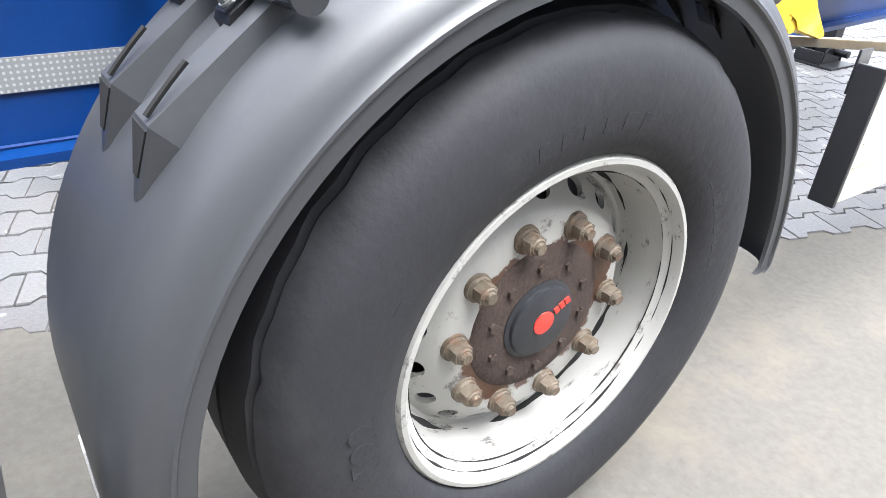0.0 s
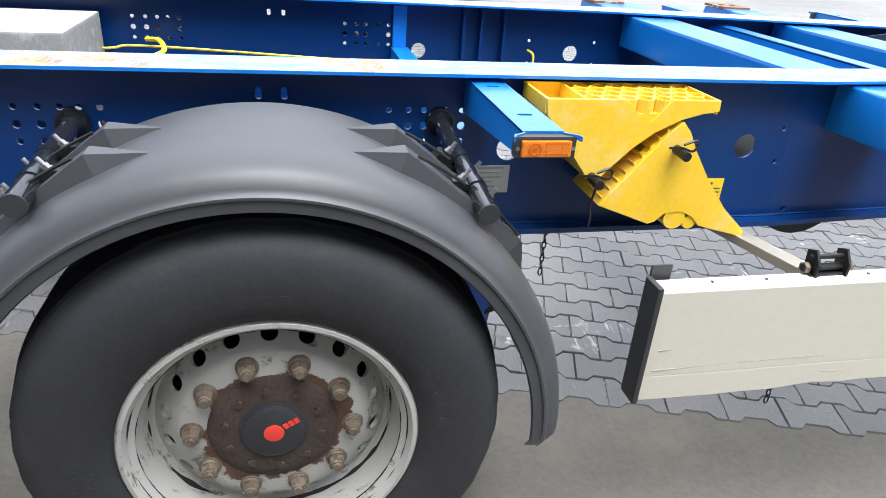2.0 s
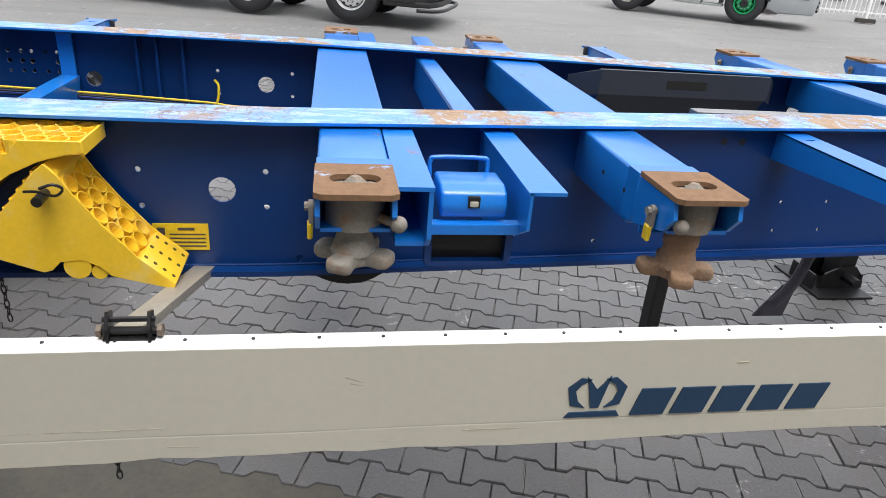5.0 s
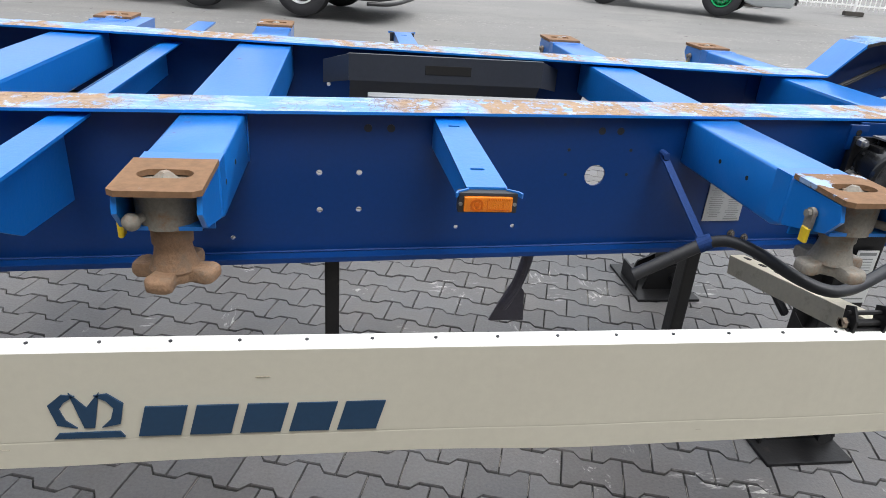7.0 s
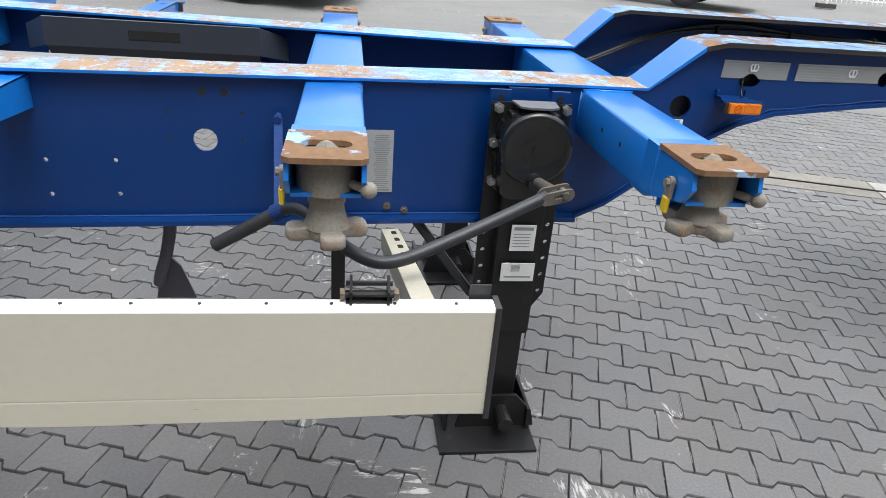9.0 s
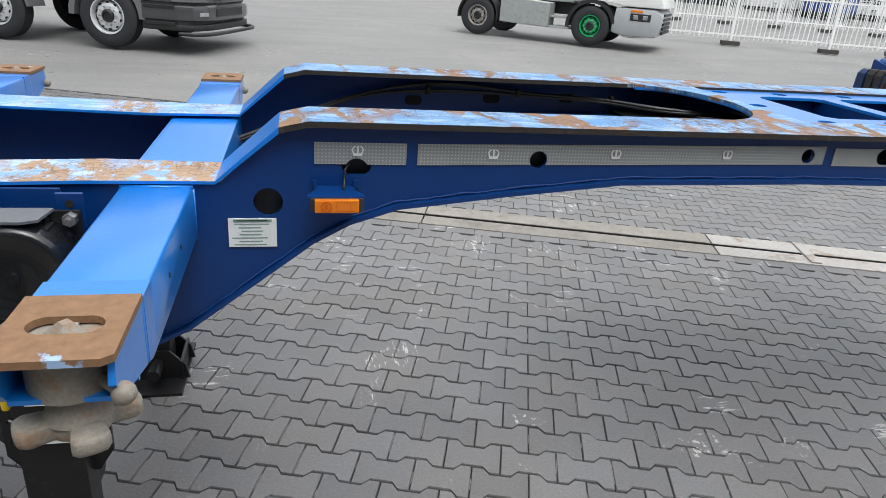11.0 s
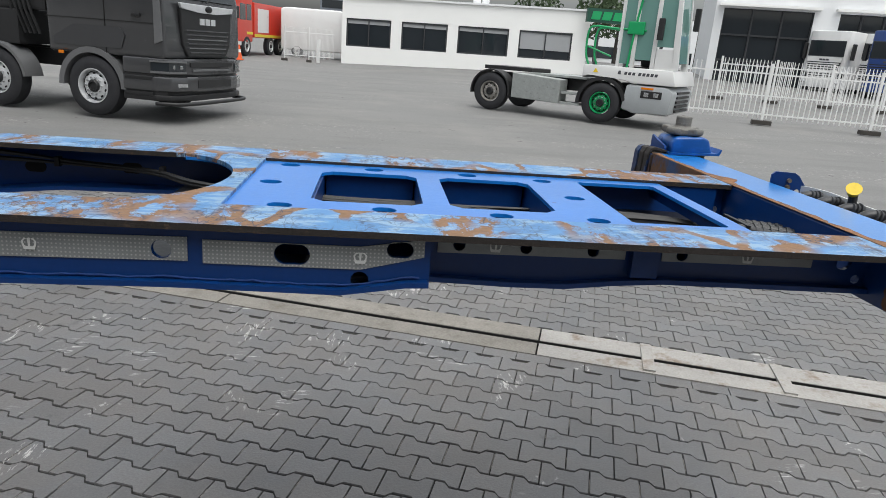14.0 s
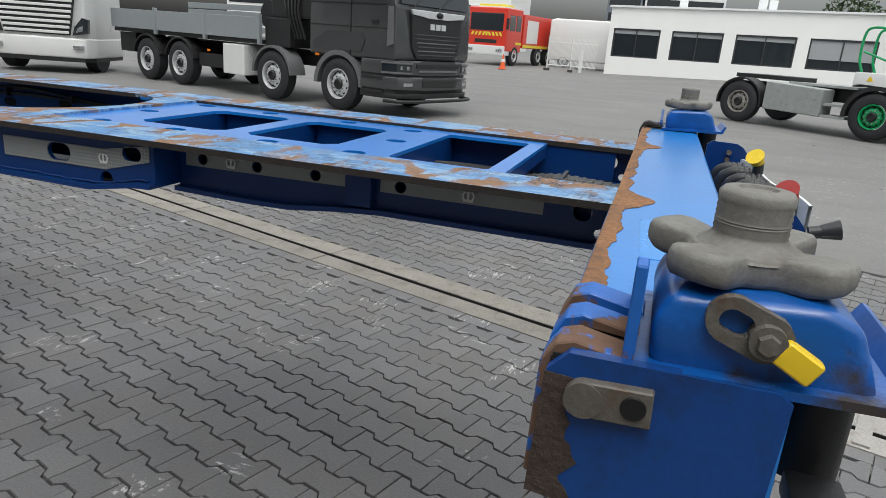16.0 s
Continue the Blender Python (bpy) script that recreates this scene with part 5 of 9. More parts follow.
    cap = part("hub_cap", bm, steel_dark, wh, "dark grey hub cap with a red disc", smooth=40)
    bm = B()
    lathe(bm, [(0.0, -0.115), (0.0215, -0.115), (0.0215, -0.1185), (0.018, -0.1195), (0.0, -0.1195)], 24)
    part("red_disc", bm, red_print, cap, "red disc", smooth=40)
    bm = B()
    for k in range(3):
        m = Matrix.Rotation(radians(-30), 4, "Y") @ Matrix.Translation((0.031 + 0.0125 * k, -0.1175, 0.002))
        box(bm, -0.0048, 0.0048, -0.0015, 0.0015, -0.0065, 0.0065, m=m)
    part("print", bm, red_print, cap)
    for k in range(10):
        a = radians(34 + 36 * k)
        bm = B()
        c = Vector((0.1675 * math.cos(a), 0, 0.1675 * math.sin(a)))
        rod(bm, c + Vector((0, -0.094, 0)), c + Vector((0, -0.101, 0)), 0.0245, 24, 0.0235)
        rod(bm, c + Vector((0, -0.100, 0)), c + Vector((0, -0.105, 0)), 0.0220, 24, 0.0190)
        rod(bm, c + Vector((0, -0.104, 0)), c + Vector((0, -0.123, 0)), 0.0190, 6, 0.0180)
        rod(bm, c + Vector((0, -0.122, 0)), c + Vector((0, -0.126, 0)), 0.0155, 16, 0.0125)
        rod(bm, c + Vector((0, -0.125, 0)), c + Vector((0, -0.133, 0)), 0.0105, 14, 0.0090)
        part("wheel_nut", bm, nut_mat, wh, "rusty wheel nut")
    return wh


nut_mat = mat("rusty_nut", (0.170, 0.140, 0.105), 0.6, 0.35, var=0.35, scale=30, fine=150, bump=0.3, dirt=(0.14, 0.08, 0.05), dirt_at=(0.5, 0.65), piece=0.15)
for wx in (0.009, -1.401, -2.811):
    for s in (-1, 1):
        if wx == 0.009 and s == -1:
            first_wheel = wheel(trailer, wx, s)
        else:
            w2 = copy_thing(first_wheel, Matrix.Translation((wx, s * 1.085, 0.512)) @ (Matrix.Identity(4) if s < 0 else Matrix.Rotation(math.pi, 4, "Z")))
            w2.parent = trailer
    bm = B()
    rod(bm, (wx, -0.88, 0.512), (wx, 0.88, 0.512), 0.065, 20)
    for s in (-1, 1):
        box(bm, wx - 0.06, wx + 0.42, s * 0.60 - 0.05, s * 0.60 + 0.05, 0.44, 0.52, 0.01)
    part("axle", bm, steel_black, trailer, "black axle tube with trailing arms")
    for s in (-1, 1):
        bm = B()
        prism(bm, [(wx + 0.36, 0.74), (wx + 0.66, 0.74), (wx + 0.62, 0.40), (wx + 0.44, 0.38)], lambda p, q, d: (p, s * (0.62 + d), q), -0.07, 0.07)
        part("suspension_hanger", bm, blue_paint, trailer, "blue suspension hanger below the rail")


# ---- mudguards ----
def mudguard(parent, x, side):
    """A moulded half-round guard: lip, rounded shoulder, flat crown, with four wedge ribs."""
    cz, s = 0.467, side
    bm = B()
    sec = [(1.250, 0.580), (1.256, 0.583), (1.256, 0.604), (1.2605, 0.607), (1.2605, 0.612), (1.255, 0.616), (1.251, 0.624), (1.241, 0.642), (1.222, 0.657), (1.195, 0.666), (1.16, 0.669), (1.05, 0.669), (0.86, 0.669), (0.855, 0.662), (1.05, 0.662), (1.155, 0.662), (1.19, 0.658), (1.215, 0.649), (1.233, 0.635), (1.245, 0.612), (1.247, 0.584)]
    rows = []
    N = 60
    for k in range(N + 1):
        a = math.pi * k / N
        d = (math.cos(a), math.sin(a))
        rows.append([bm.verts.new((x + r * d[0] * 0.985, s * y, cz + r * d[1] * 0.998)) for y, r in sec])
    # straight skirts down at both ends
    for e, sg in ((rows[0], 1), (rows[-1], -1)):
        ex = []
        for v, (y, r) in zip(e, sec):
            ex.append(bm.verts.new((v.co.x - sg * 0.012, v.co.y, 0.455 if y > 1.15 else 0.50)))
        if sg == 1:
            rows.insert(0, ex)
        else:
            rows.append(ex)
    m = len(sec)
    for a, b in zip(rows, rows[1:]):
        for k in range(m):
            bm.faces.new((a[k], a[(k + 1) % m], b[(k + 1) % m], b[k]))
    bm.faces.new(rows[0])
    bm.faces.new(rows[-1][::-1])
    mg = part("mudguard", bm, guard_plastic, parent, "black moulded plastic half-round mudguard", smooth=50)
    # wedge ribs on the crown at the clamps
    for ang, run in ((48, 1), (132, -1)):
        for yy in (1.115, 0.965):
            bm = B()
            prf = ((-15, 0.0), (-8, 0.036), (18, 0.040), (26, 0.0))
            pr = [(radians(ang + run * da), h) for da, h in prf]
            lo, hi = [], []
            for i, (a, h) in enumerate(pr):
                c, sn = math.cos(a), math.sin(a)
                for w, lst in ((-1, lo), (1, hi)):
                    ww = (0.003, 0.026, 0.026, 0.003)[i]
                    tw = (0.003, 0.025, 0.024, 0.003)[i]
                    lst.append((bm.verts.new((x + 0.655 * c, s * (yy + w * (ww + 0.008)), cz + 0.660 * sn)), bm.verts.new((x + (0.668 + h) * c * 0.985, s * (yy + w * tw), cz + (0.668 + h) * sn))))
            for i in range(3):
                bm.faces.new((lo[i][1], lo[i + 1][1], hi[i + 1][1], hi[i][1]))
                bm.faces.new((lo[i][0], lo[i + 1][0], lo[i + 1][1], lo[i][1]))
                bm.faces.new((hi[i][0], hi[i][1], hi[i + 1][1], hi[i + 1][0]))
            tri = [tuple(lo[1][1].co), tuple(hi[1][1].co), tuple((lo[0][1].co + hi[0][1].co) / 2)]
            part("moulded_rib", bm, guard_plastic, mg)
            # black plate on the three-cornered end, for the shade in its opening
            bm = B()
            A_, B_, C_ = [Vector(q) for q in tri]
            nrm = (B_ - A_).cross(C_ - A_).normalized()
            if nrm.dot((A_ + B_) / 2 - Vector((x, A_.y, cz))) < 0:
                nrm = -nrm
            M_ = (A_ + B_) / 2
            ed = [A_.lerp(C_, 0.06), B_.lerp(C_, 0.06), M_.lerp(C_, 0.66) + (B_ - A_) * 0.16, M_.lerp(C_, 0.66) - (B_ - A_) * 0.16]
            prism(bm, [(0, 0), (1, 0), (1, 1), (0, 1)], lambda p, q, d: ed[int(p + 2 * q) if q == 0 else (2 if p == 1 else 3)] + nrm * d, 0.0, 0.002)
            part("rib_opening_shade", bm, black_gap, mg)
            bm = B()
            for d0, d1 in ((-7.5, -2.0), (6.5, 16.0)):
                bm = B()
                c0, c1 = radians(ang + run * d0), radians(ang + run * d1)
                tube(bm, [(x + 0.7065 * math.cos(a) * 0.985, s * (yy + 0.014), cz + 0.7075 * math.sin(a)) for a in np.linspace(c0, c1, 6)], 0.0035, 5)
                part("rib_groove", bm, black_gap, mg)
    return mg


def guard_pipe(parent, side, p0, p1, run):
    """A tube from the web out over the guard, held to it by two saddles with straps."""
    s = side
    a, b = Vector((p0[0], s * p0[1], p0[2])), Vector((p1[0], s * p1[1], p1[2]))
    ax = (b - a).normalized()
    bm = B()
    rod(bm, a, a + ax * 0.020, 0.038, 24)
    rod(bm, a + ax * 0.018, a + ax * 0.035, 0.034, 24, 0.022)
    rod(bm, a, b, 0.0208, 24)
    pp = part("guard_pipe", bm, pipe_gloss, parent, "glossy black steel tube carrying the mudguard", smooth=40)
    rad = Vector((0.60 * run, 0, 0.80))
    rad = (rad - ax * rad.dot(ax)).normalized()
    tan = rad.cross(ax).normalized()
    for k in (0.50, 0.775):
        c = a.lerp(b, k)
        fr = Matrix(((tan.x, ax.x, rad.x, c.x), (tan.y, ax.y, rad.y, c.y), (tan.z, ax.z, rad.z, c.z), (0, 0, 0, 1)))
        bm = B()
        for sx in (-1, 1):
            prism(bm, [(sx * 0.020, -0.052), (sx * 0.064, -0.062), (sx * 0.058, -0.012), (sx * 0.050, -0.006), (sx * 0.022, -0.006)], lambda p, q, d: fr @ Vector((p, d, q)), -0.019, 0.019)
        box(bm, -0.022, 0.022, -0.019, 0.019, -0.050, -0.018, 0.002, m=fr)
        cl = part("pipe_clamp", bm, steel_black, pp, "black saddle under the tube")
        bm = B()
        pts = [(-0.052, -0.002), (-0.027, -0.002)] + [(0.0235 * math.cos(t), 0.0235 * math.sin(t)) for t in np.linspace(math.pi, 0, 15)] + [(0.027, -0.002), (0.052, -0.002)]
        back = [(0.052, -0.005), (0.0245, -0.005)] + [(0.0209 * math.cos(t), 0.0209 * math.sin(t)) for t in np.linspace(0, math.pi, 15)] + [(-0.0245, -0.005), (-0.052, -0.005)]
        prism(bm, pts + back, lambda p, q, d: fr @ Vector((p, d, q)), -0.012, 0.012)
        part("strap", bm, pipe_gloss, cl, "thin black strap over the tube", smooth=30)
        for dx in (-0.039, 0.039):
            bm = B()
            rod(bm, fr @ Vector((dx, 0, -0.004)), fr @ Vector((dx, 0, 0.026)), 0.0045, 10)
            rod(bm, fr @ Vector((dx, 0, -0.002)), fr @ Vector((dx, 0, 0.001)), 0.0095, 14)
            rod(bm, fr @ Vector((dx, 0, 0.001)), fr @ Vector((dx, 0, 0.010)), 0.0078, 6)
            part("clamp_bolt", bm, steel_zinc, cl, "zinc bolt")
    bm = B()
    rod(bm, b - ax * 0.001, b + ax * 0.004, 0.0214, 24)
    part("end_cap", bm, plastic_black, pp)


for wx in (0.0, -1.41, -2.82):
    for s in (-1, 1):
        mudguard(trailer, wx, s)
        guard_pipe(trailer, s, (wx - 0.420, 0.686, 1.038), (wx - 0.384, 1.200, 1.047), -1.0)
        guard_pipe(trailer, s, (wx + 0.442, 0.686, 1.046), (wx + 0.440, 1.190, 1.005), 1.0)

# small white-grey label on the mudguard's rear end
bm = B()
prism(bm, [(-1.20, 0.52), (-1.17, 0.52), (-1.17, 0.60), (-1.20, 0.60)], lambda p, q, d: (-0.6605 - d, p, q), 0, 0.002)
part("guard_label", bm, label_grey, trailer, "small grey label")

# ---- side skirt ----
SX0, SX1 = 0.822, 4.275
bm = B()
prof = [(-1.250, 0.836), (-1.250, 0.620), (-1.2495, 0.617), (-1.250, 0.614), (-1.250, 0.555), (-1.238, 0.550), (-1.238, 0.830), (-1.206, 0.826), (-1.202, 0.842), (-1.212, 0.847), (-1.245, 0.845)]
xs = np.linspace(SX0, SX1, 90)
rows = []
for x in xs:
    wv = 0.0025 * math.sin(x * 3.1) + 0.0015 * math.sin(x * 11)
    rows.append([bm.verts.new((x, y + wv * (0.9 - z) * 3, z + (((0.004 * math.sin(x * 5) + 0.012 * noise.noise((x * 9, 0, 0)) * math.exp(-((x - 1.5) / 0.45) ** 2)) if z < 0.6 else 0)))) for y, z in prof])
for a, b in zip(rows, rows[1:]):
    for k in range(len(prof)):
        bm.faces.new((a[k], a[(k + 1) % len(prof)], b[(k + 1) % len(prof)], b[k]))
bm.faces.new(rows[0])
bm.faces.new(rows[-1][::-1])
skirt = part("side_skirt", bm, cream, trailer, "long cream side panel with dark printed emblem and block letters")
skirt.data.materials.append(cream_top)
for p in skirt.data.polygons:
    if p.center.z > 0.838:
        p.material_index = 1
for x, sg in ((SX0, -1), (SX1, 1)):
    bm = B()
    box(bm, min(x, x + sg * 0.014), max(x, x + sg * 0.014), -1.254, -1.195, 0.545, 0.850, 0.004)
    box(bm, min(x, x - sg * 0.05), max(x, x - sg * 0.05), -1.190, -1.184, 0.78, 0.872, 0.003)
    part("end_cap", bm, plastic_black, skirt, "black plastic end cap")
bm = B()
for x in np.arange(0.95, 4.2, 0.135):
    rod(bm, (x, -1.228, 0.840), (x, -1.228, 0.8485), 0.004, 8)
tagged(part("rivets", bm, steel_dark, skirt), kind="stuff")
f = XZ(-1.2525)
z0, z1 = 0.627, 0.702
for k in range(5):
    xa = 2.355 + 0.103 * k
    bm = B()
    prism(bm, [(xa, z0), (xa + 0.085, z0), (xa + 0.105, z1), (xa + 0.02, z1)], f, 0, 0.004)
    part("block_print", bm, navy_print, skirt, "slanted navy printed block")
bm = B()
cx, cz, w = 2.262, 0.690, 0.145
for sx in (-1, 1):
    prism(bm, [(cx + sx * w * 0.16, cz - w * 0.26), (cx + sx * w * 0.42, cz - w * 0.2), (cx + sx * w * 0.5, cz + w * 0.15), (cx + sx * w * 0.3, cz + w * 0.33), (cx + sx * w * 0.12, cz + w * 0.30), (cx + sx * w * 0.28, cz + w * 0.2), (cx + sx * w * 0.36, cz + w * 0.08), (cx + sx * w * 0.3, cz - w * 0.12)], f, 0, 0.004)
prism(bm, [(cx - w * 0.07, cz - w * 0.26), (cx + w * 0.07, cz - w * 0.26), (cx + w * 0.2, cz + w * 0.36), (cx, cz + w * 0.1), (cx - w * 0.2, cz + w * 0.36)], f, 0, 0.004)
prism(bm, [(cx - w * 0.5, cz - w * 0.44), (cx + w * 0.46, cz - w * 0.44), (cx + w * 0.4, cz - w * 0.34), (cx - w * 0.42, cz - w * 0.34)], f, 0, 0.004)
part("emblem_print", bm, navy_print, skirt, "navy emblem outline")
for x in (1.197, 3.95):
    bm = B()
    box(bm, x, x + 0.10, -1.228, -1.200, 0.845, 0.852, 0.002)
    for xx in (x + 0.008, x + 0.088):
        prism(bm, [(-1.235, 0.845), (-1.195, 0.845), (-1.190, 0.897), (-1.215, 0.907), (-1.235, 0.877)], lambda p, q, d: (xx + d, p, q), 0, 0.006)
    rod(bm, (x - 0.012, -1.213, 0.862), (x + 0.114, -1.213, 0.862), 0.009, 10)
    rod(bm, (x, -1.210, 0.887), (x + 0.10, -1.210, 0.887), 0.006, 8)
    br = part("hinge_bracket", bm, steel_black, skirt, "small black hinged bracket")
    for xx in (x - 0.012, x + 0.104):
        bm = B()
        rod(bm, (xx, -1.213, 0.862), (xx + 0.010, -1.213, 0.862), 0.014, 6)
        part("bracket_nut", bm, nut_mat, br)
bm = B()
for xa, za, xb, zb, w in ((0.845, 0.688, 0.875, 0.689, 0.0016), (0.84, 0.634, 1.10, 0.640, 0.0014), (1.05, 0.638, 1.30, 0.640, 0.0012), (1.30, 0.590, 1.42, 0.582, 0.0022), (1.36, 0.575, 1.50, 0.586, 0.0016), (1.62, 0.585, 1.80, 0.578, 0.0014), (1.68, 0.758, 1.72, 0.743, 0.004), (1.69, 0.742, 1.72, 0.735, 0.003), (1.95, 0.602, 2.10, 0.600, 0.0012), (2.60, 0.770, 2.63, 0.7712, 0.0014), (3.30, 0.66, 3.31, 0.662, 0.003), (3.62, 0.59, 3.68, 0.589, 0.0012)):
    prism(bm, [(xa, za - w * 0.5), (xb, zb - w * 0.2), (xb, zb + w * 0.2), (xa, za + w * 0.5)], XZ(-1.2512), 0, 0.003)
tagged(part("scuff", bm, mat("brown_scuff", (0.40, 0.35, 0.27), 0.8, var=0.3, scale=20), skirt, "thin brown scratches and scuffs"), kind="stuff")
# bearer arms that hold the skirt
for (xa, ya, za), (xb, yb, zb), mt in (((1.33, -0.50, 0.70), (1.225, -1.19, 0.835), galv), ((4.085, -0.56, 0.690), (4.125, -1.19, 0.795), cream_steel)):
    bm = B()
    d = Vector((xb - xa, yb - ya, zb - za))
    m = Matrix.Translation(Vector((xa, ya, za)) + d / 2) @ d.to_track_quat("Y", "Z").to_matrix().to_4x4()
    wx, wz = (0.028, 0.012) if xa < 2 else (0.027, 0.032)
    box(bm, -wx, wx, -d.length / 2, d.length / 2, -wz, wz, 0.003, m=m)
    br = part("skirt_bearer", bm, mt, trailer, "pale flat steel bearer running to the skirt")
    if xa > 2:
        for k in range(5):
            bm = B()
            prism(bm, slot(-0.006, -d.length / 2 + 0.05 + 0.075 * k, 0.016, 0.034), lambda p, q, e: m @ Vector((p, q, e)), 0.0305, 0.0328)
            part("slot_hole", bm, black_gap, br)
for x, y in ((2.745, -0.58), (3.925, -0.54)):
    bm = B()
    box(bm, x - 0.022, x + 0.022, y - 0.03, y + 0.03, 0.36, 0.737, 0.006)
    part("drop_post", bm, steel_black, trailer, "black drop post below the rail")
bm = B()
tube(bm, curve([(3.40, -0.45, 0.737), (3.395, -0.45, 0.66), (3.375, -0.45, 0.57), (3.35, -0.44, 0.50), (3.335, -0.42, 0.45)]), 0.020, 10)
prism(bm, [(3.305, 0.36), (3.435, 0.36), (3.408, 0.51), (3.385, 0.545), (3.35, 0.53)], lambda p, q, d: (p, -0.43 + d + 0.35 * (0.54 - q), q), 0, 0.008)
part("step_bracket", bm, mat("worn_slate_paint", (0.085, 0.080, 0.105), 0.5, var=0.25, scale=14, dirt=(0.26, 0.25, 0.25), dirt_at=(0.62, 0.70)), trailer, "grey bent bracket with a step plate")
bm = B()
rod(bm, (1.70, -0.60, 0.815), (1.70, 0.35, 0.815), 0.175, 40)
part("air_tank", bm, steel_black, trailer, "black air tank under the frame", smooth=40)
bm = B()
prism(bm, [(0.86, 0.742), (1.32, 0.742), (1.20, 0.700), (0.95, 0.698)], XZ(-0.66), 0, 0.012)
part("chock_holder", bm, blue_paint, trailer, "dark blue holder plate")
# chain and hose below the rail
bm = B()
for k in range(7):
    a = Matrix.Translation((0.775, -0.70, 0.725 - 0.022 * k)) @ Matrix.Rotation(radians(90 * (k % 2)), 4, "Z")
    tube(bm, [a @ Vector((0.006 * math.cos(t), 0, 0.014 * math.sin(t))) for t in np.linspace(0, math.tau, 9)], 0.0022, 5)
part("pin_chain", bm, steel_black, trailer, "short hanging chain")
bm = B()
tube(bm, curve([(0.66, -0.66, 0.72), (0.70, -0.70, 0.62), (0.69, -0.72, 0.52), (0.62, -0.68, 0.45)]), 0.010, 8)
part("brake_hose", bm, cable_black, trailer, "black brake hose")
bm = B()
for k in range(3):
    a = Matrix.Translation((1.19, -1.235, 0.545 - 0.020 * k)) @ Matrix.Rotation(radians(90 * (k % 2)), 4, "Z")
    tube(bm, [a @ Vector((0.006 * math.cos(t), 0, 0.013 * math.sin(t))) for t in np.linspace(0, math.tau, 9)], 0.0022, 5)
part("pin_chain", bm, steel_black, trailer, "short hanging chain")


# ---- landing legs ----
def landing_leg(side):
    s = side
    f = lambda p, q, d: (p, s * (0.56 + d), q)
    bm = B()
    holes = [ring(4.385, z, 0.008, n=8) for z in (0.72, 0.66, 0.60, 0.54)] + [ring(4.59, z, 0.008, n=8) for z in (0.75, 0.69, 0.63, 0.57, 0.51)]
    holed(bm, [(4.365, 1.140), (4.365, 0.50), (4.41, 0.44), (4.57, 0.44), (4.608, 0.50), (4.608, 1.140)], holes, f, 0.0, 0.010)
    box(bm, 4.415, 4.558, s * 0.56 - 0.065, s * 0.56 + 0.075, 0.38, 1.12, 0.006)
    leg = part("landing_leg", bm, steel_black, trailer, "black telescopic landing leg with a crank")
    bm = B()
    def keyhole(r, half, low, n=28):
        a0 = math.asin(half / r)
        arc = [(4.492 + r * math.sin(t), 1.025 + r * math.cos(t)) for t in np.linspace(-math.pi + a0 + 0.9, math.pi - a0 - 0.9, n)]
        return arc + [(4.492 + half, low + 0.02), (4.492 + half - 0.02, low), (4.492 - half + 0.02, low), (4.492 - half, low + 0.02)]
    fk = lambda p, q, d: (p, s * d, q)
    prism(bm, keyhole(0.118, 0.102, 0.86), fk, 0.570, 0.580)
    prism(bm, keyhole(0.109, 0.094, 0.868), fk, 0.580, 0.652)
    part("gear_cover", bm, leg_black, leg, "round black gear cover", smooth=30)
    bm = B()
    prof = [(0.109, 0.652), (0.107, 0.660), (0.100, 0.665), (0.092, 0.666), (0.089, 0.663), (0.040, 0.665), (0.014, 0.665), (0.013, 0.672), (0.0, 0.672)]
    rows = [[bm.verts.new((4.492 + r * math.sin(t), s * d, 1.025 + r * math.cos(t))) for t in np.linspace(0, 2 * math.pi, 41)[:-1]] for r, d in prof[:-1]]
    for a, b in zip(rows, rows[1:]):
        for k in range(40):
            bm.faces.new((a[k], a[(k + 1) % 40], b[(k + 1) % 40], b[k]))
    bm.faces.new(rows[-1])
    bmesh.ops.recalc_face_normals(bm, faces=bm.faces)
    part("cover_rim", bm, leg_black, leg, "raised glossy rim of the gear cover", smooth=60)
    bm = B()
    rod(bm, (4.497, s * 0.65, 0.93), (4.497, s * 0.70, 0.93), 0.027, 18)
    part("shaft_boss", bm, leg_black, leg, smooth=40)
    for k in range(9):
        t = -1.9 + 3.8 * k / 8
        bm = B()
        rod(bm, (4.492 + 0.1135 * math.sin(t), s * 0.579, 1.025 + 0.1135 * math.cos(t)), (4.492 + 0.1135 * math.sin(t), s * 0.584, 1.025 + 0.1135 * math.cos(t)), 0.005, 8)
        part("cover_screw", bm, steel_dark, leg)
    # leg's flat top, its light from the sky put into a lighter grey
    bm = B()
    prism(bm, [(4.425, s * 0.566), (4.556, s * 0.566), (4.548, s * 0.640), (4.520, s * 0.655), (4.462, s * 0.655), (4.434, s * 0.640)], XY(1.140), 0, 0.006)
    part("sky_lit_cap", bm, sky_lit_grey, leg, "cap over the gear case, painted light grey for the sky's light")
    for x, z in ((4.385, 1.125), (4.59, 1.125), (4.38, 1.02), (4.385, 0.90), (4.60, 1.02)):
        bm = B()
        rod(bm, (x, s * 0.57, z), (x, s * 0.592, z), 0.015, 6)
        rod(bm, (x, s * 0.59, z), (x, s * 0.602, z), 0.008, 8)
        part("bolt", bm, steel_zinc, leg, "zinc bolt")
    for x0, x1 in ((4.365, 4.428), (4.552, 4.608)):
        bm = B()
        box(bm, x0, x1, s * 0.535 - 0.005, s * 0.535 + 0.005, 1.09, 1.170, 0.002)
        tab = part("mount_tab", bm, blue_paint, leg)
        bm = B()
        xc = (x0 + x1) / 2
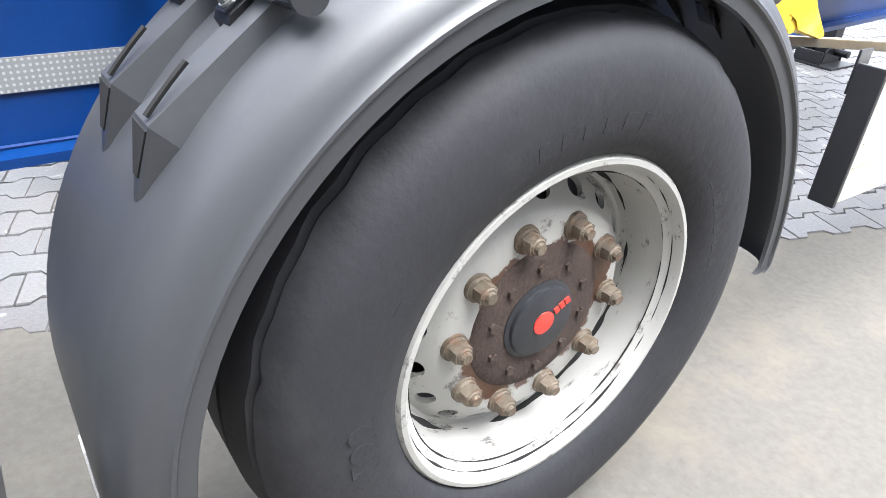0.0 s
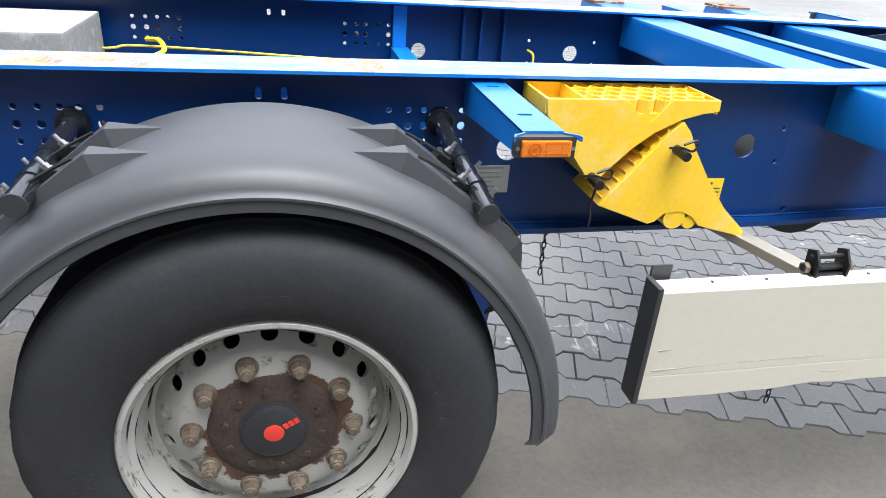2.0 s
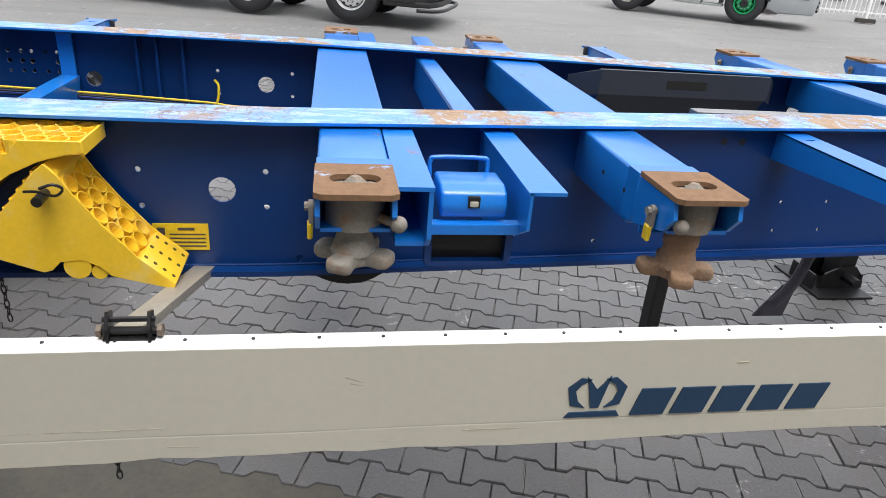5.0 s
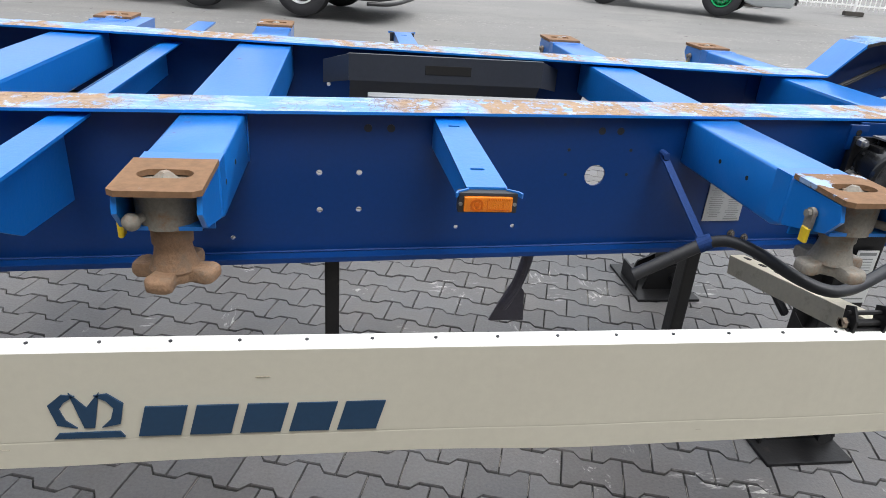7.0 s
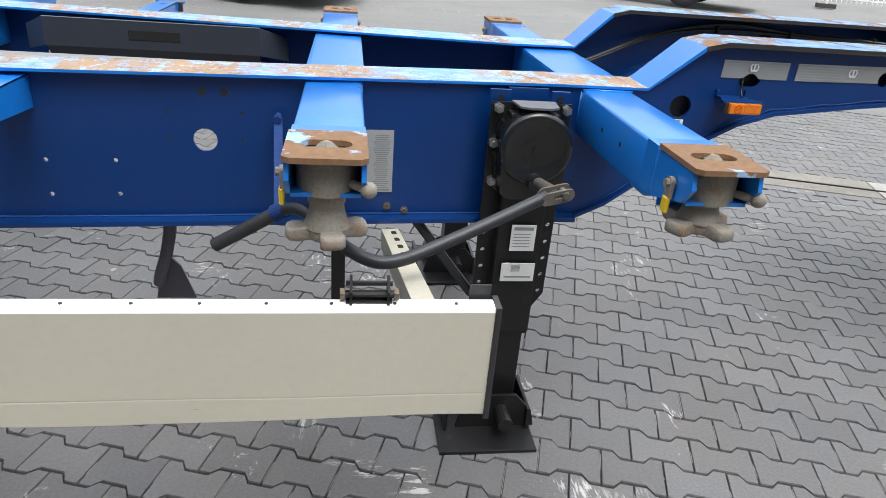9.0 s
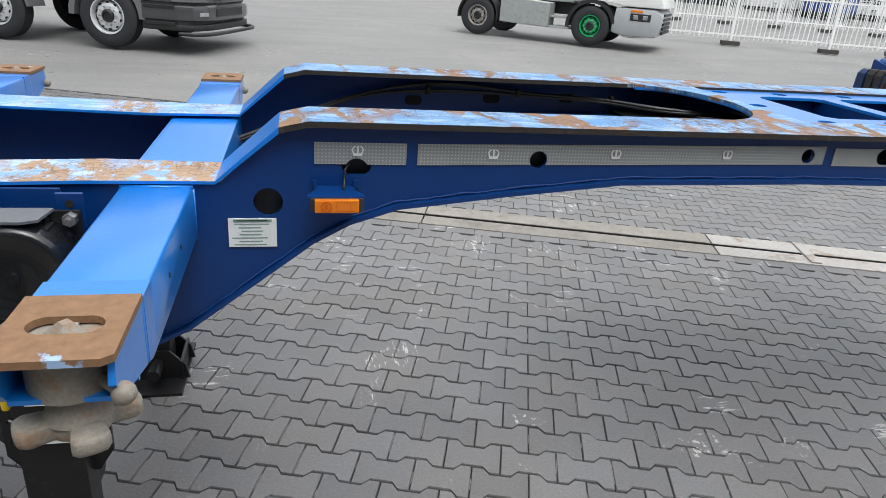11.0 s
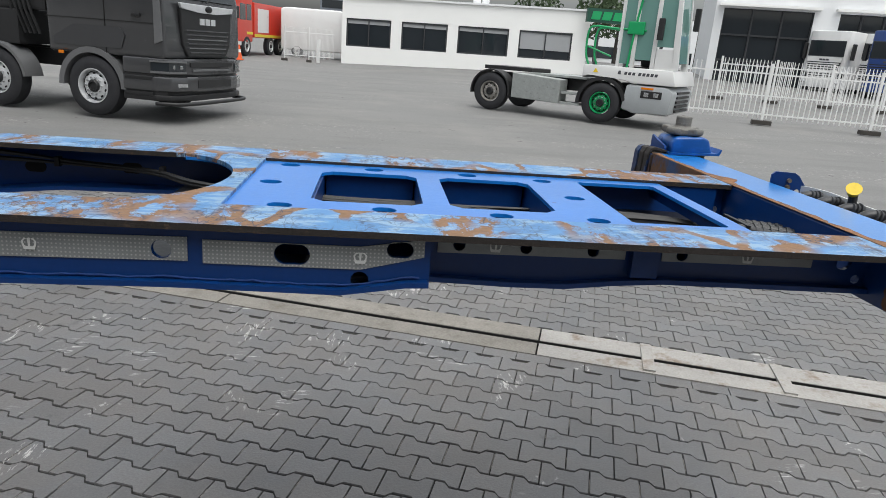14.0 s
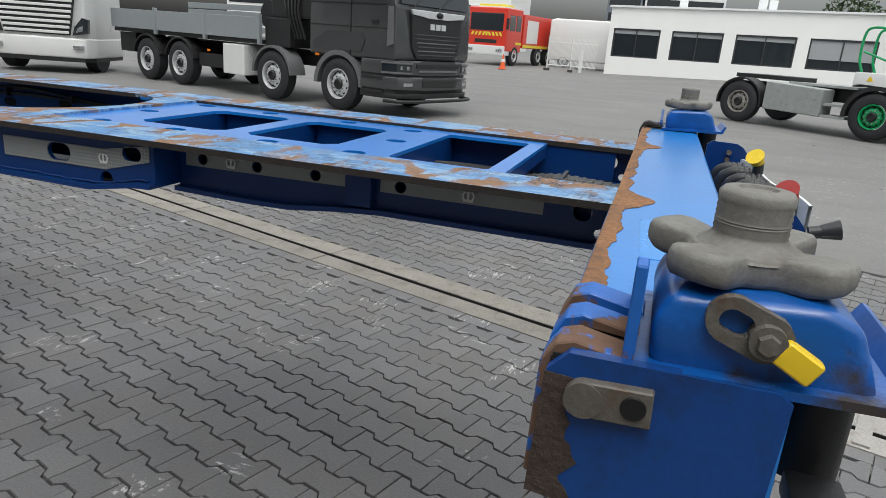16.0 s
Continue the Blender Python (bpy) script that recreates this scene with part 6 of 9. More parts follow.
        rod(bm, (xc, s * 0.5395, 1.146), (xc, s * 0.5412, 1.146), 0.0095, 14)
        part("tab_hole", bm, black_gap, tab)
    bm = B()
    box(bm, 4.428, 4.552, s * 0.500 - 0.004, s * 0.500 + 0.004, 1.08, 1.170, 0.002)
    part("mount_plate", bm, blue_paint, leg)
    bm = B()
    box(bm, 4.43, 4.545, s * 0.56 - 0.05, s * 0.56 + 0.058, 0.06, 0.40, 0.006)
    box(bm, 4.42, 4.555, s * 0.56 - 0.06, s * 0.56 + 0.068, 0.37, 0.40, 0.004)
    part("inner_tube", bm, steel_black, leg, "black inner leg tube")
    bm = B()
    box(bm, 4.265, 4.60, s * 0.585 - 0.205, s * 0.585 + 0.205, 0.0, 0.014, 0.004)
    for yy in (s * 0.50, s * 0.66):
        prism(bm, [(4.335, 0.014), (4.615, 0.014), (4.60, 0.08), (4.54, 0.145), (4.45, 0.145), (4.36, 0.10)], lambda p, q, d: (p, yy + d, q), -0.006, 0.006)
    for xx in (4.29, 4.58):
        box(bm, xx, xx + 0.012, s * 0.585 - 0.10, s * 0.585 + 0.10, 0.012, 0.10, 0.003)
    rod(bm, (4.49, s * 0.40, 0.085), (4.49, s * 0.75, 0.085), 0.026, 14)
    part("foot", bm, steel_black, leg, "black pivoting foot on a square plate")
    if s < 0:
        plaque(leg, "leg_label", 4.493, 0.735, 0.078, 0.088, label_white, y=-0.640, bars=[(0, 0.36, 0.8, 0.12)] + [(-0.05, 0.15 - 0.12 * k, 0.7, 0.03) for k in range(5)], bar_mat=print_grey, label="white label with small print")
        plaque(leg, "leg_label", 4.490, 0.615, 0.108, 0.064, label_white, y=-0.640, bars=[(-0.2 + 0.03 * k, 0.22, 0.016, 0.34) for k in range(9)] + [(0, -0.25, 0.8, 0.08)], bar_mat=print_grey, label="white scratched label")
        bm = B()
        tube(bm, curve([(4.455, -0.925, 0.985), (4.30, -0.985, 0.934), (4.15, -1.038, 0.886), (4.07, -1.058, 0.864), (4.01, -1.055, 0.862), (3.945, -1.015, 0.880), (3.875, -0.935, 0.912), (3.825, -0.880, 0.918), (3.775, -0.838, 0.894)], 8), 0.0165, 14)
        cr = part("crank", bm, steel_dark, leg, "dark bent steel crank", smooth="all")
        bm = B()
        tube(bm, [(3.785, -0.842, 0.898), (3.603, -0.810, 0.779)], 0.0185, 14)
        tube(bm, [(3.700, -0.827, 0.8425), (3.705, -0.828, 0.8458)], 0.0205, 14)
        part("crank_grip", bm, plastic_black, cr, "black crank grip", smooth=40)
        bm = B()
        for dy in (-0.024, 0.016):
            holed(bm, slot(4.480, 0.990, 0.085, 0.034), [slot(4.488, 0.992, 0.034, 0.012)], lambda p, q, d: (p, -0.922 + dy + d, q + (p - 4.48) * 0.25), 0.0, 0.008)
        rod(bm, (4.497, -0.915, 0.985), (4.497, -0.67, 0.935), 0.015, 12)
        rod(bm, (4.500, -0.952, 0.997), (4.500, -0.885, 0.997), 0.009, 10)
        part("crank_joint", bm, latch_metal, cr, "worn steel crank joint")
    bm = B()
    tube(bm, [(4.375, s * 0.50, 0.46), (4.17, s * 0.50, 0.73)], 0.016, 8)
    part("leg_brace", bm, steel_dark, leg, "dark diagonal brace")
    return leg


for s in (-1, 1):
    landing_leg(s)
bm = B()
p0, p1 = Vector((3.752, -0.545, 1.06)), Vector((3.775, -0.835, 0.895))
d = p1 - p0
m = Matrix.Translation((p0 + p1) / 2) @ d.to_track_quat("Y", "Z").to_matrix().to_4x4()
box(bm, -0.012, 0.012, -d.length / 2, d.length / 2, -0.003, 0.003, 0.001, m=m)
rod(bm, (3.752, -0.575, 1.06), (3.752, -0.535, 1.062), 0.011, 10)
rod(bm, (3.763, -0.836, 0.885), (3.795, -0.846, 0.905), 0.0225, 16)
part("crank_holder", bm, matte_seam, trailer, "dark blue strap holding the crank")
bm = B()
rod(bm, (4.497, -0.56, 0.93), (4.497, 0.56, 0.93), 0.018, 12)
part("drive_shaft", bm, steel_dark, trailer, "thin shaft joining both legs")

# ---- front bolster ----
bm = B()
f = lambda p, q, d: (p, d, q)
prism(bm, [(8.150, 1.190), (8.150, 1.328), (8.157, 1.335), (8.353, 1.335), (8.360, 1.328), (8.360, 1.190)], f, -1.212, 1.212)
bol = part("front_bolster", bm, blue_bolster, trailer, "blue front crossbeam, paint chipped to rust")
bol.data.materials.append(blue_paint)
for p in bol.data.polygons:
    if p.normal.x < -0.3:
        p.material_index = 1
for s in (-1, 1):
    bm = B()
    za = [(s * (0.455 + 0.03 * noise.noise((z * 40, s, 0))), z) for z in np.linspace(1.192, 1.334, 14)]
    prism(bm, za + [(s * 1.211, 1.334), (s * 1.211, 1.192)], lambda p, q, d: (8.150 + d, p, q), -0.003, -0.0005)
    part("rusty_skin", bm, rusty_face, bol, "rusted rear face with remains of dark blue paint")
# rust showing along the top's rear edge
bm = B()
def chipped(y):
    w = 0.5 + 0.5 * noise.noise((y * 14, 3.1, 0)) + 0.35 * noise.noise((y * 41, 7.7, 0)) + 0.2 * noise.noise((y * 90, 1.3, 0))
    return 0.012 + 0.022 * w + 0.055 * math.exp(-((abs(y) - 0.44) / 0.06) ** 2) + 0.02 * math.exp(-((abs(y) - 1.2) / 0.2) ** 2)
pts = [(8.149, y) for y in np.linspace(-1.21, 1.21, 220)]
edge = [(8.150 + chipped(y), y) for y in np.linspace(1.21, -1.21, 220)]
prism(bm, pts + edge, XY(1.3352), 0, 0.0012)
part("rust_edge", bm, mat("brown_orange_rust", (0.24, 0.115, 0.05), 0.9, var=0.5, scale=14, fine=120, bump=0.4, dirt=(0.10, 0.06, 0.04), dirt_at=(0.5, 0.62)), bol, "chipped edge down to brown rust")
# paler blue rectangle: the sky's reflection painted on the beam's top
bm = B()
prism(bm, [(8.205, -0.60), (8.352, -0.60), (8.352, -0.83), (8.215, -0.84)], XY(1.3351), 0, 0.0008)
part("sky_sheen_patch", bm, mat("pale_blue_sheen", (0.055, 0.26, 0.66), 0.25, var=0.12, scale=8), bol, "paler blue rectangle painted for the sky's reflection")
for s in (-1, 1):
    f = lambda p, q, d: (p, s * d, q)
    bm = B()
    prism(bm, [(8.140, 1.190), (8.146, 1.325), (8.166, 1.346), (8.346, 1.346), (8.357, 1.338), (8.350, 1.190)], f, 1.212, 1.226)
    ep = part("end_plate", bm, end_blue, bol, "blue end plate with rusty edges")
    bm = B()
    prism(bm, [(8.1395, 1.191), (8.1450, 1.324)] + [(8.150 + 0.020 + 0.014 * noise.noise((z * 40, 2, 0)) + 0.008 * noise.noise((z * 110, 5, 0)) + 0.012 * (1.32 - z) / 0.13, z) for z in np.linspace(1.322, 1.186, 24)], f, 1.2262, 1.2275)
    part("rust_patch", bm, rust_brown, ep, "brown rust where the paint has gone")
    # three folded straps that close the beam's end, bent down over its rear edge
    for k, (ya, yb) in enumerate(((1.050, 1.092), (1.108, 1.150), (1.166, 1.210))):
        bm = B()
        dz = 0.004 * (1 - k)
        prism(bm, [(8.228, 1.336), (8.228, 1.344 + dz), (8.168, 1.356 + dz), (8.150, 1.350 + dz), (8.137, 1.326), (8.134, 1.200), (8.141, 1.200), (8.144, 1.322), (8.156, 1.342 + dz), (8.168, 1.346 + dz)], f, ya, yb)
        bmesh.ops.bevel(bm, geom=list(bm.edges), offset=0.0018, segments=1, affect="EDGES", profile=0.5)
        part("folded_strap", bm, chipped_lug if s < 0 else dark_strap, bol, "bent strap of chipped blue paint and rust" if s < 0 else "bent dark strap, deep blue and near black")
    # black sheets under and behind the straps, for shade in their gaps
    bm = B()
    box(bm, 8.1475, 8.1495, min(s * 1.035, s * 1.212), max(s * 1.035, s * 1.212), 1.195, 1.333)
    box(bm, 8.149, 8.226, min(s * 1.035, s * 1.212), max(s * 1.035, s * 1.212), 1.333, 1.3372)
    part("strap_gap_shade", bm, black_gap, bol)
    bm = B()
    tube(bm, [(8.150, s * 1.022, 1.20), (8.146, s * 1.022, 1.325), (8.160, s * 1.022, 1.340)], 0.007, 8)
    part("weld_edge", bm, rust_brown, bol, smooth="all")
    bm = B()
    prism(bm, [(8.186, 1.289), (8.246, 1.291), (8.245, 1.327), (8.186, 1.325)], f, 1.224, 1.237)
    rod(bm, (8.184, s * 1.224, 1.307), (8.184, s * 1.239, 1.307), 0.018, 24)
    bmesh.ops.bevel(bm, geom=[e for e in bm.edges if e.calc_length() > 0.01], offset=0.0015, segments=1, affect="EDGES", profile=0.5)
    lb = part("latch_block", bm, latch_metal, ep, "worn steel latch block")
    bm = B()
    turn = Matrix.Translation((8.229, s * 1.237, 1.309)) @ Matrix.Rotation(radians(90), 4, "X")
    for r0, r1, h in ((0.0125, 0.0110, 0.004),):
        bmesh.ops.create_cone(bm, cap_ends=True, segments=24, radius1=r0, radius2=r1, depth=h, matrix=turn)
    part("bolt_head", bm, steel_black, lb, "dark round bolt head")
    # tapered lock housing with rounded shoulders on a sloping foot plate
    bm = B()
    prism(bm, [(8.236, 1.338), (8.232, 1.385), (8.246, 1.412), (8.372, 1.420), (8.402, 1.408), (8.424, 1.352), (8.426, 1.336)], f, 1.025, 1.205)
    bmesh.ops.bevel(bm, geom=list(bm.edges), offset=0.011, segments=3, affect="EDGES", profile=0.5)
    hs = part("lock_housing", bm, blue_housing, bol, "blue tapered lock housing with scuffed rounded edges", smooth=50)
    bm = B()
    prism(bm, [(8.222, 1.3365), (8.222, 1.3445), (8.440, 1.352), (8.452, 1.372), (8.458, 1.370), (8.448, 1.343)], f, 1.005, 1.222)
    part("foot_plate", bm, blue_housing, hs)
    bm = B()
    rod(bm, (8.40, s * 1.12, 1.225), (8.40, s * 1.12, 1.338), 0.036, 18)
    box(bm, 8.375, 8.425, min(s * 1.17, s * 1.215), max(s * 1.17, s * 1.215), 1.222, 1.246, 0.004)
    part("lock_shaft", bm, steel_black, hs, "dark shaft end below the housing", smooth=40)
    bm = B()
    tall = 0.0 if s < 0 else 0.040
    prism(bm, [(1.055, 1.337), (1.055, 1.392 - tall * 0.8), (1.068, 1.402 - tall * 0.8), (1.150, 1.425 - tall), (1.205, 1.442 - tall), (1.214, 1.436 - tall), (1.214, 1.340)], lambda p, q, d: (8.217 + d, s * p, q), -0.0055, 0.0055)
    bmesh.ops.bevel(bm, geom=list(bm.edges), offset=0.0015, segments=1, affect="EDGES", profile=0.5)
    part("guide_fin", bm, chipped_lug if s < 0 else end_blue, hs, "upright fin, blue with a rusted edge" if s < 0 else "low dark blue fin")
    cx, cy = 8.310, s * 1.118
    bm = B()
    star(bm, (cx, cy, 1.414), 0.098, 0.030, twist=radians(-56) * s, lift=0.010, inner=0.54, seed=4.4)
    turned_neck(bm, cx, cy, [(0.054, 1.440), (0.046, 1.447), (0.038, 1.452), (0.0345, 1.456), (0.0335, 1.459), (0.0345, 1.462), (0.0335, 1.465), (0.0345, 1.468), (0.0335, 1.4695), (0.0345, 1.4705), (0.0335, 1.473), (0.0345, 1.476), (0.0335, 1.479), (0.0345, 1.482), (0.0335, 1.485), (0.0345, 1.488), (0.0345, 1.496), (0.031, 1.500), (0.018, 1.501), (0.016, 1.498)], 40)
    part("star_nut", bm, cast_grey, hs, "grey weathered four-armed nut on a threaded stem", smooth=50)
    bm = B()
    tilt = Matrix.Translation((8.312, 0, 1.395)) @ Matrix.Rotation(radians(22), 4, "Y")
    holed(bm, slot(0, 0, 0.076, 0.044), [slot(-0.012, 0.0, 0.030, 0.022)], lambda p, q, d: tilt @ Vector((p, s * d, q)), 1.206, 1.217)
    lk = part("locking_link", bm, latch_metal, hs, "brown worn locking link")
    bm = B()
    rod(bm, (8.327, s * 1.203, 1.389), (8.327, s * 1.226, 1.389), 0.0155, 20)
    rod(bm, (8.327, s * 1.224, 1.389), (8.327, s * 1.232, 1.389), 0.0105, 6, 0.009)
    part("link_bolt", bm, latch_metal, lk, "worn steel bolt")
    bm = B()
    m = Matrix.Translation((8.352, s * 1.219, 1.376)) @ Matrix.Rotation(radians(30), 4, "Y")
    box(bm, -0.017, 0.019, -0.008, 0.008, -0.012, 0.012, 0.005, m=m, seg=3)
    part("tag", bm, tag_chipped, lk, "chipped yellow plastic tag", smooth=40)
# coupling panel in front of the bolster
bm = B()
prism(bm, [(8.362, -0.50), (8.48, -0.50), (8.56, -0.30), (8.53, 0.46), (8.362, 0.46)], XY(1.235), 0, 0.010)
pn = part("coupling_panel", bm, blue_paint, trailer, "blue panel with air and electric couplings")
bm = B()
for k in range(24):
    a, b = k / 24, (k + 1) / 24
    za, zb = (1.333 + 0.006 * math.sin(q * 9) for q in (a, b))
    xa, xb = 8.462 + 0.075 * a, 8.462 + 0.075 * b
    ya, yb = 0.41 - 0.66 * a, 0.41 - 0.66 * b
    q = [bm.verts.new(v) for v in ((xa, ya, 1.245), (xb, yb, 1.245), (xb, yb, zb), (xa, ya, za), (xa + 0.007, ya, 1.245), (xb + 0.007, yb, 1.245), (xb + 0.007, yb, zb), (xa + 0.007, ya, za))]
    for fc in ((0, 1, 2, 3), (7, 6, 5, 4), (3, 2, 6, 7)):
        bm.faces.new([q[i] for i in fc])
bmesh.ops.remove_doubles(bm, verts=bm.verts, dist=0.0001)
part("label_strip", bm, label_white, pn, "off-white strip behind the couplings")
for k in range(6):
    y = 0.30 - 0.092 * k
    x = 8.455 + 0.010 * k
    bm = B()
    tube(bm, curve([(x + 0.012, y, 1.312), (x - 0.030, y + 0.004, 1.318), (x - 0.060, y + 0.012, 1.300), (x - 0.070, y + 0.02, 1.250)]), 0.0165 + 0.002 * (k % 2), 12)
    for j in range(3):
        rod(bm, (x + 0.002 - 0.014 * j, y, 1.314), (x - 0.004 - 0.014 * j, y, 1.316), 0.0225, 14)
    part("coupling", bm, plastic_black, pn, "black capped coupling with a hose", smooth=40)
for (x, y, z), mt, nm in (((8.468, 0.15, 1.374), tag_yellow, "yellow"), ((8.472, -0.35, 1.376), cap_red, "dark red")):
    bm = B()
    face = Vector((-0.45, -0.62, 0.64)).to_track_quat("Z", "Y").to_matrix().to_4x4()
    bmesh.ops.create_cone(bm, cap_ends=True, segments=28, radius1=0.020, radius2=0.024, depth=0.011, matrix=Matrix.Translation((x, y, z)) @ face)
    bmesh.ops.create_cone(bm, cap_ends=True, segments=20, radius1=0.016, radius2=0.019, depth=0.018, matrix=Matrix.Translation((x + 0.007, y + 0.009, z - 0.010)) @ face)
    cap = part("air_coupling", bm, mt, pn, nm + " round air coupling cap", smooth=40)
    bm = B()
    rod(bm, (x + 0.02, y + 0.01, 1.245), (x + 0.012, y + 0.012, z - 0.012), 0.014, 12)
    part("coupling_stem", bm, steel_dark, cap)
for y, b in ((-0.45, 0.0), (0.44, 0.004)):
    bm = B()
    holed(bm, [(8.362, 1.25), (8.498, 1.25), (8.512, 1.296), (8.495, 1.330), (8.468, 1.362), (8.449, 1.373), (8.376, 1.375), (8.362, 1.364)], [ring(8.470, 1.300, 0.014)], lambda p, q, d: (p, y + d, q), 0, 0.008)
    er = part("panel_ear", bm, blue_paint, pn, "blue bracket plate with a round hole")
    for x, z in ((8.428, 1.345), (8.426, 1.322)):
        bm = B()
        rod(bm, (x, y, z), (x, y - 0.012, z), 0.008, 6)
        part("bolt", bm, nut_mat, er)
bm = B()
turned = [(8.500, -0.47, 1.325), (8.520, -0.47, 1.330), (8.550, -0.47, 1.338)]
rod(bm, turned[0], turned[1], 0.012, 14)
rod(bm, turned[1], turned[2], 0.013, 14, 0.019)
part("cable_socket", bm, plastic_black, pn, "black cone-ended socket", smooth=40)
bm = B()
box(bm, 8.48, 8.545, -0.52, -0.46, 1.236, 1.262, 0.005)
part("small_lamp", bm, steel_zinc, pn)


# ---- wheel chocks hung on the rail ----
def cell_ring(bm, c, u, w, n, r, wall, deep):
    """One round cell: a thin wall that stands on a sunken floor."""
    k = 14
    dirs = [u * math.cos(i * math.tau / k) + w * math.sin(i * math.tau / k) for i in range(k)]
    loops = [[bm.verts.new(c + q * rr - n * dd) for q in dirs] for rr, dd in ((r, deep), (r, 0.0), (r - wall, 0.0), (r - wall - 0.001, deep))]
    for a, b in zip(loops, loops[1:]):
        for i in range(k):
            j = (i + 1) % k
            bm.faces.new((a[i], a[j], b[j], b[i]))


def wheel_chock(name, pts, y0, y1, label, bev=0.006):
    """A hollow wedge of moulded plastic."""
    ob = thing(name, label, "wheel chock", "wheel chocks")
    bm = B()
    prism(bm, pts, lambda p, q, d: (p, d, q), y0, y1)
    bmesh.ops.bevel(bm, geom=list(bm.edges), offset=bev, segments=2, affect="EDGES", profile=0.5)
    part("body", bm, chock_yellow, ob, smooth=30)
    return ob


CY0, CY1 = -0.897, -0.722
# upper chock, upside down: its hollow, ribbed underside faces up
side1 = [(1.06, 1.128), (1.0, 1.112), (0.935, 1.080), (0.885, 1.040), (0.845, 1.000), (0.812, 0.965), (0.800, 0.955), (0.780, 0.957), (0.672, 1.098)]
c1 = wheel_chock("wheel_chock", [(0.655, 1.122), (1.098, 1.128)] + side1, CY0 + 0.004, CY1, "yellow plastic wheel chock hung upside down on the blue rail", 0.003)
bm = B()
notch = [(0.968, 1.1595), (0.952, 1.140), (0.930, 1.112), (0.915, 1.103), (0.900, 1.108), (0.872, 1.136), (0.846, 1.1595)]
prism(bm, [(0.645, 1.160), (0.652, 1.118)] + side1[::-1] + [(1.100, 1.132), (1.098, 1.1595)] + notch, lambda p, q, d: (p, CY0 + d, q), 0, 0.006)
bmesh.ops.bevel(bm, geom=list(bm.edges), offset=0.0015, segments=1, affect="EDGES", profile=0.5)
part("front_wall", bm, chock_yellow, c1)
bm = B()
prism(bm, [(0.645, 1.160), (0.652, 1.11), (1.09, 1.124), (1.098, 1.1595)], lambda p, q, d: (p, CY1 - 0.006 + d, q), 0, 0.006)
for xa, xb in ((0.645, 0.652), (0.742, 0.748), (1.092, 1.098)):
    box(bm, xa, xb, CY0 + 0.005, CY1 - 0.005, 1.124, 1.1590)
part("rim_wall", bm, chock_yellow, c1)
for i in range(8):
    for j in range(4):
        x = 0.770 + 0.0455 * i + 0.0227 * (j % 2)
        if x > 1.075:
            continue
        bm = B()
        cell_ring(bm, Vector((x, CY0 + 0.026 + 0.041 * j, 1.1575)), Vector((1, 0, 0)), Vector((0, 1, 0)), Vector((0, 0, 1)), 0.0235, 0.0036, 0.034)
        part("cell", bm, chock_yellow, c1)
# moulded foot on its back edge
bm = B()
prism(bm, [(0.655, 1.098), (0.664, 1.062), (0.684, 1.040), (0.712, 1.052), (0.708, 1.085), (0.672, 1.105)], lambda p, q, d: (p, d, q), CY0 + 0.03, CY1 - 0.03)
part("moulded_foot", bm, chock_yellow, c1)
# lower chock, point down: ribbed tread with round cells
curve2 = [(1.035, 1.080), (1.06, 1.035), (1.114, 0.958), (1.185, 0.873), (1.268, 0.800)]
sunk = [(1.034, 1.015), (1.084, 0.934), (1.156, 0.852), (1.192, 0.866), (1.268, 0.800)]
under2 = [(1.262, 0.785), (1.16, 0.812), (1.12, 0.822), (1.10, 0.848), (1.06, 0.868), (1.01, 0.862), (0.99, 0.838), (0.97, 0.832)]
c2 = wheel_chock("wheel_chock", [(0.820, 0.888), (0.985, 1.085), (1.010, 1.105), (1.035, 1.080)] + sunk + under2, CY0 + 0.004, CY1, "yellow plastic wheel chock strapped point down to the blue rail", 0.002)
for y in (CY0, CY1 - 0.003):
    bm = B()
    prism(bm, [(0.820, 0.888), (0.985, 1.085), (1.010, 1.106)] + curve2 + under2, lambda p, q, d: (p, y + d, q), 0, 0.006)
    bmesh.ops.bevel(bm, geom=list(bm.edges), offset=0.0015, segments=1, affect="EDGES", profile=0.5)
    part("side_wall", bm, chock_yellow, c2)
face = [Vector((x, 0, z)) for x, z in curve2[:4]]
legs = [(b - a).length for a, b in zip(face, face[1:])]
for i in range(5):
    dist = sum(legs) * (i + 0.70) / 5.3
    k = 0
    while k < len(legs) - 1 and dist > legs[k]:
        dist -= legs[k]
        k += 1
    u = (face[k + 1] - face[k]).normalized()
    c = face[k] + u * dist
    n = Vector((-u.z, 0, u.x))
    if n.x < 0:
        n = -n
    for j in range(3):
        bm = B()
        cell_ring(bm, c + u * (0.012 * (j % 2)) + Vector((0, CY0 + 0.0335 + 0.0535 * j, 0)) - n * 0.0015, u * 0.92, Vector((0, 1.04, 0)), n, 0.0262, 0.0036, 0.026)
        part("cell", bm, chock_yellow, c2)
# round boss under its arch
bm = B()
rod(bm, (1.046, CY0 + 0.002, 0.846), (1.046, CY1, 0.846), 0.031, 24)
rod(bm, (1.094, CY0 + 0.004, 0.832), (1.094, CY1, 0.832), 0.019, 20)
part("moulded_boss", bm, chock_yellow, c2, smooth=40)
